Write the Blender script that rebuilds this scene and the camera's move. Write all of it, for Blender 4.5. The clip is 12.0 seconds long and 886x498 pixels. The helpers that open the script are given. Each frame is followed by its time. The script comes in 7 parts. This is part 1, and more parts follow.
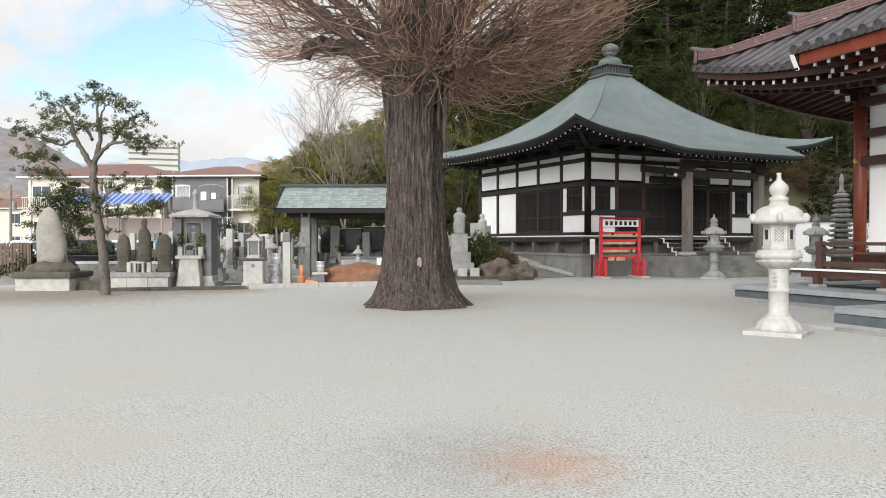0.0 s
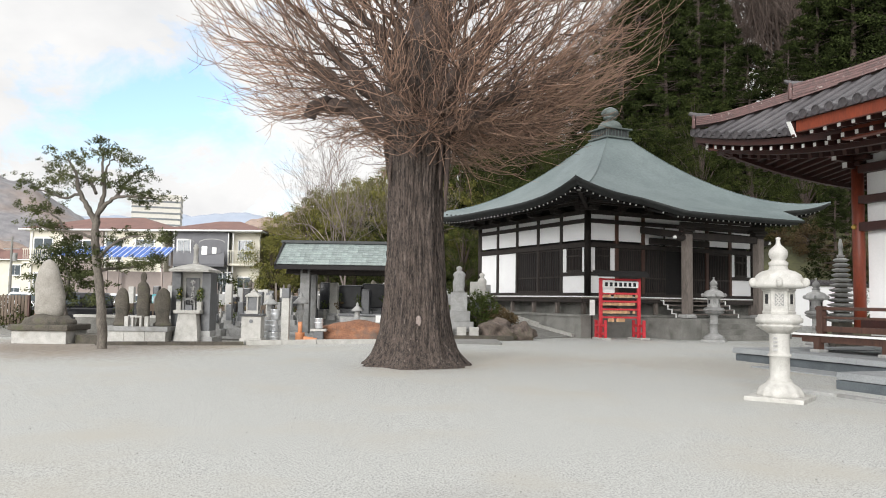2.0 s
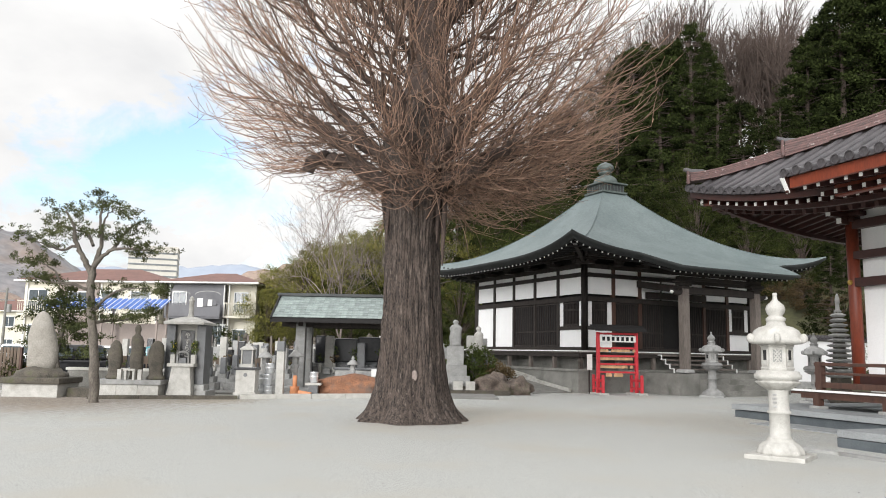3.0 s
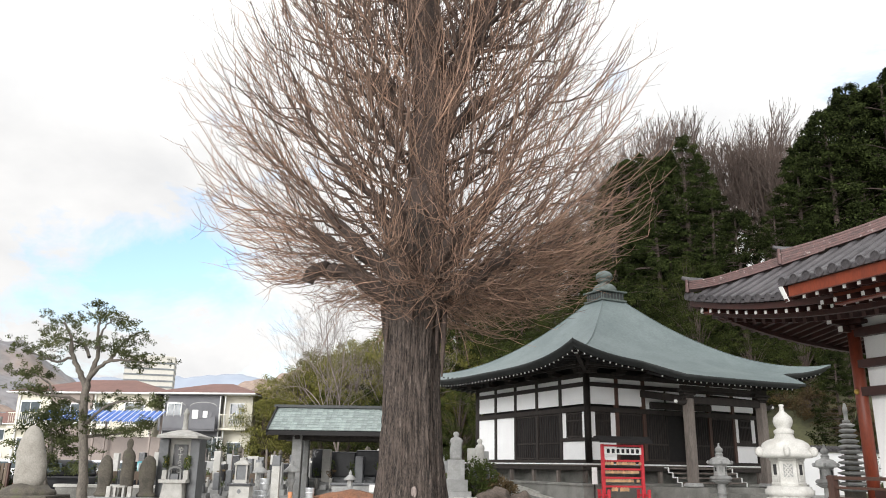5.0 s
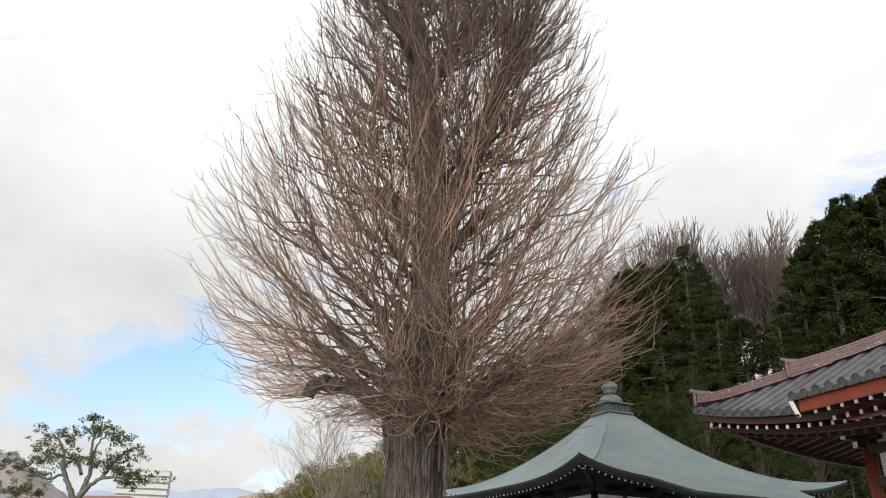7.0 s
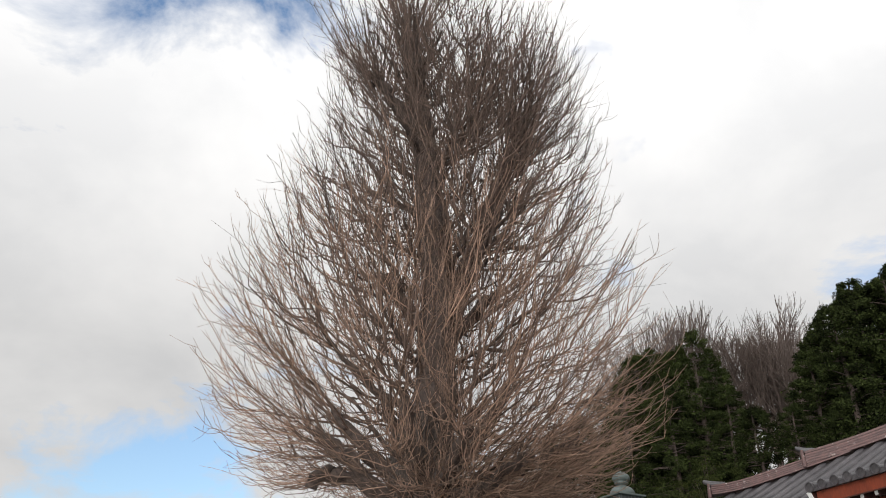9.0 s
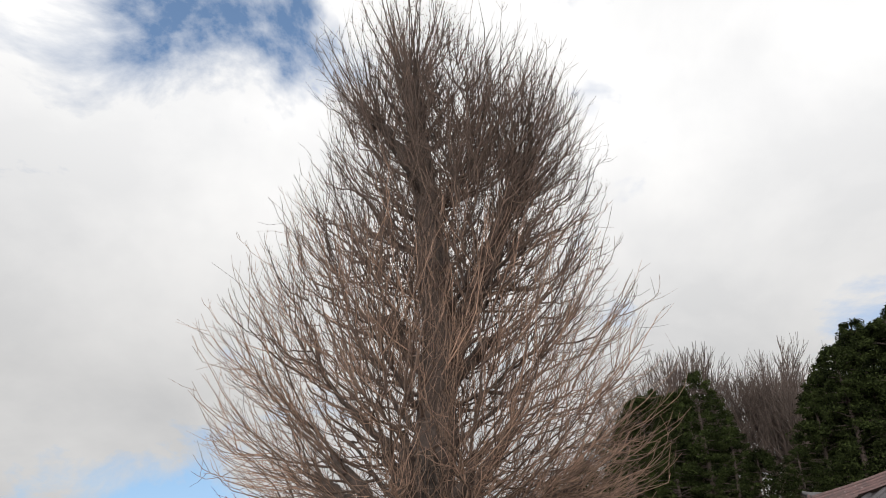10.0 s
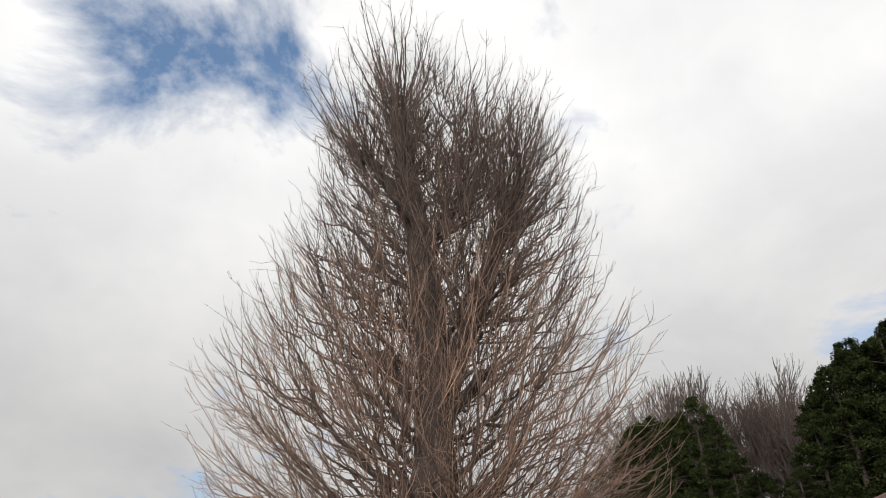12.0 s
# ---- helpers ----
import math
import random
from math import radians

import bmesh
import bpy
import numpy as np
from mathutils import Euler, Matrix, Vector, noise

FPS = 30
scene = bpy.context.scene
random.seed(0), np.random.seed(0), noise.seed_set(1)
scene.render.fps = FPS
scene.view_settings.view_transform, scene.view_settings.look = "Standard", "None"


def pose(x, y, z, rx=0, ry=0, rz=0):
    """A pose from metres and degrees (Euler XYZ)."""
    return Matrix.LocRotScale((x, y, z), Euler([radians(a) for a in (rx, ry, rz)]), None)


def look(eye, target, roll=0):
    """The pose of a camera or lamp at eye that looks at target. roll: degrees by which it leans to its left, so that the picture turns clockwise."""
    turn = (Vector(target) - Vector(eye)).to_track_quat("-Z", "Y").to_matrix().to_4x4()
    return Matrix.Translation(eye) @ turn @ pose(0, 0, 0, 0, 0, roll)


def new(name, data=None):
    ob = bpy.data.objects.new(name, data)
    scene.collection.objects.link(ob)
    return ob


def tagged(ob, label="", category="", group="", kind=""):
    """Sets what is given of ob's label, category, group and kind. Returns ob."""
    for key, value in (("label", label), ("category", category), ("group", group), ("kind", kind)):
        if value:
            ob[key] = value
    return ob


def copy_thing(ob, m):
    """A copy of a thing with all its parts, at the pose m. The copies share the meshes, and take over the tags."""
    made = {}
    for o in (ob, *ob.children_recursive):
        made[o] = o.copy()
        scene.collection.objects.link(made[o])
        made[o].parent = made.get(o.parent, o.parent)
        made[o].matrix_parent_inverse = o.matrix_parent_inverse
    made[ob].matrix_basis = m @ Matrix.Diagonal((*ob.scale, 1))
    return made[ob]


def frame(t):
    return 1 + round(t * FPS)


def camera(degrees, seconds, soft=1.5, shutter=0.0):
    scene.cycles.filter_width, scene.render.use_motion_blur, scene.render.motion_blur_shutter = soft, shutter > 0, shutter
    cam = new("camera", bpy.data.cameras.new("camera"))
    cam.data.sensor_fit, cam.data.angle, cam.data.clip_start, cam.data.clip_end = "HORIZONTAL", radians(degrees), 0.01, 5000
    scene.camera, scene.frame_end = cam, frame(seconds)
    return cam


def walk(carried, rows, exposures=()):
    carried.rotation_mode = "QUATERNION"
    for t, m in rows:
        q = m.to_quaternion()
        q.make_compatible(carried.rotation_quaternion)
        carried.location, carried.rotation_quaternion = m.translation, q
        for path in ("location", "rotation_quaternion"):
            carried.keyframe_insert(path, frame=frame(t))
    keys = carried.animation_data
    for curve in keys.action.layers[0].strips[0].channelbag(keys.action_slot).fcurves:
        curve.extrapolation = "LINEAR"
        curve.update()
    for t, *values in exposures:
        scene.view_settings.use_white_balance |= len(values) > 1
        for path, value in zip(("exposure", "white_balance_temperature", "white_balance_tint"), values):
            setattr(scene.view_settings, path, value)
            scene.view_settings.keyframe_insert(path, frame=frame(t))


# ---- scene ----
EYE = 1.45
cam = camera(60.3, 12.0, soft=1.0)
# seconds, yaw, pitch, roll and rise of the hand-held camera, which tilts up where it stands
ROWS = [
    (0, 0.00, -0.55, 0.00, 0.00),
    (0.5, -0.02, 0.33, -0.44, 0.00),
    (1, 0.03, 1.24, -0.61, 0.01),
    (1.5, -0.03, 2.28, -0.82, 0.01),
    (2, -0.04, 3.80, -0.90, 0.02),
    (2.5, -0.13, 5.72, -1.09, 0.03),
    (3, -0.31, 7.77, -1.13, 0.04),
    (5, -0.29, 15.85, -0.88, 0.09),
    (5.5, -0.19, 17.80, -0.66, 0.12),
    (6, 0.02, 19.60, -0.55, 0.15),
    (6.5, 0.03, 21.72, -0.56, 0.19),
    (7, -0.08, 23.93, -0.93, 0.20),
    (9, 0.37, 30.34, -1.00, 0.21),
    (9.5, 0.45, 31.94, -0.94, 0.21),
    (10, 0.46, 33.38, -0.93, 0.24),
    (10.5, 0.63, 34.86, -0.77, 0.27),
    (11, 0.84, 36.10, -0.22, 0.28),
    (11.5, 1.01, 36.25, 0.57, 0.27),
    (12, 0.98, 35.77, 0.87, 0.27),
]
walk(cam, [(t, pose(0, 0, EYE + rise, 90 + pitch, roll, yaw)) for t, yaw, pitch, roll, rise in ROWS],
     exposures=[(0, 0.12), (3, 0.18), (5.5, 0.18), (7, -0.06), (9, -0.32), (12, -0.47)])

# ---- light ----
world = bpy.data.worlds.new("sky")
scene.world = world
world.use_nodes = True
wn, wl = world.node_tree.nodes, world.node_tree.links
wn.clear()
SUN_EL, SUN_AZ = radians(20), radians(203)


def wnode(kind, **kw):
    n = wn.new(kind)
    for k, v in kw.items():
        n.inputs[k].default_value = v
    return n


sky = wn.new("ShaderNodeTexSky")
sky.sky_type = "NISHITA"
sky.sun_disc = False
sky.sun_elevation, sky.sun_rotation = SUN_EL, SUN_AZ
sky.air_density, sky.dust_density, sky.ozone_density = 1.0, 0.6, 1.5
coord = wn.new("ShaderNodeTexCoord")
# clouds lie on a flat layer: direction divided by its height
sep = wn.new("ShaderNodeSeparateXYZ")
wl.new(coord.outputs["Generated"], sep.inputs[0])
lift = wn.new("ShaderNodeMath")
lift.operation = "ADD"
lift.inputs[1].default_value = 0.42
wl.new(sep.outputs["Z"], lift.inputs[0])
flat = []
for axis in "XY":
    d = wn.new("ShaderNodeMath")
    d.operation = "DIVIDE"
    wl.new(sep.outputs[axis], d.inputs[0])
    wl.new(lift.outputs[0], d.inputs[1])
    flat.append(d)
comb = wn.new("ShaderNodeCombineXYZ")
wl.new(flat[0].outputs[0], comb.inputs[0])
wl.new(flat[1].outputs[0], comb.inputs[1])
cover = wnode("ShaderNodeTexNoise", Scale=3.9, Detail=9.0, Roughness=0.60, Distortion=0.3)
wl.new(comb.outputs[0], cover.inputs["Vector"])
shade = wnode("ShaderNodeTexNoise", Scale=3.0, Detail=6.0, Roughness=0.55, Distortion=0.2)
offs = wn.new("ShaderNodeVectorMath")
offs.operation = "ADD"
offs.inputs[1].default_value = (5.2, 2.1, 0.4)
wl.new(comb.outputs[0], offs.inputs[0])
wl.new(offs.outputs[0], shade.inputs["Vector"])
# broad openings of blue between the cloud banks
density = cover.outputs["Fac"]
for azim, elev, size, depth in ((-17, 13.5, 8, 0.15), (-25, 9.5, 7, 0.11), (-19, 8.5, 5, 0.07), (-22, 12.8, 7.5, 0.17), (-28, 12.5, 7, 0.12), (-14, 11, 6, 0.10), (-26, 46, 14, 0.17), (-17, 48, 10, 0.13), (-34, 45, 11, 0.10), (13, 44, 4, 0.06), (60, 30, 12, 0.1), (-75, 40, 14, 0.12), (150, 35, 16, 0.12)):
    a, e = radians(azim), radians(elev)
    dot = wn.new("ShaderNodeVectorMath")
    dot.operation = "DISTANCE"
    dot.inputs[1].default_value = (math.sin(a) * math.cos(e), math.cos(a) * math.cos(e), math.sin(e))
    wl.new(coord.outputs["Generated"], dot.inputs[0])
    fall = wn.new("ShaderNodeMapRange")
    fall.interpolation_type = "SMOOTHSTEP"
    fall.inputs["From Min"].default_value = 0.0
    fall.inputs["From Max"].default_value = radians(size)
    fall.inputs["To Min"].default_value = -depth
    fall.inputs["To Max"].default_value = 0.0
    wl.new(dot.outputs["Value"], fall.inputs["Value"])
    add = wn.new("ShaderNodeMath")
    add.operation = "ADD"
    wl.new(density, add.inputs[0])
    wl.new(fall.outputs["Result"], add.inputs[1])
    density = add.outputs[0]
ramp = wn.new("ShaderNodeValToRGB")
ramp.color_ramp.elements[0].position, ramp.color_ramp.elements[0].color = 0.23, (0.0, 0.0, 0.0, 1)
ramp.color_ramp.elements[1].position, ramp.color_ramp.elements[1].color = 0.41, (1, 1, 1, 1)
wl.new(density, ramp.inputs["Fac"])
tone = wn.new("ShaderNodeValToRGB")
tone.color_ramp.elements[0].position, tone.color_ramp.elements[0].color = 0.36, (10.5, 10.5, 10.55, 1)
tone.color_ramp.elements[1].position, tone.color_ramp.elements[1].color = 0.57, (12.2, 12.1, 12.0, 1)
wl.new(shade.outputs["Fac"], tone.inputs["Fac"])
blue = wn.new("ShaderNodeMix")
blue.data_type = "RGBA"
blue.blend_type = "MULTIPLY"
blue.inputs["Factor"].default_value = 1.0
thin = wn.new("ShaderNodeMapRange")
thin.inputs["From Min"].default_value, thin.inputs["From Max"].default_value = 0.1, 0.7
thin.inputs["To Min"].default_value, thin.inputs["To Max"].default_value = 2.85, 4.0
wl.new(sep.outputs["Z"], thin.inputs["Value"])
wl.new(thin.outputs["Result"], blue.inputs["B"])
bright = wn.new("ShaderNodeMapRange")
bright.inputs["From Min"].default_value, bright.inputs["From Max"].default_value = 0.36, 0.66
bright.inputs["To Min"].default_value, bright.inputs["To Max"].default_value = 0.97, 1.55
wl.new(sep.outputs["Z"], bright.inputs["Value"])
lit = wn.new("ShaderNodeMix")
lit.data_type = "RGBA"
lit.blend_type = "MULTIPLY"
lit.inputs["Factor"].default_value = 1.0
wl.new(tone.outputs["Color"], lit.inputs["A"])
wl.new(bright.outputs["Result"], lit.inputs["B"])
wl.new(sky.outputs[0], blue.inputs["A"])
mix = wn.new("ShaderNodeMix")
mix.data_type = "RGBA"
wl.new(ramp.outputs["Color"], mix.inputs["Factor"])
wl.new(blue.outputs["Result"], mix.inputs["A"])
wl.new(lit.outputs["Result"], mix.inputs["B"])
bg = wnode("ShaderNodeBackground", Strength=0.075)
wl.new(mix.outputs["Result"], bg.inputs["Color"])
wo = wn.new("ShaderNodeOutputWorld")
wl.new(bg.outputs[0], wo.inputs["Surface"])

sun = new("sun", bpy.data.lights.new("sun", "SUN"))
sun.data.energy, sun.data.angle, sun.data.color = 3.65, radians(36), (1.0, 0.99, 0.98)
sun.matrix_basis = look((math.sin(SUN_AZ) * 50, math.cos(SUN_AZ) * 50, 50 * math.tan(SUN_EL)), (0, 0, 0))


# ---- materials ----
def mat(name, a, b=None, scale=8.0, fine=60.0, rough=0.7, metal=0.0, bump=0.3, stretch=(1, 1, 1), spots=None, vary=0.0, island=0.0, spec=0.5, dist=0.02, lo=0.36, hi=0.62):
    """Two noises, coarse and fine, mix colours a and b; spots: (colour, scale, from, to); vary: lightness from object to object."""
    m = bpy.data.materials.new(name)
    m.use_nodes = True
    nt = m.node_tree
    N, L = nt.nodes, nt.links
    bs = N["Principled BSDF"]
    bs.inputs["Roughness"].default_value = rough
    bs.inputs["Metallic"].default_value = metal
    bs.inputs["Specular IOR Level"].default_value = spec
    b = b or tuple(c * 0.7 for c in a)
    tc = N.new("ShaderNodeTexCoord")
    mp = N.new("ShaderNodeMapping")
    mp.inputs["Scale"].default_value = stretch
    L.new(tc.outputs["Object"], mp.inputs["Vector"])
    n1 = N.new("ShaderNodeTexNoise")
    n1.inputs["Scale"].default_value, n1.inputs["Detail"].default_value, n1.inputs["Roughness"].default_value = scale, 5, 0.62
    n2 = N.new("ShaderNodeTexNoise")
    n2.inputs["Scale"].default_value, n2.inputs["Detail"].default_value = fine, 3
    L.new(mp.outputs[0], n1.inputs["Vector"])
    L.new(mp.outputs[0], n2.inputs["Vector"])
    ad = N.new("ShaderNodeMath")
    ad.operation = "MULTIPLY_ADD"
    ad.inputs[1].default_value = 0.45
    L.new(n2.outputs["Fac"], ad.inputs[0])
    sc = N.new("ShaderNodeMath")
    sc.operation = "MULTIPLY"
    sc.inputs[1].default_value = 0.55
    L.new(n1.outputs["Fac"], sc.inputs[0])
    L.new(sc.outputs[0], ad.inputs[2])
    rp = N.new("ShaderNodeValToRGB")
    rp.color_ramp.elements[0].position, rp.color_ramp.elements[0].color = lo, (*b, 1)
    rp.color_ramp.elements[1].position, rp.color_ramp.elements[1].color = hi, (*a, 1)
    L.new(ad.outputs[0], rp.inputs["Fac"])
    col = rp.outputs["Color"]
    if spots:
        c, s, lo, hi = spots
        n3 = N.new("ShaderNodeTexNoise")
        n3.inputs["Scale"].default_value, n3.inputs["Detail"].default_value = s, 6
        L.new(mp.outputs[0], n3.inputs["Vector"])
        mr = N.new("ShaderNodeMapRange")
        mr.inputs["From Min"].default_value, mr.inputs["From Max"].default_value = lo, hi
        L.new(n3.outputs["Fac"], mr.inputs["Value"])
        mx = N.new("ShaderNodeMix")
        mx.data_type = "RGBA"
        mx.inputs["B"].default_value = (*c, 1)
        L.new(mr.outputs["Result"], mx.inputs["Factor"])
        L.new(col, mx.inputs["A"])
        col = mx.outputs["Result"]
    if vary or island:
        hv = N.new("ShaderNodeHueSaturation")
        mr = N.new("ShaderNodeMapRange")
        mr.inputs["To Min"].default_value, mr.inputs["To Max"].default_value = 1 - vary, 1 + vary
        L.new(N.new("ShaderNodeObjectInfo").outputs["Random"], mr.inputs["Value"])
        mi = N.new("ShaderNodeMapRange")
        mi.inputs["To Min"].default_value, mi.inputs["To Max"].default_value = 1 - island, 1 + island
        L.new(N.new("ShaderNodeNewGeometry").outputs["Random Per Island"], mi.inputs["Value"])
        both = N.new("ShaderNodeMath")
        both.operation = "MULTIPLY"
        L.new(mr.outputs["Result"], both.inputs[0])
        L.new(mi.outputs["Result"], both.inputs[1])
        L.new(both.outputs[0], hv.inputs["Value"])
        L.new(col, hv.inputs["Color"])
        col = hv.outputs["Color"]
    L.new(col, bs.inputs["Base Color"])
    if bump:
        bp = N.new("ShaderNodeBump")
        bp.inputs["Strength"].default_value, bp.inputs["Distance"].default_value = bump, dist
        L.new(ad.outputs[0], bp.inputs["Height"])
        L.new(bp.outputs[0], bs.inputs["Normal"])
    return m


GRAVEL = mat("gravel", (0.50, 0.505, 0.48), (0.095, 0.097, 0.094), 50, 175, 0.95, bump=0.24, spots=((0.37, 0.355, 0.315), 0.45, 0.50, 0.72), dist=0.018, lo=0.36, hi=0.56)


def rust_patch(m, x, y, reach, colour, much=0.7):
    """A worn patch of rust-coloured grit in the gravel, round the place (x, y)."""
    N, L = m.node_tree.nodes, m.node_tree.links
    bs = N["Principled BSDF"]
    tc = N.new("ShaderNodeTexCoord")
    away = N.new("ShaderNodeVectorMath")
    away.operation = "DISTANCE"
    away.inputs[1].default_value = (x, y, 0)
    L.new(tc.outputs["Object"], away.inputs[0])
    nz = N.new("ShaderNodeTexNoise")
    nz.inputs["Scale"].default_value, nz.inputs["Detail"].default_value = 6.0, 9.0
    L.new(tc.outputs["Object"], nz.inputs["Vector"])
    sm = N.new("ShaderNodeMath")
    sm.operation = "MULTIPLY_ADD"
    sm.inputs[1].default_value = 1 / reach
    L.new(away.outputs["Value"], sm.inputs[0])
    L.new(nz.outputs["Fac"], sm.inputs[2])
    mr = N.new("ShaderNodeMapRange")
    mr.interpolation_type = "SMOOTHSTEP"
    mr.inputs["From Min"].default_value, mr.inputs["From Max"].default_value = 0.5, 1.35
    mr.inputs["To Min"].default_value, mr.inputs["To Max"].default_value = much, 0.0
    L.new(sm.outputs[0], mr.inputs["Value"])
    mx = N.new("ShaderNodeMix")
    mx.data_type = "RGBA"
    mx.blend_type = "MULTIPLY"
    mx.inputs["B"].default_value = (*[c / 0.40 for c in colour], 1)
    L.new(mr.outputs["Result"], mx.inputs["Factor"])
    L.new(bs.inputs["Base Color"].links[0].from_socket, mx.inputs["A"])
    L.new(mx.outputs["Result"], bs.inputs["Base Color"])


rust_patch(GRAVEL, 0.68, 4.95, 0.85, (0.47, 0.28, 0.21), 0.6)
rust_patch(GRAVEL, 0.25, 5.1, 1.7, (0.30, 0.29, 0.285), 0.7)
rust_patch(GRAVEL, -10.8, 20.9, 8.0, (0.21, 0.17, 0.14), 0.95)
rust_patch(GRAVEL, 1.6, 19.6, 5.0, (0.33, 0.295, 0.25), 0.6)
rust_patch(GRAVEL, 6.4, 18.6, 5.0, (0.34, 0.31, 0.27), 0.55)
rust_patch(GRAVEL, -6.5, 22.6, 3.0, (0.28, 0.245, 0.20), 0.8)
rust_patch(GRAVEL, -0.55, 16.7, 2.4, (0.29, 0.25, 0.21), 0.6)
rust_patch(GRAVEL, 8.4, 20.4, 0.6, (0.45, 0.30, 0.20))
GRASSY = mat("hill_soil", (0.10, 0.10, 0.045), (0.05, 0.05, 0.03), 0.3, 4, 1.0, bump=0.6)
PEBBLE = mat("pebble", (0.42, 0.415, 0.39), (0.26, 0.258, 0.245), 20, 90, 0.9, island=0.4)
PLASTER = mat("white_plaster", (0.86, 0.86, 0.86), (0.80, 0.80, 0.80), 1.2, 25, 0.85, bump=0.05)
DARKWOOD = mat("dark_stained_wood", (0.034, 0.026, 0.022), (0.013, 0.010, 0.009), 6, 40, 0.75, bump=0.3, stretch=(1, 1, 0.15))
BROWNWOOD = mat("brown_wood", (0.085, 0.040, 0.027), (0.04, 0.02, 0.015), 6, 40, 0.6, bump=0.3, stretch=(1, 1, 0.15))
GREYWOOD = mat("weathered_grey_wood", (0.20, 0.17, 0.15), (0.10, 0.085, 0.075), 5, 40, 0.8, bump=0.4, stretch=(1, 1, 0.12))
# near-black wood for lattices, soffits, rafters, board roofs and the hall's inner walls
BLACKWOOD = mat("near_black_wood", (0.013, 0.011, 0.011), (0.006, 0.0055, 0.0055), 6, 40, 0.8)
COPPER = mat("green_copper_roof", (0.155, 0.192, 0.190), (0.094, 0.125, 0.126), 0.55, 9, 0.55, metal=0.15, bump=0.12, spots=((0.085, 0.115, 0.12), 0.9, 0.55, 0.8), stretch=(1, 1, 1))
COPPERDK = mat("dark_copper_edge", (0.05, 0.055, 0.055), (0.028, 0.03, 0.03), 3, 30, 0.55, metal=0.2, bump=0.1)
BRONZE = mat("verdigris_finial", (0.13, 0.155, 0.145), (0.06, 0.076, 0.07), 5, 40, 0.55, metal=0.2, bump=0.2)
CONCRETE = mat("weathered_concrete", (0.26, 0.255, 0.235), (0.14, 0.137, 0.125), 1.3, 30, 0.9, bump=0.25, spots=((0.11, 0.11, 0.095), 1.6, 0.52, 0.75))
WHITEPAINT = mat("white_end_paint", (0.82, 0.82, 0.80), (0.7, 0.7, 0.68), 8, 40, 0.6, bump=0)
REDWOOD = mat("vermilion_brown_wood", (0.21, 0.043, 0.019), (0.12, 0.026, 0.014), 4, 40, 0.5, bump=0.12, stretch=(1, 1, 0.2))
# brown soffit and dark red timber, darkened further to hold the eave's shade
SOFFIT = mat("shaded_brown_soffit", (0.032, 0.013, 0.010), (0.018, 0.008, 0.007), 4, 40, 0.7, bump=0.15)
REDSHADE = mat("shaded_dark_red_wood", (0.050, 0.014, 0.010), (0.026, 0.008, 0.006), 4, 40, 0.55, bump=0.15)
TILE = mat("grey_roof_tile", (0.085, 0.078, 0.082), (0.038, 0.035, 0.038), 2.5, 30, 0.5, bump=0.2, vary=0.18)
RIDGETILE = mat("reddish_ridge_tile", (0.125, 0.058, 0.052), (0.055, 0.028, 0.026), 6, 40, 0.6, bump=0.4, vary=0.15, spots=((0.34, 0.28, 0.26), 9.0, 0.62, 0.75))
GRANITEW = mat("pale_granite", (0.50, 0.49, 0.46), (0.33, 0.32, 0.295), 5, 70, 0.8, bump=0.3, spots=((0.30, 0.285, 0.25), 3.0, 0.56, 0.8))
GRANITE = mat("grey_granite", (0.36, 0.36, 0.35), (0.21, 0.21, 0.205), 4, 70, 0.7, bump=0.2, spots=((0.19, 0.185, 0.165), 2.5, 0.55, 0.8), vary=0.22)
GRANITEDK = mat("dark_granite", (0.125, 0.13, 0.135), (0.07, 0.072, 0.076), 5, 70, 0.35, bump=0.1, vary=0.3)
BLACKSTONE = mat("polished_black_stone", (0.03, 0.031, 0.034), (0.018, 0.018, 0.02), 6, 80, 0.2, bump=0.0, vary=0.3)
OLDSTONE = mat("mossy_old_stone", (0.12, 0.105, 0.084), (0.042, 0.038, 0.031), 3, 30, 0.9, bump=0.8, spots=((0.075, 0.08, 0.04), 3.0, 0.55, 0.75))
SLABSTONE = mat("blue_grey_paving", (0.30, 0.315, 0.32), (0.20, 0.21, 0.215), 2.5, 40, 0.75, bump=0.15)
BARK = mat("furrowed_bark", (0.118, 0.090, 0.075), (0.010, 0.008, 0.007), 11.0, 60, 0.95, bump=1.0, stretch=(1.8, 1.8, 0.24), spots=((0.20, 0.163, 0.138), 15.0, 0.60, 0.72), dist=0.07, lo=0.40, hi=0.58)
LIMBBARK = mat("limb_bark", (0.105, 0.075, 0.062), (0.03, 0.022, 0.019), 5, 30, 0.95, bump=0.8, dist=0.04)
BOUGH = mat("bough_bark", (0.20, 0.135, 0.105), (0.075, 0.052, 0.042), 4, 25, 0.95, bump=0.3, island=0.3)
# twig colour darkened for high shoots, whose shaded undersides face the viewer
SHADETWIG = mat("shaded_high_twig", (0.14, 0.092, 0.07), (0.053, 0.036, 0.029), 3, 20, 0.9, bump=0.0, island=0.7)
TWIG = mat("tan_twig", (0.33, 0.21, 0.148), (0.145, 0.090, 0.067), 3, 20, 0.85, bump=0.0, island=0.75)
GREYTWIG = mat("grey_twig", (0.26, 0.215, 0.195), (0.13, 0.105, 0.095), 3, 20, 0.9, bump=0.0, island=0.3)
PINEBARK = mat("pine_bark", (0.17, 0.15, 0.125), (0.06, 0.052, 0.045), 7, 40, 0.95, bump=0.8, stretch=(1, 1, 0.4))


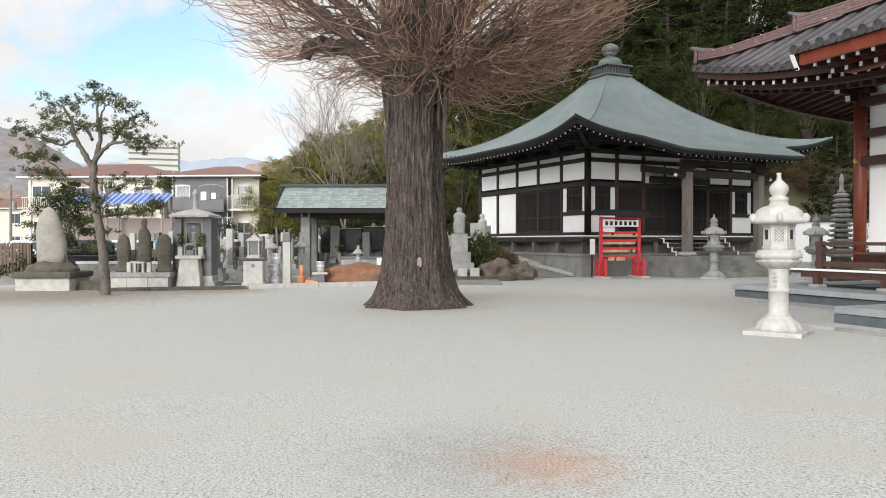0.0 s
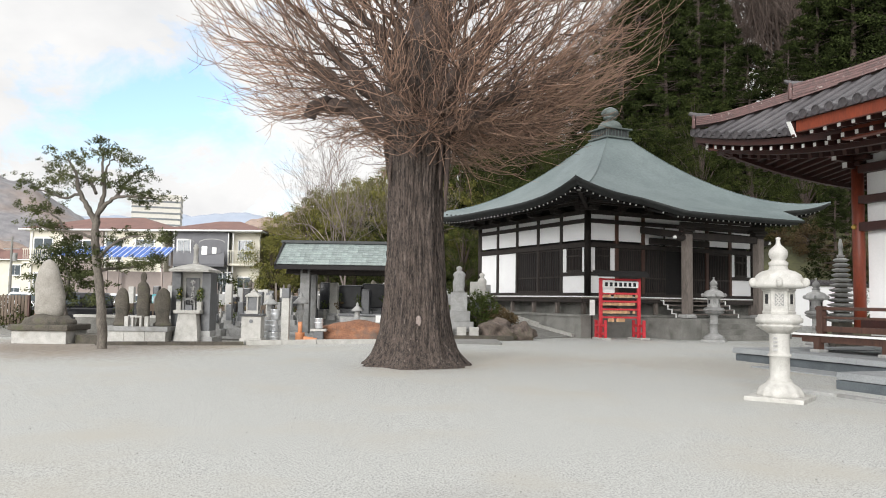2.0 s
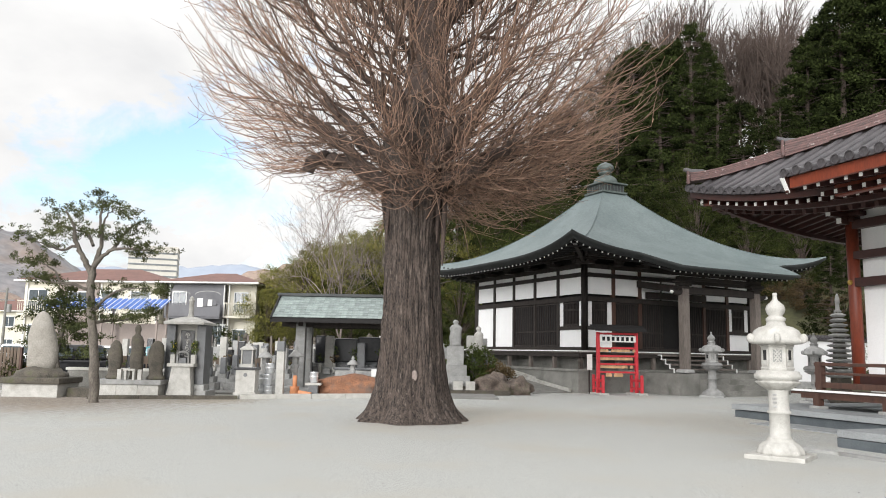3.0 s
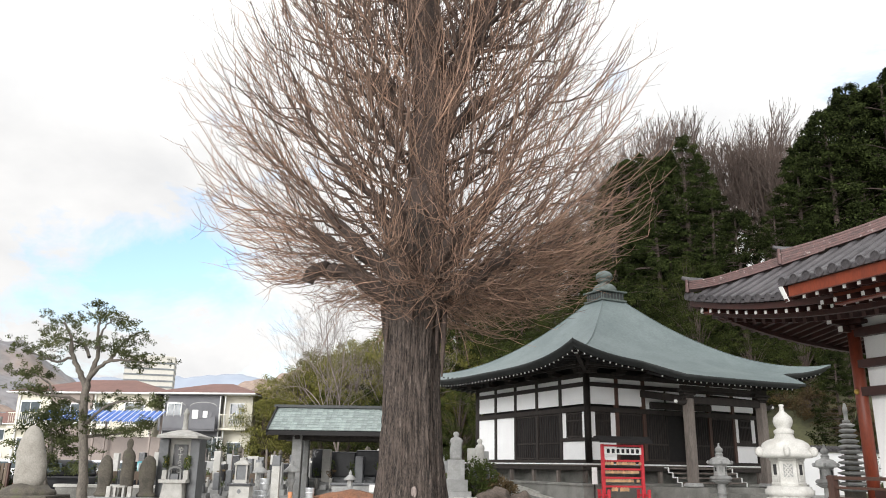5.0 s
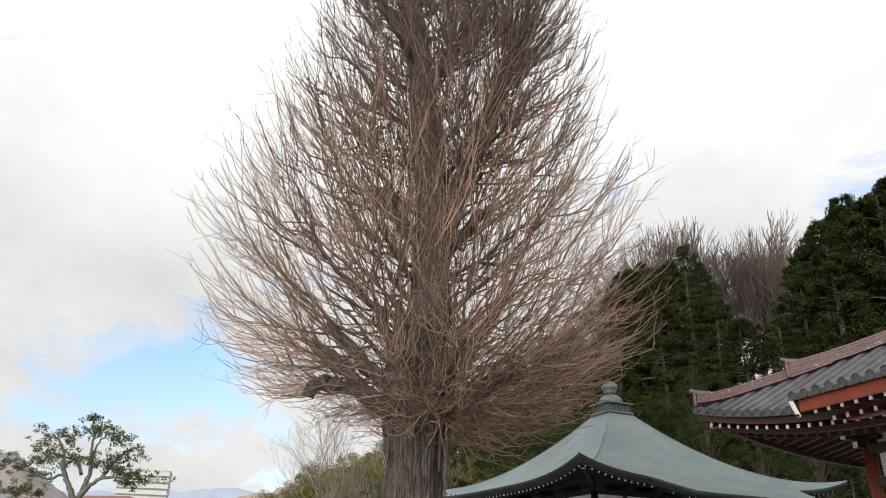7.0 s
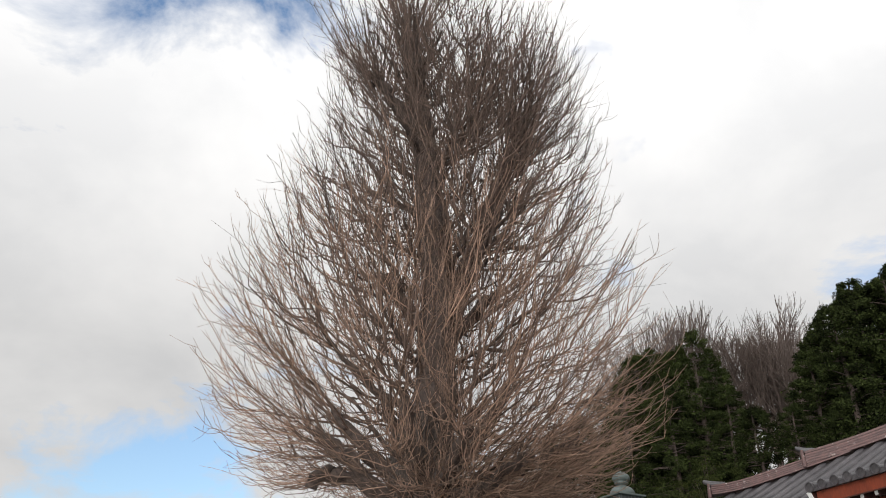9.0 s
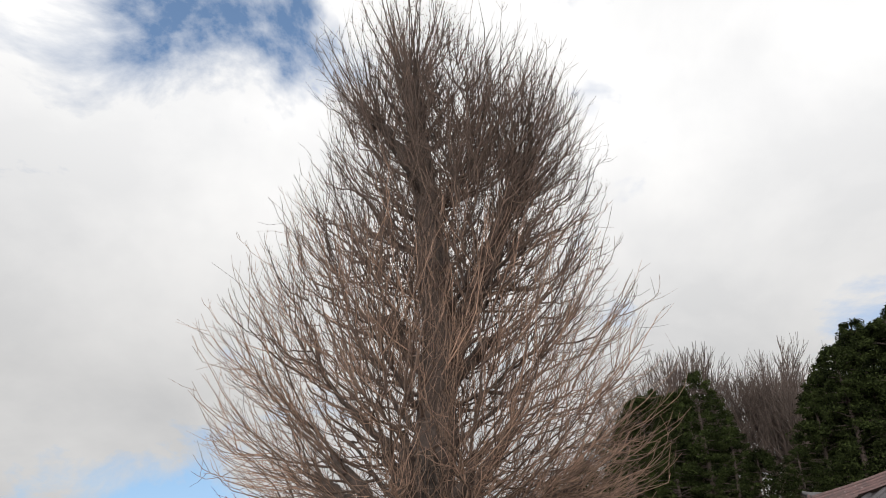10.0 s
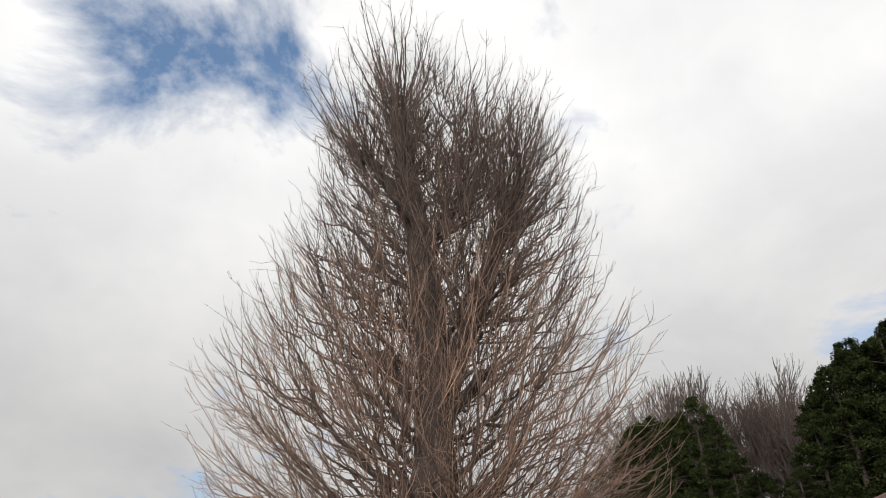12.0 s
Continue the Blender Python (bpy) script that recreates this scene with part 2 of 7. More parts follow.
def foliage(name, a, b, vary=0.35):
    m = mat(name, a, b, 0.45, 3.0, 0.95, bump=0, island=vary * 0.6, vary=vary * 0.6, spec=0.05, lo=0.40, hi=0.60)
    return m


RIDGETWIG = mat("brown_ridge_twig", (0.15, 0.11, 0.092), (0.07, 0.052, 0.044), 3, 20, 0.9, bump=0.0, island=0.3)
PINELEAF = foliage("pine_needles", (0.105, 0.115, 0.05), (0.036, 0.045, 0.02))
CEDARLEAF = foliage("cedar_foliage", (0.044, 0.057, 0.018), (0.007, 0.010, 0.004), 0.6)
BROADLEAF = foliage("broadleaf_foliage", (0.058, 0.068, 0.020), (0.009, 0.014, 0.005), 0.6)
BAMBOOLEAF = foliage("bamboo_foliage", (0.20, 0.185, 0.052), (0.065, 0.07, 0.022), 0.4)
BROWNLEAF = foliage("brown_underbrush", (0.15, 0.105, 0.055), (0.07, 0.052, 0.03), 0.45)
SHRUBLEAF = foliage("shrub_foliage", (0.10, 0.125, 0.035), (0.045, 0.06, 0.02), 0.45)


# ---- builders ----
def link_mesh(name, bm, material, smooth=False):
    me = bpy.data.meshes.new(name)
    if smooth:
        for f in bm.faces:
            f.smooth = True
    bm.to_mesh(me)
    bm.free()
    me.materials.append(material)
    return new(name, me)


def part(name, bm, material, parent, label="", smooth=False):
    ob = link_mesh(name, bm, material, smooth)
    ob.parent = parent
    if label:
        tagged(ob, label)
    return ob


def share(name, me, parent, m=None):
    """One more piece on a mesh that is already there."""
    ob = new(name, me)
    ob.parent = parent
    if m is not None:
        ob.matrix_basis = m
    return ob


def thing(name, label, category, place=(0, 0, 0), rz=0.0, group="", kind=""):
    ob = new(name)
    ob.empty_display_size = 0.2
    ob.matrix_basis = pose(*place, 0, 0, rz)
    return tagged(ob, label, category, group, kind)


def box(bm, c, s, rz=0.0, bevel=0.0, taper=1.0, m=None):
    """A box at centre c of size s; taper narrows its top."""
    r = bmesh.ops.create_cube(bm, size=1.0)
    vs = r["verts"]
    for v in vs:
        k = taper if v.co.z > 0 else 1.0
        v.co = Vector((v.co.x * s[0] * k, v.co.y * s[1] * k, v.co.z * s[2]))
    if bevel:
        es = list({e for v in vs for e in v.link_edges})
        g = bmesh.ops.bevel(bm, geom=es, offset=bevel, segments=2, affect="EDGES", profile=0.6)
        vs = list({v for f in g["faces"] for v in f.verts} | {v for v in vs if v.is_valid})
    t = pose(*c, 0, 0, rz) if m is None else m @ pose(*c, 0, 0, rz)
    for v in vs:
        v.co = t @ v.co
    return vs


def boxed(c, s, rz=0.0, bevel=0.0, taper=1.0):
    bm = bmesh.new()
    box(bm, c, s, rz, bevel, taper)
    return bm


def lathe(bm, profile, n=24, c=(0, 0, 0), turn=0.0):
    """Turns (radius, height) pairs round the upright axis."""
    rings = []
    for r, z in profile:
        rings.append([bm.verts.new((c[0] + r * math.cos(turn + 2 * math.pi * i / n), c[1] + r * math.sin(turn + 2 * math.pi * i / n), c[2] + z)) for i in range(n)])
    for p, q in zip(rings, rings[1:]):
        for i in range(n):
            bm.faces.new((p[i], p[(i + 1) % n], q[(i + 1) % n], q[i]))
    bm.faces.new(rings[0][::-1])
    bm.faces.new(rings[-1])
    return bm


def turned(profile, n=24, c=(0, 0, 0), turn=0.0):
    return lathe(bmesh.new(), profile, n, c, turn)


def rod(bm, p, q, r, r2=None, n=8):
    """A round bar from p to q."""
    p, q = Vector(p), Vector(q)
    r2 = r if r2 is None else r2
    t = (q - p).to_track_quat("Z", "Y").to_matrix()
    a = [bm.verts.new(p + t @ Vector((r * math.cos(2 * math.pi * i / n), r * math.sin(2 * math.pi * i / n), 0))) for i in range(n)]
    b = [bm.verts.new(q + t @ Vector((r2 * math.cos(2 * math.pi * i / n), r2 * math.sin(2 * math.pi * i / n), 0))) for i in range(n)]
    for i in range(n):
        bm.faces.new((a[i], a[(i + 1) % n], b[(i + 1) % n], b[i]))
    bm.faces.new(a[::-1])
    bm.faces.new(b)
    return bm


def beam(bm, p, q, w, h):
    """A squared timber from p to q, w wide and h high."""
    p, q = Vector(p), Vector(q)
    d = (q - p).normalized()
    side = d.cross(Vector((0, 0, 1)))
    side = side.normalized() if side.length > 1e-4 else Vector((1, 0, 0))
    up = side.cross(d)
    vs = [bm.verts.new(e + side * (sx * w / 2) + up * (sz * h / 2)) for e in (p, q) for sx, sz in ((-1, -1), (1, -1), (1, 1), (-1, 1))]
    for f in ((3, 2, 1, 0), (4, 5, 6, 7), (0, 1, 5, 4), (1, 2, 6, 5), (2, 3, 7, 6), (3, 0, 4, 7)):
        bm.faces.new([vs[i] for i in f])
    return bm


class Tubes:
    """Collects thin tapered tubes and makes one mesh of them."""

    def __init__(self):
        self.v, self.f, self.n = [], [], 0

    def add(self, pts, radii, sides=3):
        pts = np.asarray(pts, float)
        d = np.gradient(pts, axis=0)
        d /= np.linalg.norm(d, axis=1)[:, None] + 1e-9
        ref = np.array([0.31, 0.95, 0.08]) if abs(d[0][2]) > 0.8 else np.array([0.05, 0.1, 1.0])
        a = np.cross(d, ref)
        a /= np.linalg.norm(a, axis=1)[:, None] + 1e-9
        b = np.cross(d, a)
        ang = np.arange(sides) * 2 * math.pi / sides
        ring = pts[:, None, :] + np.asarray(radii)[:, None, None] * (np.cos(ang)[None, :, None] * a[:, None, :] + np.sin(ang)[None, :, None] * b[:, None, :])
        self.v.append(ring.reshape(-1, 3))
        base = self.n
        for i in range(len(pts) - 1):
            for j in range(sides):
                k = (j + 1) % sides
                self.f.append((base + i * sides + j, base + i * sides + k, base + (i + 1) * sides + k, base + (i + 1) * sides + j))
        self.n += len(pts) * sides

    def mesh(self, name, material, smooth=True):
        me = bpy.data.meshes.new(name)
        me.from_pydata(np.concatenate(self.v).tolist(), [], self.f)
        if smooth:
            me.polygons.foreach_set("use_smooth", [True] * len(me.polygons))
        me.materials.append(material)
        return me


def leaf_cloud(name, centres, spread, count, size, material, rng, flat=0.6, updir=0.5):
    """Small pointed leaf blades, thrown round the given clump centres."""
    k = len(centres)
    c = np.repeat(np.asarray(centres), count, axis=0)
    s = np.repeat(np.asarray(spread), count)[:, None]
    off = rng.normal(size=(k * count, 3))
    off /= np.linalg.norm(off, axis=1)[:, None]
    off *= rng.random((k * count, 1)) ** 0.45
    off[:, 2] *= flat
    p = c + off * s
    n = rng.normal(size=p.shape)
    n[:, 2] += updir
    n /= np.linalg.norm(n, axis=1)[:, None]
    t = np.cross(n, rng.normal(size=p.shape))
    t /= np.linalg.norm(t, axis=1)[:, None]
    b = np.cross(n, t)
    L = size * (0.6 + 0.8 * rng.random((len(p), 1)))
    w = L * 0.42
    v = np.stack([p - t * L, p + b * w + n * w * 0.2, p + t * L, p - b * w + n * w * 0.2], axis=1).reshape(-1, 3)
    me = bpy.data.meshes.new(name)
    m = len(p)
    f = np.arange(m * 4).reshape(-1, 4)
    me.from_pydata(v.tolist(), [], f.tolist())
    me.materials.append(material)
    return me


# ---- ground ----
def hill(x, y):
    """Height of the wooded hillside behind the halls, and of the open country."""
    d = 0.42 * x + 0.90 * y - 47.0 + 3.0 * math.sin(x * 0.07)
    side = min(1.0, max(0.0, (x + 9.0 - 0.10 * (y - 40)) / 22.0))
    side = side * side * (3 - 2 * side)
    z = 0.0
    if d > 0:
        z = (20.0 * (1 - math.exp(-d / 34.0)) + 0.05 * min(d, 200)) * side
    return z


def build_ground():
    bm = bmesh.new()
    radii = [0.0] + [0.6 * 1.085 ** i for i in range(108)]
    radii[-1] = 4200.0
    n = 160
    rings = []
    centre = bm.verts.new((0, 0, 0))
    for r in radii[1:]:
        ring = []
        for i in range(n):
            a = 2 * math.pi * i / n
            x, y = r * math.sin(a), r * math.cos(a)
            ring.append(bm.verts.new((x, y, hill(x, y) + (0.012 * noise.noise((x * 0.5, y * 0.5, 0)) if r < 60 else 0))))
        rings.append(ring)
    for i in range(n):
        bm.faces.new((centre, rings[0][(i + 1) % n], rings[0][i]))
    for p, q in zip(rings, rings[1:]):
        for i in range(n):
            bm.faces.new((p[i], p[(i + 1) % n], q[(i + 1) % n], q[i]))
    bmesh.ops.recalc_face_normals(bm, faces=bm.faces)
    for f in bm.faces:
        c = f.calc_center_median()
        f.material_index = 1 if (c.z > 0.25 or c.length > 75) else 0
    ob = link_mesh("ground", bm, GRAVEL, True)
    ob.data.materials.append(GRASSY)
    tagged(ob, "pale grey gravel courtyard with trodden earth patches", "ground", kind="structure")


build_ground()

# ---- the hall with the pyramid roof ----
HALL = thing("temple_hall", "square white-walled temple hall with green copper pyramid roof", "temple", (8.63, 39.44, 0), 26.57)
HW, HD = 5.0, 4.7
ZF, ZB, ZT = 1.72, 0.9, 5.42          # floor, stone base, wall top


def hall_roof():
    top, eave, o = 9.96, 5.72, 2.5
    half = (HW + o, HD + o)
    NS, NT = 22, 44

    def point(side, s, t, drop=0.0):
        # s: 0 at the top, 1 at the eave; t: -1..1 along the side
        r = 0.085 + 0.915 * s
        z = top - (top - eave) * (1 - (1 - s) ** 1.7)
        z += 0.70 * abs(t) ** 4.0 * s ** 2.5
        a, b = half[0] * r, half[1] * r
        x, y = {0: (t * a, -b), 1: (a, t * b), 2: (-t * a, b), 3: (-a, -t * b)}[side]
        if side == 0 and s > 0.55:
            w = min(1.0, max(0.0, (0.56 - abs(t)) / 0.10))
            w = w * w * (3 - 2 * w)
            k = (s - 0.55) / 0.45
            y -= 1.75 * w * k * k
            z -= 0.62 * w * k * k
        return (x, y, z - drop)

    bm = bmesh.new()
    under = bmesh.new()
    edge = bmesh.new()
    for side in range(4):
        g = [[bm.verts.new(point(side, i / NS, j / NT * 2 - 1)) for j in range(NT + 1)] for i in range(NS + 1)]
        for i in range(NS):
            for j in range(NT):
                bm.faces.new((g[i][j], g[i + 1][j], g[i + 1][j + 1], g[i][j + 1]))
        # thick dark eave board, set in steps
        rows = []
        for ins, dz in ((0.0, -0.012), (0.0, 0.11), (0.02, 0.115), (0.022, 0.24), (0.06, 0.25)):
            rows.append([edge.verts.new(point(side, 1 - ins, j / NT * 2 - 1, dz)) for j in range(NT + 1)])
        for p, q in zip(rows, rows[1:]):
            for j in range(NT):
                edge.faces.new((p[j], q[j], q[j + 1], p[j + 1]))
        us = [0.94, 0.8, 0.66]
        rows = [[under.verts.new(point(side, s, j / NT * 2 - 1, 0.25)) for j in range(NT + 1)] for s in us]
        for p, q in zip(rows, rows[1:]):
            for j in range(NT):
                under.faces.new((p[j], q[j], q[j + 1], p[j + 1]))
    bmesh.ops.remove_doubles(bm, verts=bm.verts, dist=0.002)
    bmesh.ops.recalc_face_normals(bm, faces=bm.faces)
    roof = part("roof", bm, COPPER, HALL, "weathered green copper roof with upturned eaves", True)
    part("eave_board", edge, COPPERDK, roof, "", True)
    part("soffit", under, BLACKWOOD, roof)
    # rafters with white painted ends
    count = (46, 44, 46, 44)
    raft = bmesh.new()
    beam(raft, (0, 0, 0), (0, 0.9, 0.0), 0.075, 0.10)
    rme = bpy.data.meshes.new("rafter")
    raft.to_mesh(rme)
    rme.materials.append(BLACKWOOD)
    cap = boxed((0, -0.012, 0), (0.052, 0.02, 0.066))
    cme = bpy.data.meshes.new("rafter_end")
    cap.to_mesh(cme)
    cme.materials.append(WHITEPAINT)
    for side in range(4):
        for k in range(count[side]):
            t = (k + 0.5) / count[side] * 2 - 1
            p = Vector(point(side, 0.955, t, 0.31))
            q = Vector(point(side, 0.80, t, 0.31))
            rz = (0, 90, 180, 270)[side]
            tilt = math.degrees(math.atan2(q.z - p.z, (q - p).xy.length))
            m = pose(*p, 0, 0, rz) @ pose(0, 0, 0, tilt, 0, 0)
            share("rafter", rme, roof, m)
            if side in (0, 3):
                share("rafter_end", cme, roof, m)
    # hip lines as low rolled seams
    for sx, sy, sd in ((-1, -1, 0), (1, -1, 1), (1, 1, 2), (-1, 1, 3)):
        t = Tubes()
        pts = [Vector(point(sd, i / 20, -1)) + Vector((0, 0, 0.0)) for i in range(21)]
        t.add(pts, [0.035] * 21, 6)
        me = t.mesh("hip_seam", COPPER)
        share("hip_seam", me, roof)
    # snow guards along the eave
    guard = boxed((0, 0, 0.03), (0.12, 0.05, 0.07))
    gme = bpy.data.meshes.new("snow_guard")
    guard.to_mesh(gme)
    gme.materials.append(COPPERDK)
    for k in range(26):
        share("snow_guard", gme, roof, pose(*point(3, 0.90, k / 13 - 0.96), 0, 0, 270))
    # finial: square boxes and a jewel
    fin = part("finial_base", boxed((0, 0, top - 0.02), (1.62, 1.55, 0.10), 0, 0.015), BRONZE, HALL)
    bm = boxed((0, 0, top + 0.22), (1.38, 1.32, 0.40), 0, 0.01)
    part("panel_box", bm, COPPERDK, fin)
    for i in range(-3, 4):
        for ax in (0, 1):
            for sg in (-1, 1):
                c = (i * 0.21, sg * 0.67, top + 0.22) if ax == 0 else (sg * 0.70, i * 0.2, top + 0.22)
                part("batten", boxed(c, (0.035, 0.035, 0.40)), BRONZE, fin)
    part("cornice", boxed((0, 0, top + 0.46), (1.66, 1.6, 0.09), 0, 0.02), BRONZE, fin)
    prof = [(0.62, 0.50), (0.64, 0.56), (0.60, 0.72), (0.50, 0.86), (0.36, 0.95), (0.22, 1.0), (0.20, 1.05), (0.34, 1.09), (0.36, 1.14), (0.30, 1.18), (0.40, 1.24), (0.45, 1.36), (0.41, 1.50), (0.28, 1.62), (0.10, 1.70), (0.02, 1.74)]
    part("jewel", turned(prof, 28, (0, 0, top)), BRONZE, fin, "green bronze lotus jewel finial", True)


hall_roof()


def hall_body():
    # concrete base with a step outline and the porch base
    bm = boxed((0, 0, ZB / 2 - 0.05), (2 * HW + 2.8, 2 * HD + 2.8, ZB + 0.1), 0, 0.02)
    base = part("base", bm, CONCRETE, HALL, "weathered concrete base")
    part("base_coping", boxed((0, 0, ZB + 0.003), (2 * HW + 2.9, 2 * HD + 2.9, 0.10), 0, 0.015), CONCRETE, base)
    part("porch_base", boxed((0.1, -HD - 2.45, ZB / 2 - 0.06), (6.4, 2.3, ZB + 0.02), 0, 0.02), CONCRETE, base)
    for i in range(3):
        part("stone_step", boxed((-0.3, -HD - 3.6 - 0.3 * i - 0.15, (0.66 - 0.22 * i) / 2), (3.4, 0.34, 0.66 - 0.22 * i), 0, 0.012), CONCRETE, base)
    # solid inner core, near-black to stand for the unlit room
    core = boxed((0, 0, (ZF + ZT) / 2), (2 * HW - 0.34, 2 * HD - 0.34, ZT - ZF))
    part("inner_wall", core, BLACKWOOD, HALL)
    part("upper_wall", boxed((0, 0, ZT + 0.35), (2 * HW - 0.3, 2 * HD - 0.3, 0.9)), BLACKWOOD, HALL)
    # veranda
    ver = part("veranda", boxed((0, 0, ZF - 0.06), (2 * HW + 2.0, 2 * HD + 2.0, 0.12), 0, 0.01), GREYWOOD, HALL)
    for (c, s) in (((0, -HD - 1.0, ZF - 0.19), (2 * HW + 1.96, 0.08, 0.16)), ((-HW - 1.0, 0, ZF - 0.19), (0.08, 2 * HD + 1.96, 0.16)), ((HW + 1.0, 0, ZF - 0.19), (0.08, 2 * HD + 1.96, 0.16))):
        part("veranda_beam", boxed(c, s), DARKWOOD, ver)
        part("edge_strip", boxed((c[0] * 1.008, c[1] * 1.008, ZF - 0.03), (s[0] + 0.06, s[1], 0.05)), WHITEPAINT, ver)
    for k in range(7):
        for c in ((-HW - 0.9, -HD - 0.9 + k * 1.85, 0), (-HW - 0.9 + k * 1.95, -HD - 0.9, 0)):
            part("veranda_post", boxed((c[0], c[1], 1.24), (0.15, 0.15, 0.60)), GREYWOOD, ver)
    part("underfloor_wall", boxed((0, 0, (ZB + ZF) / 2), (2 * HW + 0.5, 2 * HD + 0.5, ZF - ZB - 0.05)), CONCRETE, HALL, "dim concrete wall under the floor")
    for k in range(4):
        part("wooden_step", boxed((0, -HD - 1.1 - 0.25 * k, ZF - 0.15 - 0.19 * k), (3.6, 0.30, 0.06)), GREYWOOD, ver)
        for sx in (-1.84, 1.84):
            part("string_end", boxed((sx, -HD - 1.1 - 0.25 * k, ZF - 0.13 - 0.19 * k), (0.05, 0.27, 0.035)), WHITEPAINT, ver)
            part("string_riser", boxed((sx, -HD - 1.24 - 0.25 * k, ZF - 0.23 - 0.19 * k), (0.05, 0.035, 0.19)), WHITEPAINT, ver)
    # plinth band under the wall
    # framing, side by side: columns in local (x, y)
    fx = (0, 1.55, 3.05, 6.95, 8.45, 10.0)
    ly = [i * 2 * HD / 5 for i in range(6)]

    def place(side, a):
        return (-HW + a, -HD) if side == 0 else (-HW, HD - a) if side == 3 else (HW, -HD + a) if side == 1 else (HW - a, HD)

    def slab(name, side, a0, a1, z0, z1, out, depth, material, label=""):
        """A flat piece of wall between a0 and a1 along a side, its face out beyond the wall's line."""
        mid = place(side, (a0 + a1) / 2)
        nx, ny = {0: (0, -1), 1: (1, 0), 2: (0, 1), 3: (-1, 0)}[side]
        w = a1 - a0
        c = (mid[0] + nx * (out - depth / 2), mid[1] + ny * (out - depth / 2), (z0 + z1) / 2)
        s = (w, depth, z1 - z0) if side in (0, 2) else (depth, w, z1 - z0)
        return part(name, boxed(c, s, 0, 0.006 if min(s) > 0.03 else 0), material, HALL, label)

    lens_ = {0: 2 * HW, 2: 2 * HW, 1: 2 * HD, 3: 2 * HD}
    cols = {0: fx, 2: fx, 1: ly, 3: ly}
    Z1, Z2, Z3 = 3.82, 4.09, 4.92
    for side in range(4):
        L = lens_[side]
        for a in cols[side]:
            edge = a < 0.01 or a > L - 0.01
            p = place(side, a)
            if not (edge and side in (1, 2)):
                bmc = turned([(0.15, ZF), (0.15, ZT + 0.1)], 14, (p[0], p[1], 0)) if edge else boxed((p[0], p[1], (ZF + ZT) / 2), (0.17, 0.17, ZT - ZF), 0, 0.01)
                part("column", bmc, BROWNWOOD if side == 0 and not edge else DARKWOOD, HALL, "", edge)
        for z, h in ((ZF + 0.07, 0.14), (Z1 + 0.14, 0.20), (Z3 + 0.09, 0.18), (ZT - 0.02, 0.2)):
            slab("wall_beam", side, 0.05, L - 0.05, z - h / 2, z + h / 2, 0.11, 0.16, DARKWOOD)
        cs = cols[side]
        for a0, a1 in zip(cs, cs[1:]):
            if side == 0 and a1 - a0 > 3:
                for b0, b1 in ((a0, a0 + 1.3), (a0 + 1.3, a1 - 1.3), (a1 - 1.3, a1)):
                    slab("plaster_panel", side, b0 + 0.07, b1 - 0.07, Z2, Z3, 0.02, 0.05, PLASTER)
            else:
                slab("plaster_panel", side, a0 + 0.07, a1 - 0.07, Z2 + 0.09, Z3, 0.02, 0.05, PLASTER)
            slab("plaster_panel", side, a0 + 0.07, a1 - 0.07, Z3 + 0.18, ZT - 0.1, 0.02, 0.05, PLASTER)

    def lattice(side, a0, a1, z0, z1, bars, label="dark wooden lattice door"):
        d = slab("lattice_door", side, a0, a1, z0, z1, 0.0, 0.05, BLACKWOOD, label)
        nx, ny = {0: (0, -1), 1: (1, 0), 2: (0, 1), 3: (-1, 0)}[side]
        for k in range(bars + 1):
            a = a0 + 0.02 + (a1 - a0 - 0.04) * k / bars
            p = place(side, a)
            part("bar", boxed((p[0] + nx * 0.018, p[1] + ny * 0.018, (z0 + z1) / 2), (0.035, 0.035, z1 - z0)), DARKWOOD, d)
        for z in (z0 + 0.04, z0 + 0.7, z1 - 0.04):
            mid = place(side, (a0 + a1) / 2)
            s = (a1 - a0, 0.05, 0.07) if side in (0, 2) else (0.05, a1 - a0, 0.07)
            part("rail", boxed((mid[0] + nx * 0.022, mid[1] + ny * 0.022, z), s), DARKWOOD, d)

    zb = ZF + 0.15
    bay = 2 * HD / 5
    # the long side seen from the graveyard: two white bays, two doors, a window bay
    for k in (0, 1):
        slab("plaster_panel", 3, k * bay + 0.09, (k + 1) * bay - 0.09, zb, Z1 + 0.03, 0.02, 0.05, PLASTER)
        slab("plaster_panel", 1, k * bay + 0.09, (k + 1) * bay - 0.09, zb, Z1 + 0.03, 0.02, 0.05, PLASTER)
    for k in (2, 3):
        lattice(3, k * bay + 0.09, (k + 1) * bay - 0.09, zb, Z1 + 0.03, 9)
    a0 = 4 * bay
    for b0, b1 in ((a0 + 0.09, a0 + 0.36), (a0 + bay - 0.36, a0 + bay - 0.12)):
        slab("plaster_panel", 3, b0, b1, 2.78, Z1 + 0.03, 0.02, 0.05, PLASTER)
    slab("plaster_panel", 3, a0 + 0.09, a0 + bay - 0.12, zb, 2.62, 0.02, 0.05, PLASTER)
    slab("window_rail", 3, a0 + 0.09, a0 + bay - 0.12, 2.62, 2.78, 0.07, 0.10, DARKWOOD)
    lattice(3, a0 + 0.38, a0 + bay - 0.38, 2.79, Z1 + 0.02, 10, "dark latticed window")
    for mir in (0, 1):
        f = (lambda a, b: (a, b)) if not mir else (lambda a, b: (10 - b, 10 - a))
        for b0, b1 in ((0.13, 0.38), (1.22, 1.47)):
            slab("plaster_panel", 0, *f(b0, b1), 2.78, Z1 + 0.03, 0.02, 0.05, PLASTER)
        slab("plaster_panel", 0, *f(0.13, 1.47), zb, 2.62, 0.02, 0.05, PLASTER)
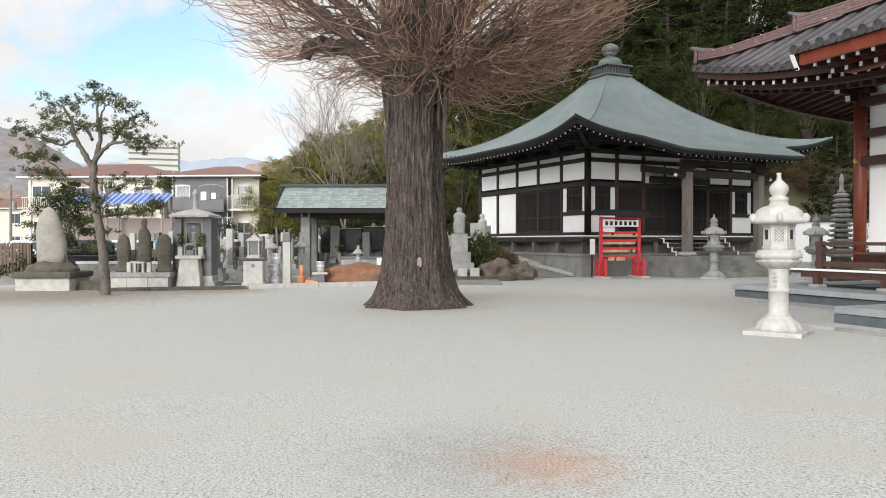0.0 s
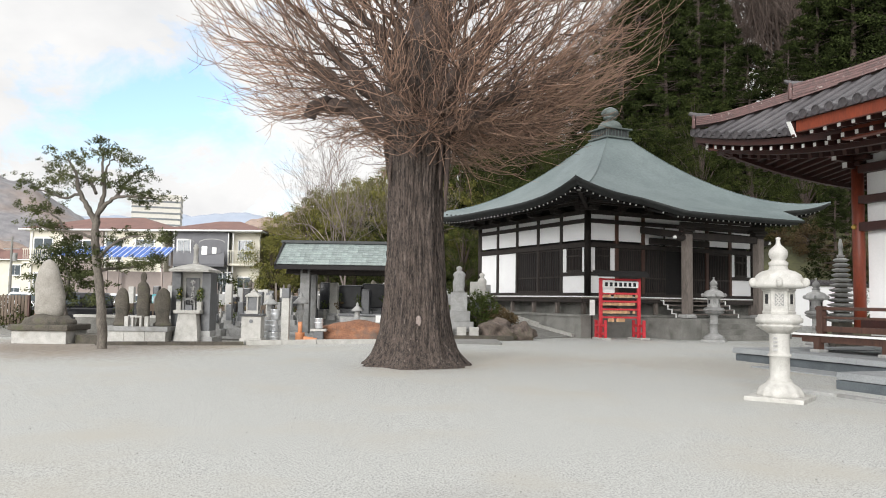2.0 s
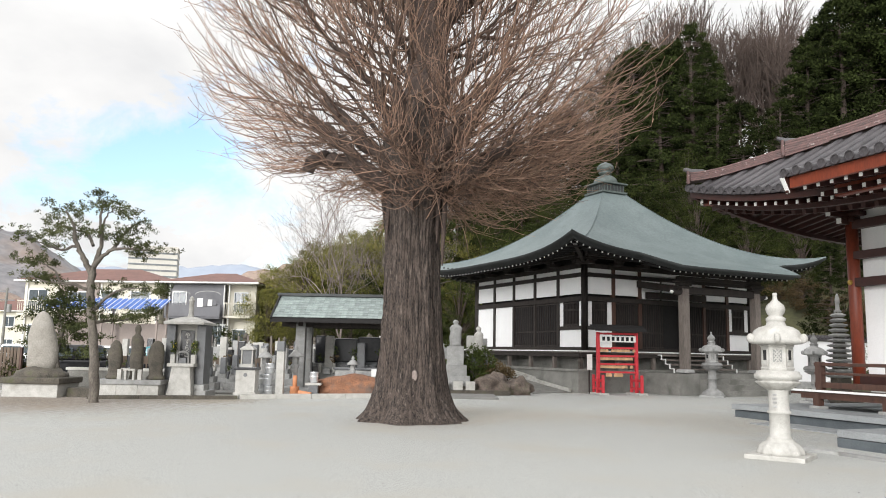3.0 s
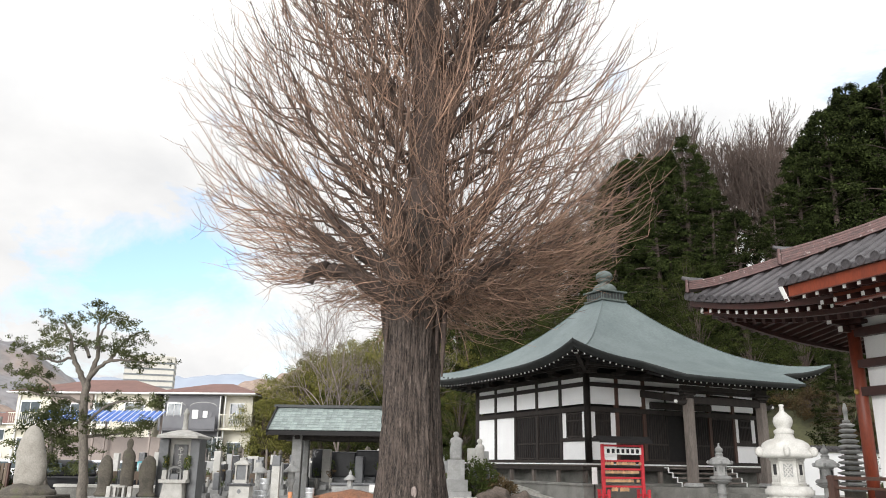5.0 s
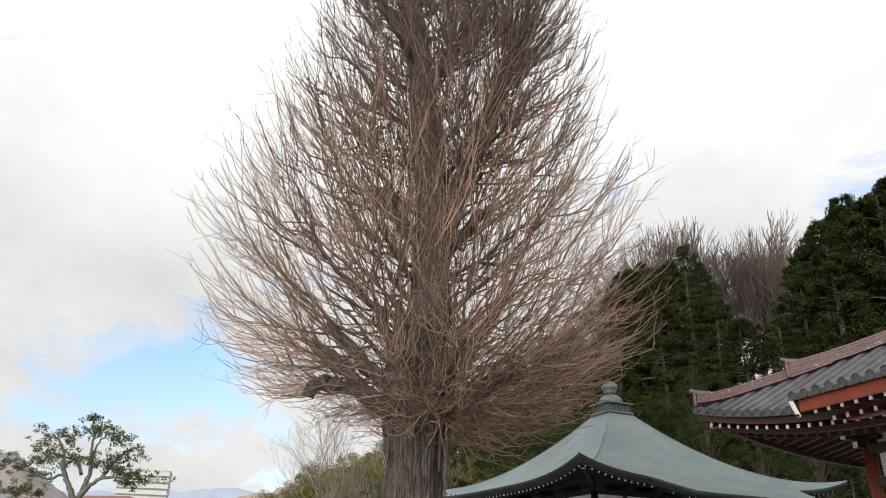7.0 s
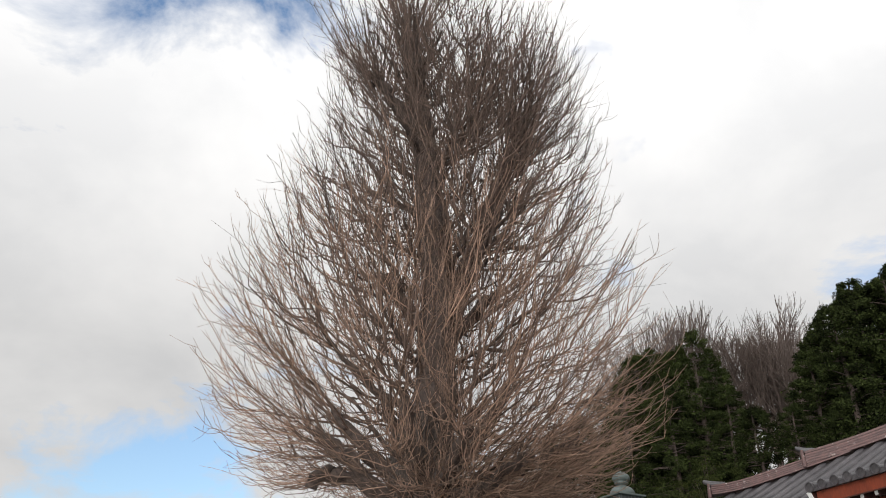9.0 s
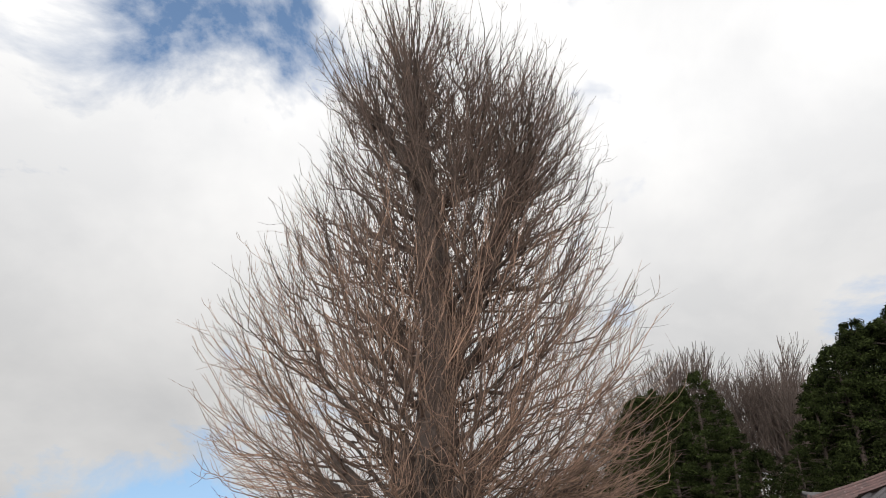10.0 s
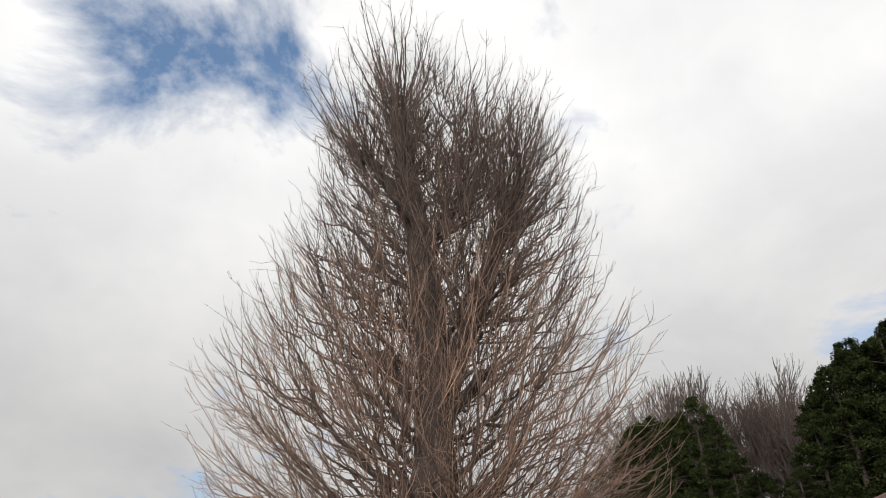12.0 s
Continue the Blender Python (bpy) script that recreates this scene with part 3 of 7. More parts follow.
        slab("window_rail", 0, *f(0.13, 1.47), 2.62, 2.78, 0.07, 0.10, DARKWOOD)
        lattice(0, *f(0.40, 1.20), 2.79, Z1 + 0.02, 8, "dark latticed window")
        lattice(0, *f(1.64, 2.96), zb, Z1 + 0.03, 12)
    for a0, a1 in ((3.15, 4.4), (5.6, 6.85)):
        lattice(0, a0, a1, zb, Z2 - 0.1, 9)
    # bracket blocks over the columns, white ended
    for side in (0, 3):
        for a in cols[side]:
            p = place(side, a)
            nx, ny = {0: (0, -1), 3: (-1, 0)}[side]
            br = part("bracket", boxed((p[0] + nx * 0.25, p[1] + ny * 0.25, ZT + 0.10), (0.34 if nx == 0 else 0.62, 0.62 if nx == 0 else 0.34, 0.16), 0, 0.03), DARKWOOD, HALL)
            part("bracket_arm", boxed((p[0] + nx * 0.5, p[1] + ny * 0.5, ZT + 0.24), (0.5 if nx == 0 else 0.16, 0.16 if nx == 0 else 0.5, 0.14), 0, 0.03), DARKWOOD, br)
    # corner arm with a white end, and purlins
    for k in (0.55, 1.15):
        part("purlin", boxed((0, -HD - k, ZT + 0.33), (2 * HW + 1.6, 0.14, 0.16)), DARKWOOD, HALL)
        part("purlin", boxed((-HW - k, 0, ZT + 0.33), (0.14, 2 * HD + 1.6, 0.16)), DARKWOOD, HALL)
    bm = beam(bmesh.new(), (-HW, -HD, ZT + 0.15), (-HW - 1.9, -HD - 1.9, ZT + 0.62), 0.16, 0.22)
    arm = part("corner_rafter", bm, DARKWOOD, HALL)
    part("arm_cap", beam(bmesh.new(), (-HW - 1.9, -HD - 1.9, ZT + 0.62), (-HW - 1.93, -HD - 1.93, ZT + 0.627), 0.15, 0.21), WHITEPAINT, arm)
    # porch: two posts, rainbow beam, brackets
    porch = part("porch_beam", boxed((0.1, -HD - 2.8, 4.30), (4.4, 0.22, 0.30), 0, 0.04), DARKWOOD, HALL)
    part("porch_purlin", boxed((0.1, -HD - 2.8, 4.80), (4.9, 0.16, 0.16), 0, 0.02), DARKWOOD, porch)
    for sx in (-2.0, 2.2):
        p = part("porch_post", boxed((sx, -HD - 2.8, 2.66), (0.34, 0.34, 3.40), 0, 0.04), GREYWOOD, HALL, "weathered square porch post")
        part("post_stone", boxed((sx, -HD - 2.8, 0.95), (0.58, 0.58, 0.14), 0, 0.03, 0.85), GRANITE, p)
        for k, w in ((4.42, 0.42), (4.54, 0.66), (4.66, 0.9)):
            part("bracket_block", boxed((sx, -HD - 2.8, k), (w, 0.3, 0.11), 0, 0.03), DARKWOOD, p)
        part("tie_beam", beam(bmesh.new(), (sx, -HD - 2.8, 4.3), (sx, -HD, 4.75), 0.2, 0.3), DARKWOOD, p)
        sg = -1 if sx < 0 else 1
        t = Tubes()
        t.add([(sx + sg * (0.1 + 0.16 * k), -HD - 2.8, 4.28 - 0.12 * math.sin(k * 0.9)) for k in range(5)], [0.12, 0.12, 0.11, 0.08, 0.03], 8)
        n = share("nosing", t.mesh("nosing", DARKWOOD), p)
        part("nosing_tip", turned([(0.05, 0), (0.085, 0.06), (0.05, 0.13)], 10, (sx + sg * 0.68, -HD - 2.82, 4.14)), WHITEPAINT, p, "", True)
    for k in (0.5,):
        part("altar_cloth_beam", boxed((0.1, -HD - 0.2, 4.25), (3.6, 0.16, 0.3), 0, 0.03), DARKWOOD, HALL)


hall_body()


# ---- wooded hillside ----
def conifer(name, label, h, r, seed, leaf, clumps=340, per=88, size=0.095, bare=0.03, shape=0.42):
    rng = np.random.default_rng(seed)
    t = thing(name, label, "tree", group="trees on the hillside")
    tb = Tubes()
    tb.add([(0.1 * math.sin(k), 0.1 * math.cos(k * 1.7), h * k / 6) for k in range(7)], [0.02 * h * (1 - k / 6.5) + 0.02 for k in range(7)], 7)
    cs, sp = [], []
    for k in range(clumps):
        u = bare + (1 - bare) * rng.random() ** 0.9
        a = rng.random() * 2 * math.pi
        lobe = 1 + 0.28 * noise.noise((math.cos(a) * 1.6 + seed, math.sin(a) * 1.6, u * 5))
        rad = r * (1 - u) ** shape * (0.50 + 0.55 * rng.random()) * lobe + 0.10
        p = np.array([rad * math.cos(a), rad * math.sin(a), h * u - 0.14 * rad])
        cs.append(p)
        sp.append(0.34 + 0.52 * rng.random() * (1.3 - u))
        if k % 3 == 0:
            tb.add([(0, 0, h * u - 0.1 * rad), tuple(p * 0.6 + np.array([0, 0, 0.4 * h * u])), tuple(p)], [0.05, 0.035, 0.012], 4)
    share("trunk", tb.mesh("trunk", LIMBBARK), t)
    share("crown", leaf_cloud("crown", cs, sp, per, size, leaf, rng, 0.55, 0.8), t)
    return t


def broadleaf(name, label, h, r, seed, leaf, clumps=240, per=110, size=0.085, low=0.08):
    rng = np.random.default_rng(seed)
    t = thing(name, label, "tree", group="trees on the hillside")
    tb = Tubes()
    tb.add([(0.15 * math.sin(k * 1.3), 0.12 * math.cos(k), h * 0.8 * k / 5) for k in range(6)], [0.016 * h * (1 - k / 6) + 0.02 for k in range(6)], 7)
    limbs = Tubes()
    cs, sp = [], []
    for k in range(clumps):
        d = rng.normal(size=3)
        d /= np.linalg.norm(d)
        q = 0.55 + 0.5 * rng.random()
        z = h * (low + (1 - low) * (0.5 + 0.5 * d[2] * q))
        p = np.array([d[0] * r * q, d[1] * r * q, z])
        p[:2] *= 1 + 0.45 * noise.noise((d[0] * 2 + seed, d[1] * 2, d[2] * 2))
        cs.append(p)
        sp.append(0.38 + 0.55 * rng.random())
        if k % 4 == 0:
            limbs.add([(0, 0, z * 0.55), (p[0] * 0.5, p[1] * 0.5, z * 0.85), tuple(p)], [0.07, 0.045, 0.012], 4)
    share("trunk", tb.mesh("trunk", LIMBBARK), t)
    tagged(share("branchwork", limbs.mesh("branchwork", LIMBBARK), t), kind="stuff")
    share("crown", leaf_cloud("crown", cs, sp, per, size, leaf, rng, 0.65, 0.6), t)
    return t


def bare_tree(name, label, h, r, seed, material, fork=0.34, levels=6, thick=1.0, lean=0.42):
    """A leafless tree that forks again and again into a rounded crown of fine twigs."""
    rng = np.random.default_rng(seed)
    t = thing(name, label, "tree", group="bare trees on the hillside")
    lines = []

    def grow(p, d, ln, rad, level):
        pts = [p]
        for _ in range(3):
            d = d + rng.normal(size=3) * 0.10 + np.array([0, 0, 0.06])
            d = d / np.linalg.norm(d)
            pts.append(pts[-1] + d * ln / 3)
        lines.append((level, np.array(pts), rad))
        if level == levels:
            return
        for k in range(4 if level < 2 else 3):
            side = rng.normal(size=3)
            side -= d * (side @ d)
            side /= np.linalg.norm(side)
            open_ = lean * (0.55 + 0.75 * rng.random()) * (0.45 if k == 0 else 1.0)
            start = pts[3] if k < 2 else pts[2]
            grow(start, d * math.cos(open_) + side * math.sin(open_), ln * (0.62 + 0.24 * rng.random()), rad * (0.70 if k == 0 else 0.56), level + 1)

    grow(np.zeros(3), np.array([0.02, 0.0, 1.0]), h * fork, 0.016 * h * thick, 0)
    every = np.concatenate([q for _, q, _ in lines])
    k = np.array([r / np.quantile(np.hypot(every[:, 0], every[:, 1]), 0.96)] * 2 + [h / every[:, 2].max()])
    tb, tw = Tubes(), Tubes()
    for level, q, rad in lines:
        q = q * k
        if level < 3:
            tb.add(q, np.linspace(rad, rad * 0.72, 4), 6)
        else:
            tw.add(q, np.linspace(max(rad, 0.010 * thick), max(rad * 0.6, 0.007 * thick), 4), 3)
    share("trunk", tb.mesh("trunk", material), t)
    share("twig_mass", tw.mesh("twig_mass", material), t)
    return t


def skyline(az):
    """Elevation in degrees of the wood's upper edge, as it rises towards the temple."""
    return float(np.interp(az, [-14, -9, -4, 0, 4, 9, 12, 13.5, 15, 16.5, 18.7, 19.8, 21.2, 23, 25, 26.3, 27.5, 28.6, 30.1, 31.5, 33, 37, 46],
                           [6, 8.3, 9.8, 12.5, 15.4, 18.2, 20.0, 21.6, 22.6, 22.6, 23.3, 22.2, 19.4, 17.6, 18.6, 21.4, 22.4, 23.8, 24.9, 24.4, 25.4, 26, 26]))


def build_forest():
    rng = np.random.default_rng(11)
    cedars = [conifer("cedar_tree", "dense dark green cedar on the hillside", 16 + 2 * k, 4.0, 20 + k, CEDARLEAF) for k in range(3)]
    broads = [broadleaf("evergreen_tree", "rounded olive-green evergreen tree on the hillside", 12 + 2 * k, 4.6, 30 + k, BROADLEAF) for k in range(3)]
    bamboos = [broadleaf("bamboo_clump", "yellow-green bamboo thicket at the wood's edge", 9 + 1.5 * k, 2.8, 40 + k, BAMBOOLEAF, 170, 130, 0.07, 0.10) for k in range(2)]
    brush = [broadleaf("brown_thicket", "brown dry undergrowth at the wood's edge", 4.5, 2.6, 50, BROWNLEAF, 110, 60, 0.09, 0.05)]
    bares = [bare_tree("bare_tree", "leafless grey-brown tree on the ridge", 15, 6.0, 60 + k, RIDGETWIG, 0.30, 6, 1.1, 0.56) for k in range(3)]
    tall = {}
    for k in range(3):
        tall[cedars[k]], tall[broads[k]], tall[bares[k]] = 16 + 2 * k, 12 + 2 * k, 15
    for k in range(2):
        tall[bamboos[k]] = 9 + 1.5 * k
    used = set()

    def put(ob, x, y, s=1.0, dz=-0.4, high=None):
        m = pose(x, y, hill(x, y) + dz, 0, 0, rng.random() * 360)
        if ob in used:
            q = copy_thing(ob, m)
        else:
            q = ob
            used.add(ob)
            q.matrix_basis = m
        q.scale = (s, s, high or s * (0.92 + 0.16 * rng.random()))

    def at(az, d):
        return d * math.sin(radians(az)), d * math.cos(radians(az))

    def upto(ob, az, d, elev, least=0.4, most=1.7, wide=1.2):
        """Set a tree so that its top stands at that elevation."""
        x, y = at(az, d)
        high = (y / math.cos(radians(az)) * math.tan(radians(elev)) + 1.6 - hill(x, y) + 0.4) / tall[ob]
        high = min(most, max(least, high))
        put(ob, x, y, min(wide, max(0.5, high)) * (0.92 + 0.16 * rng.random()), -0.4, high)

    # edge of the wood, bamboo and brush beyond the graves
    for az, d, k in ((-12.6, 64, .86), (-11.4, 67, .92), (-10.2, 61, .9), (-9, 66, 1.0), (-8, 62, .94), (-7, 66, 1.0), (-6, 61, .94), (-5, 65, 1.0), (-4, 61, .95), (-3, 66, 1.0), (-1.8, 60, .92), (2.5, 57, .6)):
        upto(bamboos[int(d) % 2], az, d, skyline(az) * k, 0.5)
    for az, d, s in ((-8.6, 56.5, .42), (-6.6, 55, .45), (1.5, 62, .9), (3, 60, .9), (-2, 57, .6)):
        put(broads[int(d) % 3], *at(az, d), s)
    for az, d in ((-12, 56), (-9.7, 54), (-6.7, 54), (-3.2, 55), (26, 52), (28, 50), (24, 54), (30, 49)):
        put(brush[0], *at(az, d), 0.55)
    # the slope behind the halls, row above row
    for row, (d0, step, n) in enumerate(((55, 3.3, 16), (61, 3.1, 16), (68, 2.7, 18), (76, 2.5, 18), (85, 2.4, 17), (95, 2.3, 14))):
        for k in range(n):
            az = -5 + 1.5 * row + step * k + rng.normal() * 0.5
            if az > 46 or (20.0 < az < 26.5 and row >= 3):
                continue
            elev = skyline(az) * (0.56 + 0.085 * row) - rng.random() * 1.5
            kind = broads[k % 3] if row <= 1 else cedars[k % 3] if az > 6 and (k + row) % 3 else broads[(k + row) % 3]
            upto(kind, az, d0 + rng.normal() * 1.5, elev)
    # bare crowns along the ridge
    for az, d, elev in ((14.6, 82, 23.2), (16.0, 80, 24.3), (17.2, 84, 24.4), (18.4, 80, 24.4), (19.4, 77, 24.2), (20.4, 82, 24.5), (21.4, 79, 24.3), (22.3, 84, 24.4), (23.2, 78, 24.2), (24.1, 83, 24.2), (25.0, 79, 23.9), (25.9, 84, 23.8), (26.8, 80, 23.5), (27.6, 84, 23.2)):
        upto(bares[int(d) % 3], az, d, elev, 0.6, 2.2, 2.2)
    # tall dark crowns that stand out against the sky
    for az, d, drop in ((14.4, 66, 0.4), (15.6, 68, 0.3), (17.2, 63, 1.0), (18.7, 62, 0.0), (19.6, 65, 0.9), (16.4, 60, 3.2), (20.4, 61, 1.6), (13.2, 64, 0.8), (22.0, 60, 1.0), (24.6, 62, 0.8), (26.4, 64, 0.5), (27.4, 66, 0.3), (28.5, 63, 0.2), (29.4, 67, 0.5), (30.2, 64, 0.0), (31.4, 66, 0.2), (32.4, 63, 0.4), (33.4, 66, 0.0), (34.8, 64, 0.3)):
        upto(cedars[int(d) % 3], az, d, skyline(az) - drop, 0.5, 2.0, 1.4)
    put(cedars[0], 20.9, 40.5, 0.42, 0)
    fine = bare_tree("bare_tree", "wide pale leafless tree with fine spreading twigs", 13.0, 6.4, 71, GREYTWIG, 0.34, 6, 0.42, 0.66)
    put(fine, *at(-7.2, 50), 1.0, -0.4, 1.0)
    put(fine, *at(-4.4, 57), 1.0, -0.4, 1.0)


build_forest()


# ---- the bare ginkgo ----
def build_ginkgo():
    rng = np.random.default_rng(5)
    tree = thing("ginkgo_tree", "huge leafless ginkgo with furrowed trunk and upswept twigs", "tree", (-0.58, 17.2, 0))
    # trunk: fluted rings, flared at the foot, lumpy at the crown's start
    heights = [0, .03, .07] + [0.12 + 0.075 * k for k in range(97)]
    n = 250
    bm = bmesh.new()
    rings = []
    for z in heights:
        r = 0.58 + 0.33 * math.exp(-z / 1.3) + 0.26 * math.exp(-z / 0.25) + 0.16 * max(0, min(1, (z - 4.2) / 1.2))
        if z > 6:
            r *= 1 - 0.22 * (z - 6)
        ring = []
        for i in range(n):
            a = 2 * math.pi * i / n
            ca, sa = math.cos(a), math.sin(a)
            flute = 0.055 * noise.noise((ca * 2.1, sa * 2.1, z * 0.16)) * (1 + 1.6 * math.exp(-z / 0.6))
            wave = 0.25 * noise.noise((ca * 3, sa * 3, z * 0.9))
            f1 = abs(noise.noise((ca * 8 + wave, sa * 8 + wave, z * 0.55)))
            f2 = abs(noise.noise((ca * 19 + wave, sa * 19, z * 1.3 + 5)))
            ridge = 0.11 * min(f1, 0.40) + 0.085 * min(f2, 0.35) + 0.016 * noise.noise((ca * 40, sa * 40, z * 5)) - 0.035
            root = 0.09 * math.exp(-z / 0.3) * math.sin(7 * a + 1.3 * math.sin(2 * a))
            rr = r + flute + ridge + root
            ring.append(bm.verts.new((rr * ca - 0.02 * min(z, 4), rr * sa, z - (0.05 if z == 0 else 0))))
        rings.append(ring)
    for p, q in zip(rings, rings[1:]):
        for i in range(n):
            bm.faces.new((p[i], p[(i + 1) % n], q[(i + 1) % n], q[i]))
    bm.faces.new(rings[-1])
    part("trunk", bm, BARK, tree, "deeply furrowed grey-brown trunk", True)
    scar = turned([(0.085, -0.02), (0.07, 0.03), (0.03, 0.04)], 14)
    s = part("branch_scar", scar, GREYTWIG, tree, "pale healed branch scar")
    s.matrix_basis = pose(0.07, -0.70, 1.0, 90, 0, 0) @ Matrix.Diagonal((0.8, 1.5, 1, 1))
    # aerial roots that hang like stays on the trunk
    for x, z0, z1, r in ((0.63, 5.7, 3.4, 0.06), (0.50, 5.8, 3.9, 0.05), (-0.62, 5.4, 3.9, 0.045), (-0.05, 5.6, 4.5, 0.04)):
        t = Tubes()
        y = -0.62 if abs(x) < 0.3 else -0.35
        t.add([(x + 0.02 * math.sin(k), y - 0.02 * k, z0 + (z1 - z0) * k / 5) for k in range(6)], [r, r * 1.1, r, r, r * 0.8, r * 0.3], 8)
        share("aerial_root", t.mesh("aerial_root", LIMBBARK), tree)

    left_z = [4.4, 5.0, 5.44, 5.9, 6.84, 8.26, 9.3, 11.4, 12.8, 14.1, 16.1, 17.2, 18.85, 21.5, 23.4, 25.2]
    left_x = [-1.0, -1.6, -2.7, -4.4, -5.2, -5.8, -5.95, -5.65, -5.05, -4.65, -3.9, -3.75, -3.96, -3.6, -2.9, -1.9]
    right_z = [4.4, 4.9, 5.3, 5.97, 6.5, 7.9, 8.8, 10.7, 12.5, 14.2, 15.8, 17.6, 19.4, 21.2, 23.8, 25.2]
    right_x = [1.2, 2.66, 3.7, 4.52, 5.09, 5.74, 6.0, 5.85, 5.4, 5.3, 5.3, 5.0, 3.9, 3.0, 0.95, -0.4]

    def env(z):
        return (np.interp(z, right_z, right_x) - np.interp(z, left_z, left_x)) / 2

    def axis(z):
        return (np.interp(z, right_z, right_x) + np.interp(z, left_z, left_x)) / 2

    nodes = []

    def limb(pts, r0, r1, sides=9, wobble=0.08):
        pts = np.asarray(pts, float)
        m = len(pts)
        u = np.linspace(0, 1, max(6, m * 4))
        xs = np.stack([np.interp(u, np.linspace(0, 1, m), pts[:, k]) for k in range(3)], 1)
        for _ in range(2):
            xs[1:-1] = (xs[:-2] + xs[1:-1] * 2 + xs[2:]) / 4
        xs[1:-1] += rng.normal(size=xs[1:-1].shape) * wobble * 0.5
        rad = r0 + (r1 - r0) * u ** 0.8
        rad *= 1 + 0.09 * rng.normal(size=len(u))
        one = Tubes()
        one.add(xs, np.maximum(rad, 0.012), sides)
        share("limb", one.mesh("limb", LIMBBARK), tree)
        d = np.gradient(xs, axis=0)
        d /= np.linalg.norm(d, axis=1)[:, None]
        nodes.extend(xs[1:].tolist())
        return xs

    lead = limb([(0.05, 0, 5.6), (0.2, 0, 8), (0.25, 0.05, 10.5), (0.0, 0.1, 13), (-0.35, 0, 15.5), (-0.62, 0.05, 17.4), (-0.8, 0, 18.9)], 0.62, 0.26, 14, 0.05)
    second = limb([(0.25, 0.1, 9.2), (0.9, 0.2, 11.0), (1.6, 0.25, 13), (2.0, 0.3, 14.4), (2.2, 0.3, 15.3)], 0.34, 0.19, 11, 0.06)
    limb([(-0.4, 0, 15.4), (-1.0, -0.1, 16.4), (-1.67, -0.2, 17.2)], 0.24, 0.16)
    limb([(2.2, 0.3, 15.2), (2.7, 0.25, 16.6), (2.9, 0.2, 17.8)], 0.11, 0.05)
    limb([(-0.1, 0.1, 14.2), (0.5, -0.2, 15.0), (1.05, -0.2, 15.6)], 0.16, 0.10)
    # the heavy stubs low on the crown
    limb([(-0.35, -0.2, 5.0), (-1.2, -0.5, 5.55), (-1.9, -0.6, 5.75), (-2.30, -0.6, 5.70), (-2.42, -0.6, 5.42)], 0.24, 0.13, 10)
    limb([(-0.3, 0.0, 5.4), (-1.1, -0.2, 6.1), (-1.9, -0.3, 6.9), (-2.2, -0.3, 7.2)], 0.23, 0.10, 10)
    limb([(-1.2, -0.5, 5.5), (-1.7, -0.9, 6.1), (-2.4, -1.0, 6.5)], 0.18, 0.11, 9)
    limb([(-0.2, 0.1, 6.0), (-0.8, 0.2, 7.0), (-1.05, 0.2, 7.8)], 0.22, 0.12, 9)
    limb([(0.4, -0.1, 5.3), (1.5, -0.3, 5.75), (2.5, -0.4, 6.1), (3.5, -0.5, 6.7)], 0.28, 0.09, 10)
    limb([(0.5, 0.4, 5.2), (1.5, 1.2, 5.5), (2.6, 1.9, 6.0), (3.3, 2.3, 6.6)], 0.22, 0.07, 9)
    limb([(0.4, -0.4, 5.1), (1.3, -1.4, 5.35), (2.2, -2.2, 5.8)], 0.2, 0.07, 9)
    limb([(0.4, 0.2, 5.8), (1.2, 0.5, 6.9), (1.9, 0.7, 8.0)], 0.24, 0.11, 9)
    limb([(0.2, -0.5, 5.4), (0.7, -1.3, 6.0), (1.1, -1.9, 6.8)], 0.22, 0.10, 9)
    limb([(-0.1, -0.5, 5.6), (-0.3, -1.4, 6.3), (-0.5, -1.9, 7.2)], 0.20, 0.10, 9)
    limb([(0.1, -0.2, 9.0), (-0.7, -0.3, 10.0), (-1.1, -0.4, 10.7)], 0.24, 0.14, 9)
    limb([(0.35, -0.1, 9.0), (1.2, -0.2, 9.8), (1.7, -0.3, 10.3)], 0.22, 0.12, 9)
    for k in range(40):
        z = 5.4 + 12.6 * (k / 40) ** 0.9
        a = k * 2.399 + rng.normal() * 0.3
        ln = env(z + 1.5) * (0.34 + 0.16 * rng.random())
        x0 = np.interp(z, lead[:, 2], lead[:, 0])
        src = (x0, 0.0)
        if 11 < z < 15.5 and math.cos(a) > 0.4:
            src = (np.interp(z, second[:, 2], second[:, 0]), 0.3)
            ln *= 0.7
        e = (src[0] + ln * math.cos(a), src[1] + ln * math.sin(a))
        rise = ln * (0.55 + 0.4 * rng.random())
        limb([(*src, z), (src[0] * .5 + e[0] * .5, src[1] * .5 + e[1] * .5, z + rise * 0.35), (*e, z + rise)], 0.05 + 0.09 * rng.random() * (1 - k / 70), 0.03)
    def nearest_fork(e, aim, pool, wander, short):
        """The point of the branches already there from which a shoot towards aim best reaches e."""
        v = e - pool
        dist = np.linalg.norm(v, axis=1) + 1e-6
        off = 1 - (v @ aim) / dist
        i = int(np.argmin(dist * (0.95 + 3.6 * off) + rng.random(len(pool)) * wander + np.maximum(0, short - dist) * 3))
        return pool[i], dist[i], off[i]

    # second-order branches spread the crown before the shoots start
    boughs, extra = Tubes(), []
    base = np.array(nodes)
    pool = base
    for k in range(1150):
        z = 5.4 + 12.6 * rng.random() ** 1.05
        a = rng.random() * 2 * math.pi
        q = 0.26 + 0.40 * rng.random()
        if k > 420:
            # third-order branches fork from the second
            if k == 421:
                pool = np.concatenate([base, np.array(extra)])
            q = 0.35 + 0.45 * rng.random()
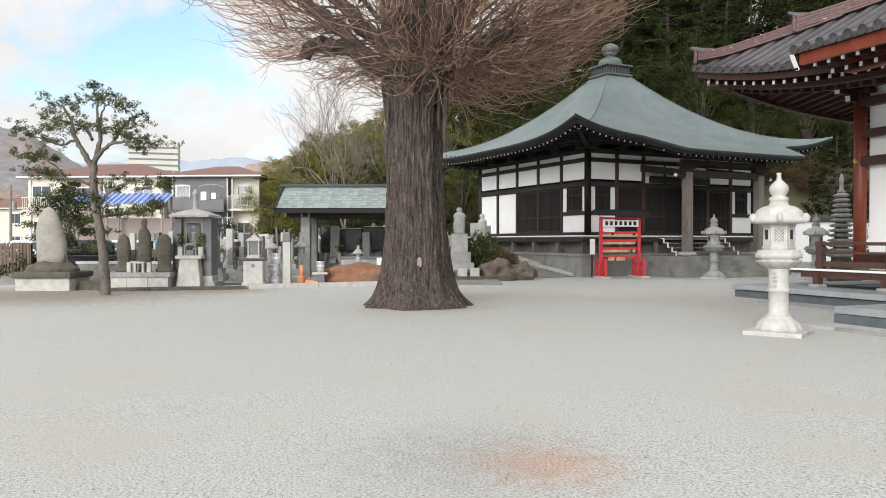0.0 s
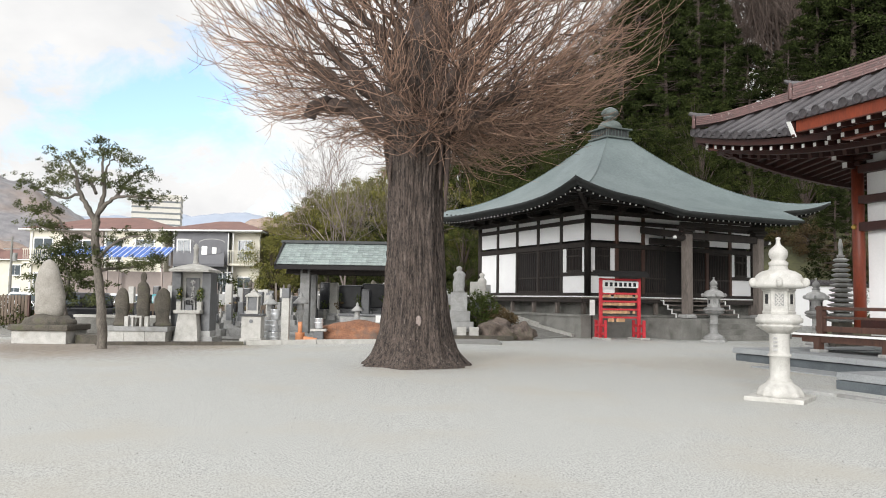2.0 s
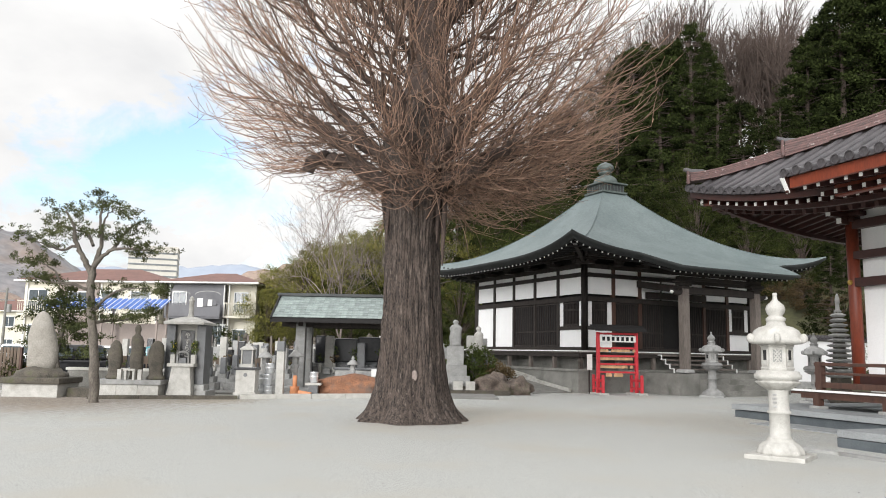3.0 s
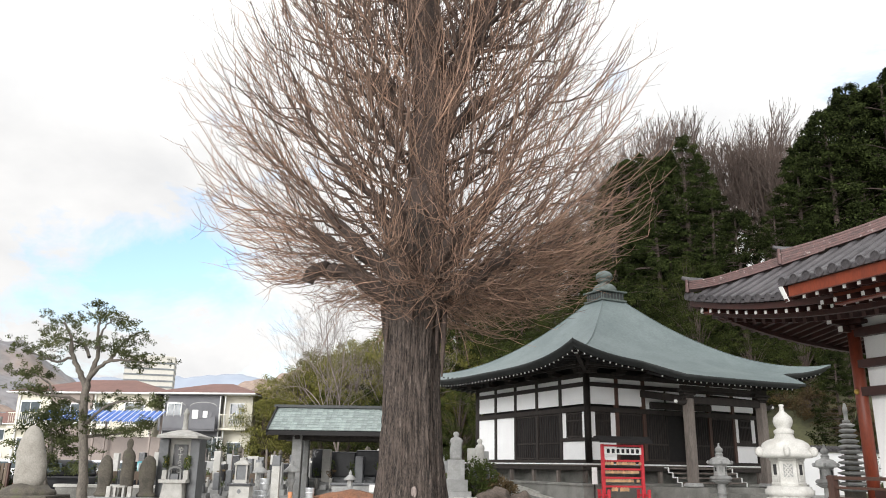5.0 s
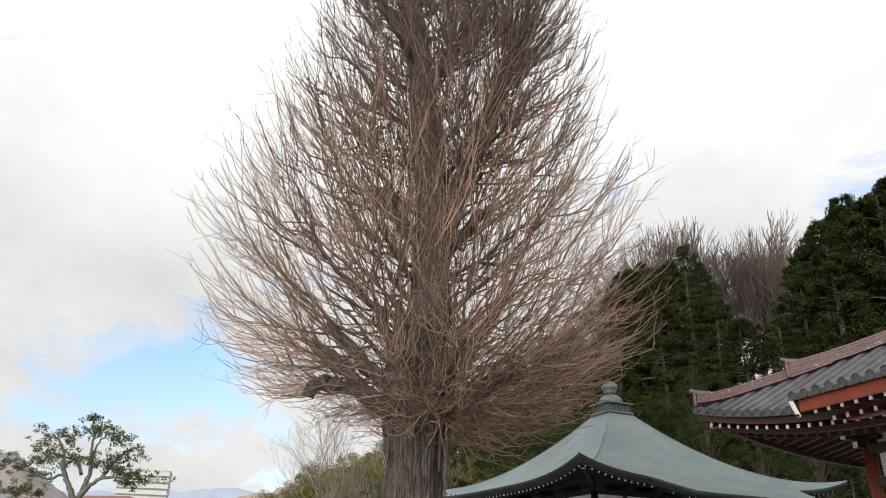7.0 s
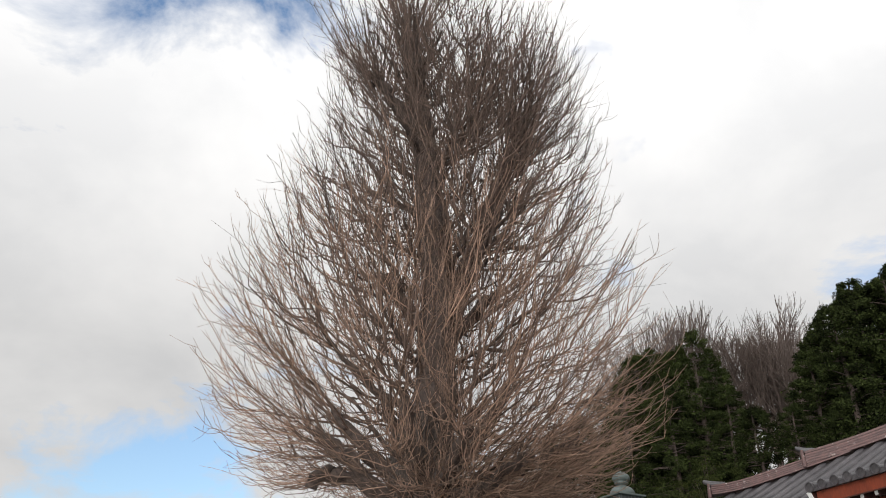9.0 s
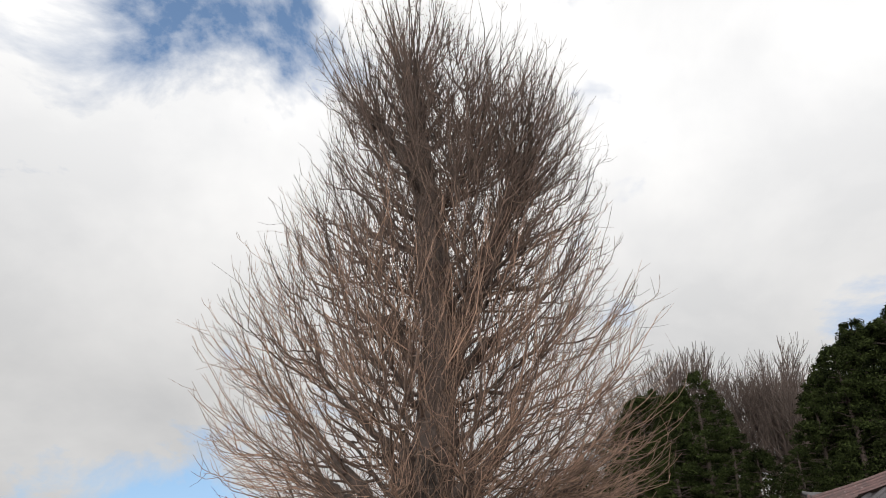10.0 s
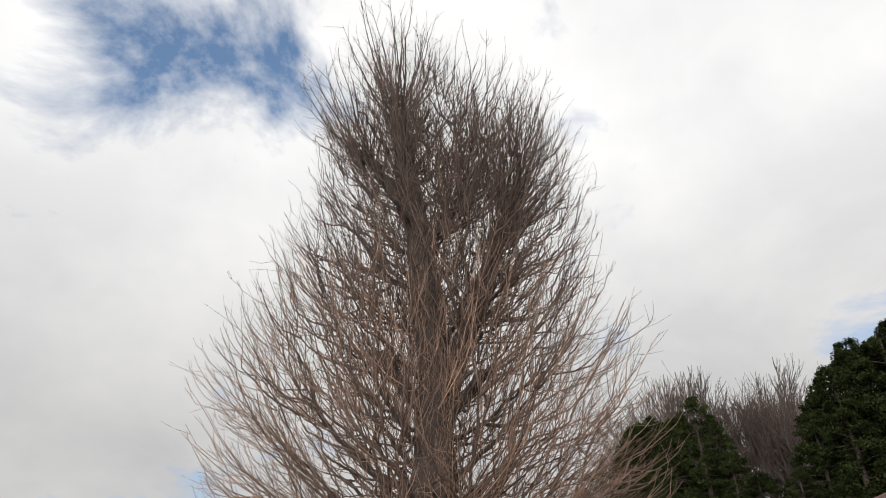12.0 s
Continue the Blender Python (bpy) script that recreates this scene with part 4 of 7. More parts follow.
        e = np.array([axis(z) + env(z) * q * math.cos(a), env(z) * q * math.sin(a), z])
        aim = np.array([math.cos(a) * 1.0, math.sin(a) * 1.0, 0.95 if z > 7.5 else 0.35])
        aim /= np.linalg.norm(aim)
        s, L, off = nearest_fork(e, aim, pool, 1.6, 0.9)
        if L > 3.6 or L < 0.4 or off > 0.6:
            continue
        c = e - np.array([aim[0] * 0.7, aim[1] * 0.7, aim[2] * 1.2]) * L * 0.45
        u = np.linspace(0, 1, 9)[:, None]
        pts = (1 - u) ** 2 * s + 2 * u * (1 - u) * c + u ** 2 * e
        pts[1:] += np.cumsum(rng.normal(size=(8, 3)) * 0.034, axis=0)
        boughs.add(pts, np.linspace((0.018 if k < 421 else 0.011) + 0.010 * L, 0.010, 9), 5)
        extra.extend(pts[2:].tolist())
    tagged(share("bough_mass", boughs.mesh("bough_mass", BOUGH), tree), "crooked brown boughs", kind="stuff")
    nodes = np.concatenate([base, np.array(extra)])

    # long upswept shoots from limbs and boughs out to the crown's outline
    shoots, twigs, high_shoots = Tubes(), Tubes(), Tubes()

    def side_twigs(into, pts, L, count, fine):
        n = len(pts) - 1
        for _ in range(count):
            w = (0.12 + 0.86 * rng.random()) * n
            j = min(n - 1, int(w))
            b = pts[j] + (pts[j + 1] - pts[j]) * (w - j)
            d = (pts[j + 1] - pts[j]) / np.linalg.norm(pts[j + 1] - pts[j]) + rng.normal(size=3) * 0.42 + np.array([0, 0, 0.06])
            d /= np.linalg.norm(d)
            ln = (0.22 + 0.85 * rng.random() ** 1.4) * min(1.0, 0.45 + L * 0.22)
            into.add([b, b + d * ln * 0.5 + rng.normal(size=3) * 0.05 * ln, b + d * ln + np.array([0, 0, 0.07 * ln])], [fine, fine * 0.78, fine * 0.45], 3)

    for k in range(7900):
        z = 5.2 + 14.2 * rng.random() ** 1.08
        a = rng.random() * 2 * math.pi
        q = rng.random() ** 0.58
        if k % 6 == 0:
            # the low skirt, thickest away from the lopped stubs
            z = 4.7 + 2.6 * rng.random()
            a = rng.normal() * 1.15 if rng.random() < 0.65 else rng.random() * 2 * math.pi
            q = rng.random() ** 0.4
        elif k % 7 == 0:
            q *= 0.55
        R0 = env(z) * (0.86 + 0.13 * rng.random()) * (1.02 if z < 11 else 0.97)
        if z < 11 and math.cos(a) < 0:
            R0 *= 1.02
        if z < 9.5 and math.cos(a) > 0.3:
            R0 *= 1.07
        e = np.array([axis(z) + R0 * q * math.cos(a), R0 * q * math.sin(a), z + rng.normal() * 0.2])
        if z < 9.5 and q < 0.6 and rng.random() < 0.8:
            continue
        lie = q * np.interp(z, [4.5, 6.0, 7.5, 10, 14, 20], [2.4, 1.5, 0.95, 0.60, 0.42, 0.30]) * (0.75 + 0.5 * rng.random())
        end = np.array([math.cos(a) * lie, math.sin(a) * lie, 1.0]) + rng.normal(size=3) * 0.20
        end /= np.linalg.norm(end)
        aim = np.array([math.cos(a) * lie * 1.45, math.sin(a) * lie * 1.45, 1.0 if z > 6 else 0.5])
        aim /= np.linalg.norm(aim)
        s, L, off = nearest_fork(e, aim, nodes, 1.7, 1.2)
        if L > 4.6 or L < 0.4 or off > 0.45:
            continue
        c = e - end * L * (0.42 + 0.1 * rng.random())
        u = np.linspace(0, 1, 8)[:, None]
        pts = (1 - u) ** 2 * s + 2 * u * (1 - u) * c + u ** 2 * e
        pts[1:] += np.cumsum(rng.normal(size=(7, 3)) * (0.016 if z > 7 else 0.036) * L ** 0.5, axis=0)
        # few shoots cover the stubs, where the sky shows between the limbs
        mid = pts[2:6]
        if np.any((mid[:, 0] > -2.5) & (mid[:, 0] < -0.75) & (mid[:, 2] > 5.3) & (mid[:, 2] < 7.4) & (mid[:, 1] < 0.6)) and rng.random() < 0.6:
            continue
        r0 = 0.0072 + 0.0034 * L * (0.4 + 0.9 * rng.random())
        # higher shoots take the twig colour that has shade painted in
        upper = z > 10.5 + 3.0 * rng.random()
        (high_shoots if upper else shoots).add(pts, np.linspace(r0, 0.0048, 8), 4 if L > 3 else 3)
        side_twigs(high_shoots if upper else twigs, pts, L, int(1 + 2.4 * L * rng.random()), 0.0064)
    top_shoots = Tubes()
    # fans of long shoots from the lopped heads of the leaders
    for head, count, reach, lean, spread in (
            ((-0.8, 0, 18.9), 44, 6.2, (-0.06, 0), 0.42), ((-0.75, 0.05, 18.2), 24, 4.4, (0.0, 0), 0.80), ((-1.67, -0.2, 17.2), 34, 4.7, (-0.30, 0), 0.50), ((-1.7, -0.2, 17.2), 12, 2.4, (-1.0, 0), 0.50),
            ((2.2, 0.3, 15.3), 30, 5.6, (0.12, 0), 0.42), ((2.9, 0.2, 17.8), 16, 3.2, (0.12, 0), 0.55), ((1.05, -0.2, 15.6), 18, 5.4, (0.10, -0.1), 0.40), ((2.2, 0.3, 14.6), 30, 4.2, (0.60, 0), 0.50), ((-0.6, 0, 17.0), 24, 4.6, (0.30, 0), 0.45)):
        for k in range(count):
            a, q = rng.random() * 2 * math.pi, rng.random() ** 0.6
            d = np.array([lean[0] + spread * q * math.cos(a), lean[1] + spread * q * math.sin(a), 1.0])
            ln = reach * (1 - 0.35 * q * spread) * (0.50 + 0.50 * rng.random() ** 0.7)
            s = np.array(head) + rng.normal(size=3) * np.array([0.12, 0.12, 0.30])
            e = s + d * ln / np.linalg.norm(d)
            c = s + (e - s) * 0.45 + np.array([d[0], d[1], 0]) * ln * 0.16
            u = np.linspace(0, 1, 9)[:, None]
            pts = (1 - u) ** 2 * s + 2 * u * (1 - u) * c + u ** 2 * e
            pts[1:] += np.cumsum(rng.normal(size=(8, 3)) * 0.022 * ln ** 0.5, axis=0)
            top_shoots.add(pts, np.linspace(0.012 + 0.005 * ln, 0.005, 9), 4)
            side_twigs(top_shoots, pts, ln, int(4 + 2.8 * ln), 0.0072)
    # tangled drooping sprouts round the trunk's head
    for k in range(150):
        a = rng.random() * 2 * math.pi
        z = 4.4 + 2.6 * rng.random()
        r = 0.62
        s = np.array([r * math.cos(a), r * math.sin(a), z])
        ln = 0.5 + 1.9 * rng.random()
        o = np.array([math.cos(a + rng.normal() * 0.4), math.sin(a + rng.normal() * 0.4), 0])
        e = s + o * ln * 0.8 + np.array([0, 0, ln * (rng.random() * 0.9 - 0.55)])
        c = s + o * ln * 0.55 + np.array([0, 0, ln * (0.25 + 0.2 * rng.random())])
        u = np.linspace(0, 1, 7)[:, None]
        bent = (1 - u) ** 2 * s + 2 * u * (1 - u) * c + u ** 2 * e
        bent[1:] += np.cumsum(rng.normal(size=(6, 3)) * 0.06, axis=0)
        shoots.add(bent, np.linspace(0.013, 0.004, 7), 3)
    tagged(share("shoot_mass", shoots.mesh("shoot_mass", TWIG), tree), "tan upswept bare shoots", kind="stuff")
    tagged(share("high_shoot_mass", high_shoots.mesh("high_shoot_mass", SHADETWIG), tree), "brown shoots of the upper crown with shade in their colour", kind="stuff")
    tagged(share("top_shoot_mass", top_shoots.mesh("top_shoot_mass", SHADETWIG), tree), "brown fans of upright shoots with shade in their colour", kind="stuff")
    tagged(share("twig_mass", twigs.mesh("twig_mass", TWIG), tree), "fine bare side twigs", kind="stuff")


build_ginkgo()


# ---- the red temple with the tiled roof ----
# local x runs along its front, local y goes into the building, the corner column stands at the origin
TEMPLE = thing("red_temple", "red-timbered temple with white walls and grey tiled roof", "temple", (10.60, 19.4, 0), -69.2)
TO = 2.9          # reach of the eaves
TX, TY = 17.0, 13.0


def temple_z(run, x):
    corner = max(0.0, 1 - (x + TO) / 6.5)
    return 5.40 + 0.42 * run + 0.022 * run * run + 0.84 * corner ** 2.2 * max(0.0, 1 - run / 7.0)


def rib_mesh(name, pts, r, material):
    """A row of round cover tiles laid up the slope along pts."""
    bm = bmesh.new()
    n = 6
    rings = []
    for p in pts:
        rings.append([bm.verts.new((p[0] + r * math.cos(math.pi * k / n), p[1], p[2] - 0.02 + r * math.sin(math.pi * k / n))) for k in range(n + 1)])
    for a, b in zip(rings, rings[1:]):
        for k in range(n):
            f = bm.faces.new((a[k], a[k + 1], b[k + 1], b[k]))
            f.smooth = True
    bm.faces.new(rings[0])
    return bm


def temple_roof():
    roof = new("roof")
    # front slope as one sheet under the ribs
    bm = bmesh.new()
    NX, NR = 44, 16
    R = 8.2
    g = []
    for i in range(NR + 1):
        run = R * i / NR
        row = []
        for j in range(NX + 1):
            x0 = -TO + run
            x = x0 + (TX + TO - x0) * j / NX
            row.append(bm.verts.new((x, -TO + run, temple_z(run, -TO + (x - x0) * 1.0 if x - x0 < 8 else 20))))
        g.append(row)
    for i in range(NR):
        for j in range(NX):
            bm.faces.new((g[i][j], g[i + 1][j], g[i + 1][j + 1], g[i][j + 1]))
    # back and end slopes, closed behind
    end = [[bm.verts.new((-TO + R * i / NR, -TO + R * i / NR + (TY + 2 * TO - 2 * R * i / NR) * j / 12, temple_z(R * i / NR, -TO + min(8, 16 * min(j, 12 - j) / 12)))) for j in range(13)] for i in range(NR + 1)]
    for i in range(NR):
        for j in range(12):
            bm.faces.new((end[i][j], end[i][j + 1], end[i + 1][j + 1], end[i + 1][j]))
    bmesh.ops.recalc_face_normals(bm, faces=bm.faces)
    sheet = part("roof", bm, TILE, TEMPLE, "grey tiled hip roof with reddish ridges", True)
    bpy.data.objects.remove(roof)

    def zat(x, y):
        run = y + TO
        x0 = -TO + run
        return temple_z(run, -TO + (x - x0) if x - x0 < 8 else 20)

    disc = turned([(0.105, 0), (0.105, 0.035), (0.085, 0.037), (0.08, 0.02)], 14)
    dme = bpy.data.meshes.new("end_tile")
    disc.to_mesh(dme)
    dme.materials.append(TILE)
    n = int((TX + TO) / 0.33)
    for k in range(n):
        x = -TO + 0.16 + 0.33 * k
        ymax = min(R - TO, x)
        m = max(2, int((ymax + TO) / 0.5))
        pts = [(x, -TO - 0.02 + (ymax + TO) * i / m, zat(x, -TO + (ymax + TO) * i / m)) for i in range(m + 1)]
        rib = part("cover_tile", rib_mesh("r", pts, 0.085, TILE), TILE, sheet)
        share("end_tile", dme, sheet, pose(x, -TO - 0.02, pts[0][2] + 0.01, 90, 0, 0))
    # flat pan tile lips between
    bm = bmesh.new()
    for k in range(n):
        x = -TO + 0.33 * k + 0.32
        vs = []
        for dy, dz in ((-0.03, 0.0), (-0.03, -0.07), (0.25, -0.07)):
            vs.append([bm.verts.new((x + a, -TO + dy, zat(min(x, TX), -TO) + dz - 0.03 * (1 - abs(a) / 0.12) ** 1)) for a in (-0.12, 0, 0.12)])
        for p, q in zip(vs, vs[1:]):
            for a in range(2):
                bm.faces.new((p[a], q[a], q[a + 1], p[a + 1]))
    part("pan_tile_lip", bm, TILE, sheet)
    # porch roof in front, its own tile rows
    px0, px1, py0, py1 = 1.95, 14.5, -4.25, -0.6

    def pz(y):
        u = (y - py0) / (py1 - py0)
        return 5.45 + 1.12 * (0.72 * u + 0.28 * u * u)

    bm = bmesh.new()
    g = [[bm.verts.new((px0 + (px1 - px0) * j / 2, py0 + (py1 - py0) * i / 8, pz(py0 + (py1 - py0) * i / 8) + dz)) for j in range(3)] for dz in (0, -0.08) for i in range(9)]
    for i in range(8):
        for j in range(2):
            bm.faces.new((g[i][j], g[i][j + 1], g[i + 1][j + 1], g[i + 1][j]))
            bm.faces.new((g[9 + i][j], g[10 + i][j], g[10 + i][j + 1], g[9 + i][j + 1]))
    for i in range(8):
        bm.faces.new((g[i][0], g[i + 1][0], g[10 + i][0], g[9 + i][0]))
    for j in range(2):
        bm.faces.new((g[0][j], g[9][j], g[9][j + 1], g[0][j + 1]))
    porch = part("porch_roof", bm, TILE, TEMPLE)
    k, x = 0, px0 + 0.1
    while x < px1:
        pts = [(x, py0 - 0.02 + (py1 - py0) * i / 8, pz(py0 + (py1 - py0) * i / 8)) for i in range(9)]
        part("cover_tile", rib_mesh("r", pts, 0.09 if k else 0.13, TILE), TILE, porch)
        share("end_tile", dme, porch, pose(x, py0 - 0.02, pts[0][2] + 0.01, 90, 0, 0))
        x += 0.33
        k += 1
    # hip ridge in two stages, each a stack of reddish tiles with a turned-up end
    for r0, r1, h in ((0.12, 2.6, 0.27), (1.85, R - 0.1, 0.34)):
        lay = 5
        for L in range(lay):
            bm = bmesh.new()
            steps = 18
            w = 0.19 - 0.018 * L if L < lay - 1 else 0.13
            rows = []
            for i in range(steps + 1):
                r = r0 + (r1 - r0) * i / steps
                base = temple_z(r, -TO) + 0.02 + 0.0 + (0.10 * max(0, 1 - i / 5) ** 2)
                z0, z1 = base + h * L / lay, base + h * (L + 1) / lay - 0.012
                c = Vector((-TO + r, -TO + r, 0))
                s = Vector((1, -1, 0)).normalized() * w
                rows.append([bm.verts.new(c - s + Vector((0, 0, z0))), bm.verts.new(c + s + Vector((0, 0, z0))), bm.verts.new(c + s + Vector((0, 0, z1))), bm.verts.new(c - s + Vector((0, 0, z1)))])
            for a, b in zip(rows, rows[1:]):
                for q in range(4):
                    bm.faces.new((a[q], a[(q + 1) % 4], b[(q + 1) % 4], b[q]))
            bm.faces.new(rows[0][::-1])
            bm.faces.new(rows[-1])
            part("ridge_tile_course", bm, RIDGETILE, sheet)
        z = temple_z(r0, -TO) + h + 0.1 + 0.10
        t = Tubes()
        t.add([(-TO + r0 + 0.25, -TO + r0 + 0.25, z - 0.10), (-TO + r0, -TO + r0, z - 0.05), (-TO + r0 - 0.14, -TO + r0 - 0.14, z + 0.04)], [0.09, 0.085, 0.05], 8)
        share("ridge_end_tile", t.mesh("ridge_end_tile", TILE), sheet)
        e = part("ogre_tile", boxed((0, 0, 0), (0.50, 0.10, h + 0.12), 0, 0.03, 0.75), RIDGETILE, sheet)
        e.matrix_basis = pose(-TO + r0 - 0.04, -TO + r0 - 0.04, z - 0.12 - h / 2, 0, 0, -45)
    # fascia, rafters, soffit
    def curve(x):
        return temple_z(0, x)

    xs = [-TO + (TX + TO) * (i / 40) ** 1.5 for i in range(41)]
    for name, y, dz, w, h, mt in (("eave_fascia", -TO + 0.12, -0.18, 0.09, 0.15, REDSHADE), ("rafter_beam", -TO + 0.55, -0.40, 0.14, 0.12, REDSHADE)):
        bm = bmesh.new()
        rows = []
        for x in xs:
            x = max(x, -TO + (y + TO))
            z = curve(x) + dz
            rows.append([bm.verts.new((x, y + a, z + b)) for a, b in ((-w / 2, -h / 2), (w / 2, -h / 2), (w / 2, h / 2), (-w / 2, h / 2))])
        for a, b in zip(rows, rows[1:]):
            for q in range(4):
                bm.faces.new((a[q], b[q], b[(q + 1) % 4], a[(q + 1) % 4]))
        part(name, bm, mt, sheet)
        bm = bmesh.new()
        rows = []
        for x in xs[:34]:
            x = max(x, -TO + (y + TO))
            z = curve(x) + dz
            rows.append([bm.verts.new((y + a, x, z + b)) for a, b in ((-w / 2, -h / 2), (w / 2, -h / 2), (w / 2, h / 2), (-w / 2, h / 2))])
        for a, b in zip(rows, rows[1:]):
            for q in range(4):
                bm.faces.new((a[q], b[q], b[(q + 1) % 4], a[(q + 1) % 4]))
        part(name, bm, mt, sheet)
    cap = boxed((0, -0.012, 0), (0.068, 0.02, 0.085))
    cme = bpy.data.meshes.new("rafter_end")
    cap.to_mesh(cme)
    cme.materials.append(WHITEPAINT)
    for k in range(52):
        x = -TO + 0.45 + 0.33 * k
        for y0, dz, ln in ((-TO + 0.22, -0.33, 1.6), (-TO + 0.75, -0.50, 2.2)):
            y1 = min(y0 + ln, x + 0.1)
            z = curve(x) + dz
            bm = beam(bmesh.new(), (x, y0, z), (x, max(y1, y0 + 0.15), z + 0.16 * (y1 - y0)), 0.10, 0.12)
            part("rafter", bm, REDSHADE, sheet)
            if y0 < -TO + 0.5:
                share("rafter_end", cme, sheet, pose(x, y0, z))
    for k in range(30):
        y = -TO + 0.45 + 0.33 * k
        x0 = -TO + 0.22
        x1 = min(x0 + 2.4, y + 0.1)
        z = curve(y) - 0.36
        part("rafter", beam(bmesh.new(), (x0, y, z), (max(x1, x0 + 0.15), y, z + 0.16 * (x1 - x0)), 0.10, 0.12), REDSHADE, sheet)
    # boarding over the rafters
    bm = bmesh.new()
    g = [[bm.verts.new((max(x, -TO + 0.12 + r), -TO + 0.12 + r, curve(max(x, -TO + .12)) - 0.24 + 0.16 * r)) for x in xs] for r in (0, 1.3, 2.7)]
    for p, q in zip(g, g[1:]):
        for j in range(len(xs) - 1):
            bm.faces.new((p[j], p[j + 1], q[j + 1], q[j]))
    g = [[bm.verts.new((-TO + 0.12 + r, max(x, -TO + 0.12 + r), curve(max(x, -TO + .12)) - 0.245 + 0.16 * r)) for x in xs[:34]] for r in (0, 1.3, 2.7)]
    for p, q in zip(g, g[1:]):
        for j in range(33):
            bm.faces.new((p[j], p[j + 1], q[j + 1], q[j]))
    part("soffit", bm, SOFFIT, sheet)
    hipr = part("hip_rafter", beam(bmesh.new(), (-TO + 0.35, -TO + 0.35, curve(-TO) - 0.40), (0.2, 0.2, 5.35), 0.20, 0.24), REDWOOD, sheet)
    part("hip_rafter_end", beam(bmesh.new(), (-TO + 0.30, -TO + 0.30, curve(-TO) - 0.392), (-TO + 0.35, -TO + 0.35, curve(-TO) - 0.40), 0.19, 0.22), WHITEPAINT, hipr)
    # porch eaves
    part("porch_fascia", boxed(((px0 + px1) / 2 + 0.1, py0 + 0.12, 5.25), (px1 - px0 - 0.1, 0.10, 0.24)), REDWOOD, porch)
    part("porch_purlin", boxed(((px0 + px1) / 2 + 0.2, py0 + 1.1, 5.11), (px1 - px0 - 0.5, 0.2, 0.26), 0, 0.02), REDWOOD, porch)
    for k in range(36):
        x = px0 + 0.42 + 0.34 * k
        for y0, z in ((py0 + 0.22, 5.11), (py0 + 0.70, 5.01)):
            part("rafter", beam(bmesh.new(), (x, y0, z), (x, y0 + 2.0, z + 0.42), 0.10, 0.12), REDSHADE, porch)
            share("rafter_end", cme, porch, pose(x, y0, z))
    bb = part("barge_board", beam(bmesh.new(), (px0 + 0.05, py0 + 0.05, 5.21), (px0 + 0.05, py1, 6.19), 0.09, 0.34), REDSHADE, porch)
    part("barge_end", beam(bmesh.new(), (px0 + 0.05, py0 + 0.03, 5.20), (px0 + 0.05, py0 + 0.05, 5.21), 0.10, 0.36), WHITEPAINT, bb)


temple_roof()


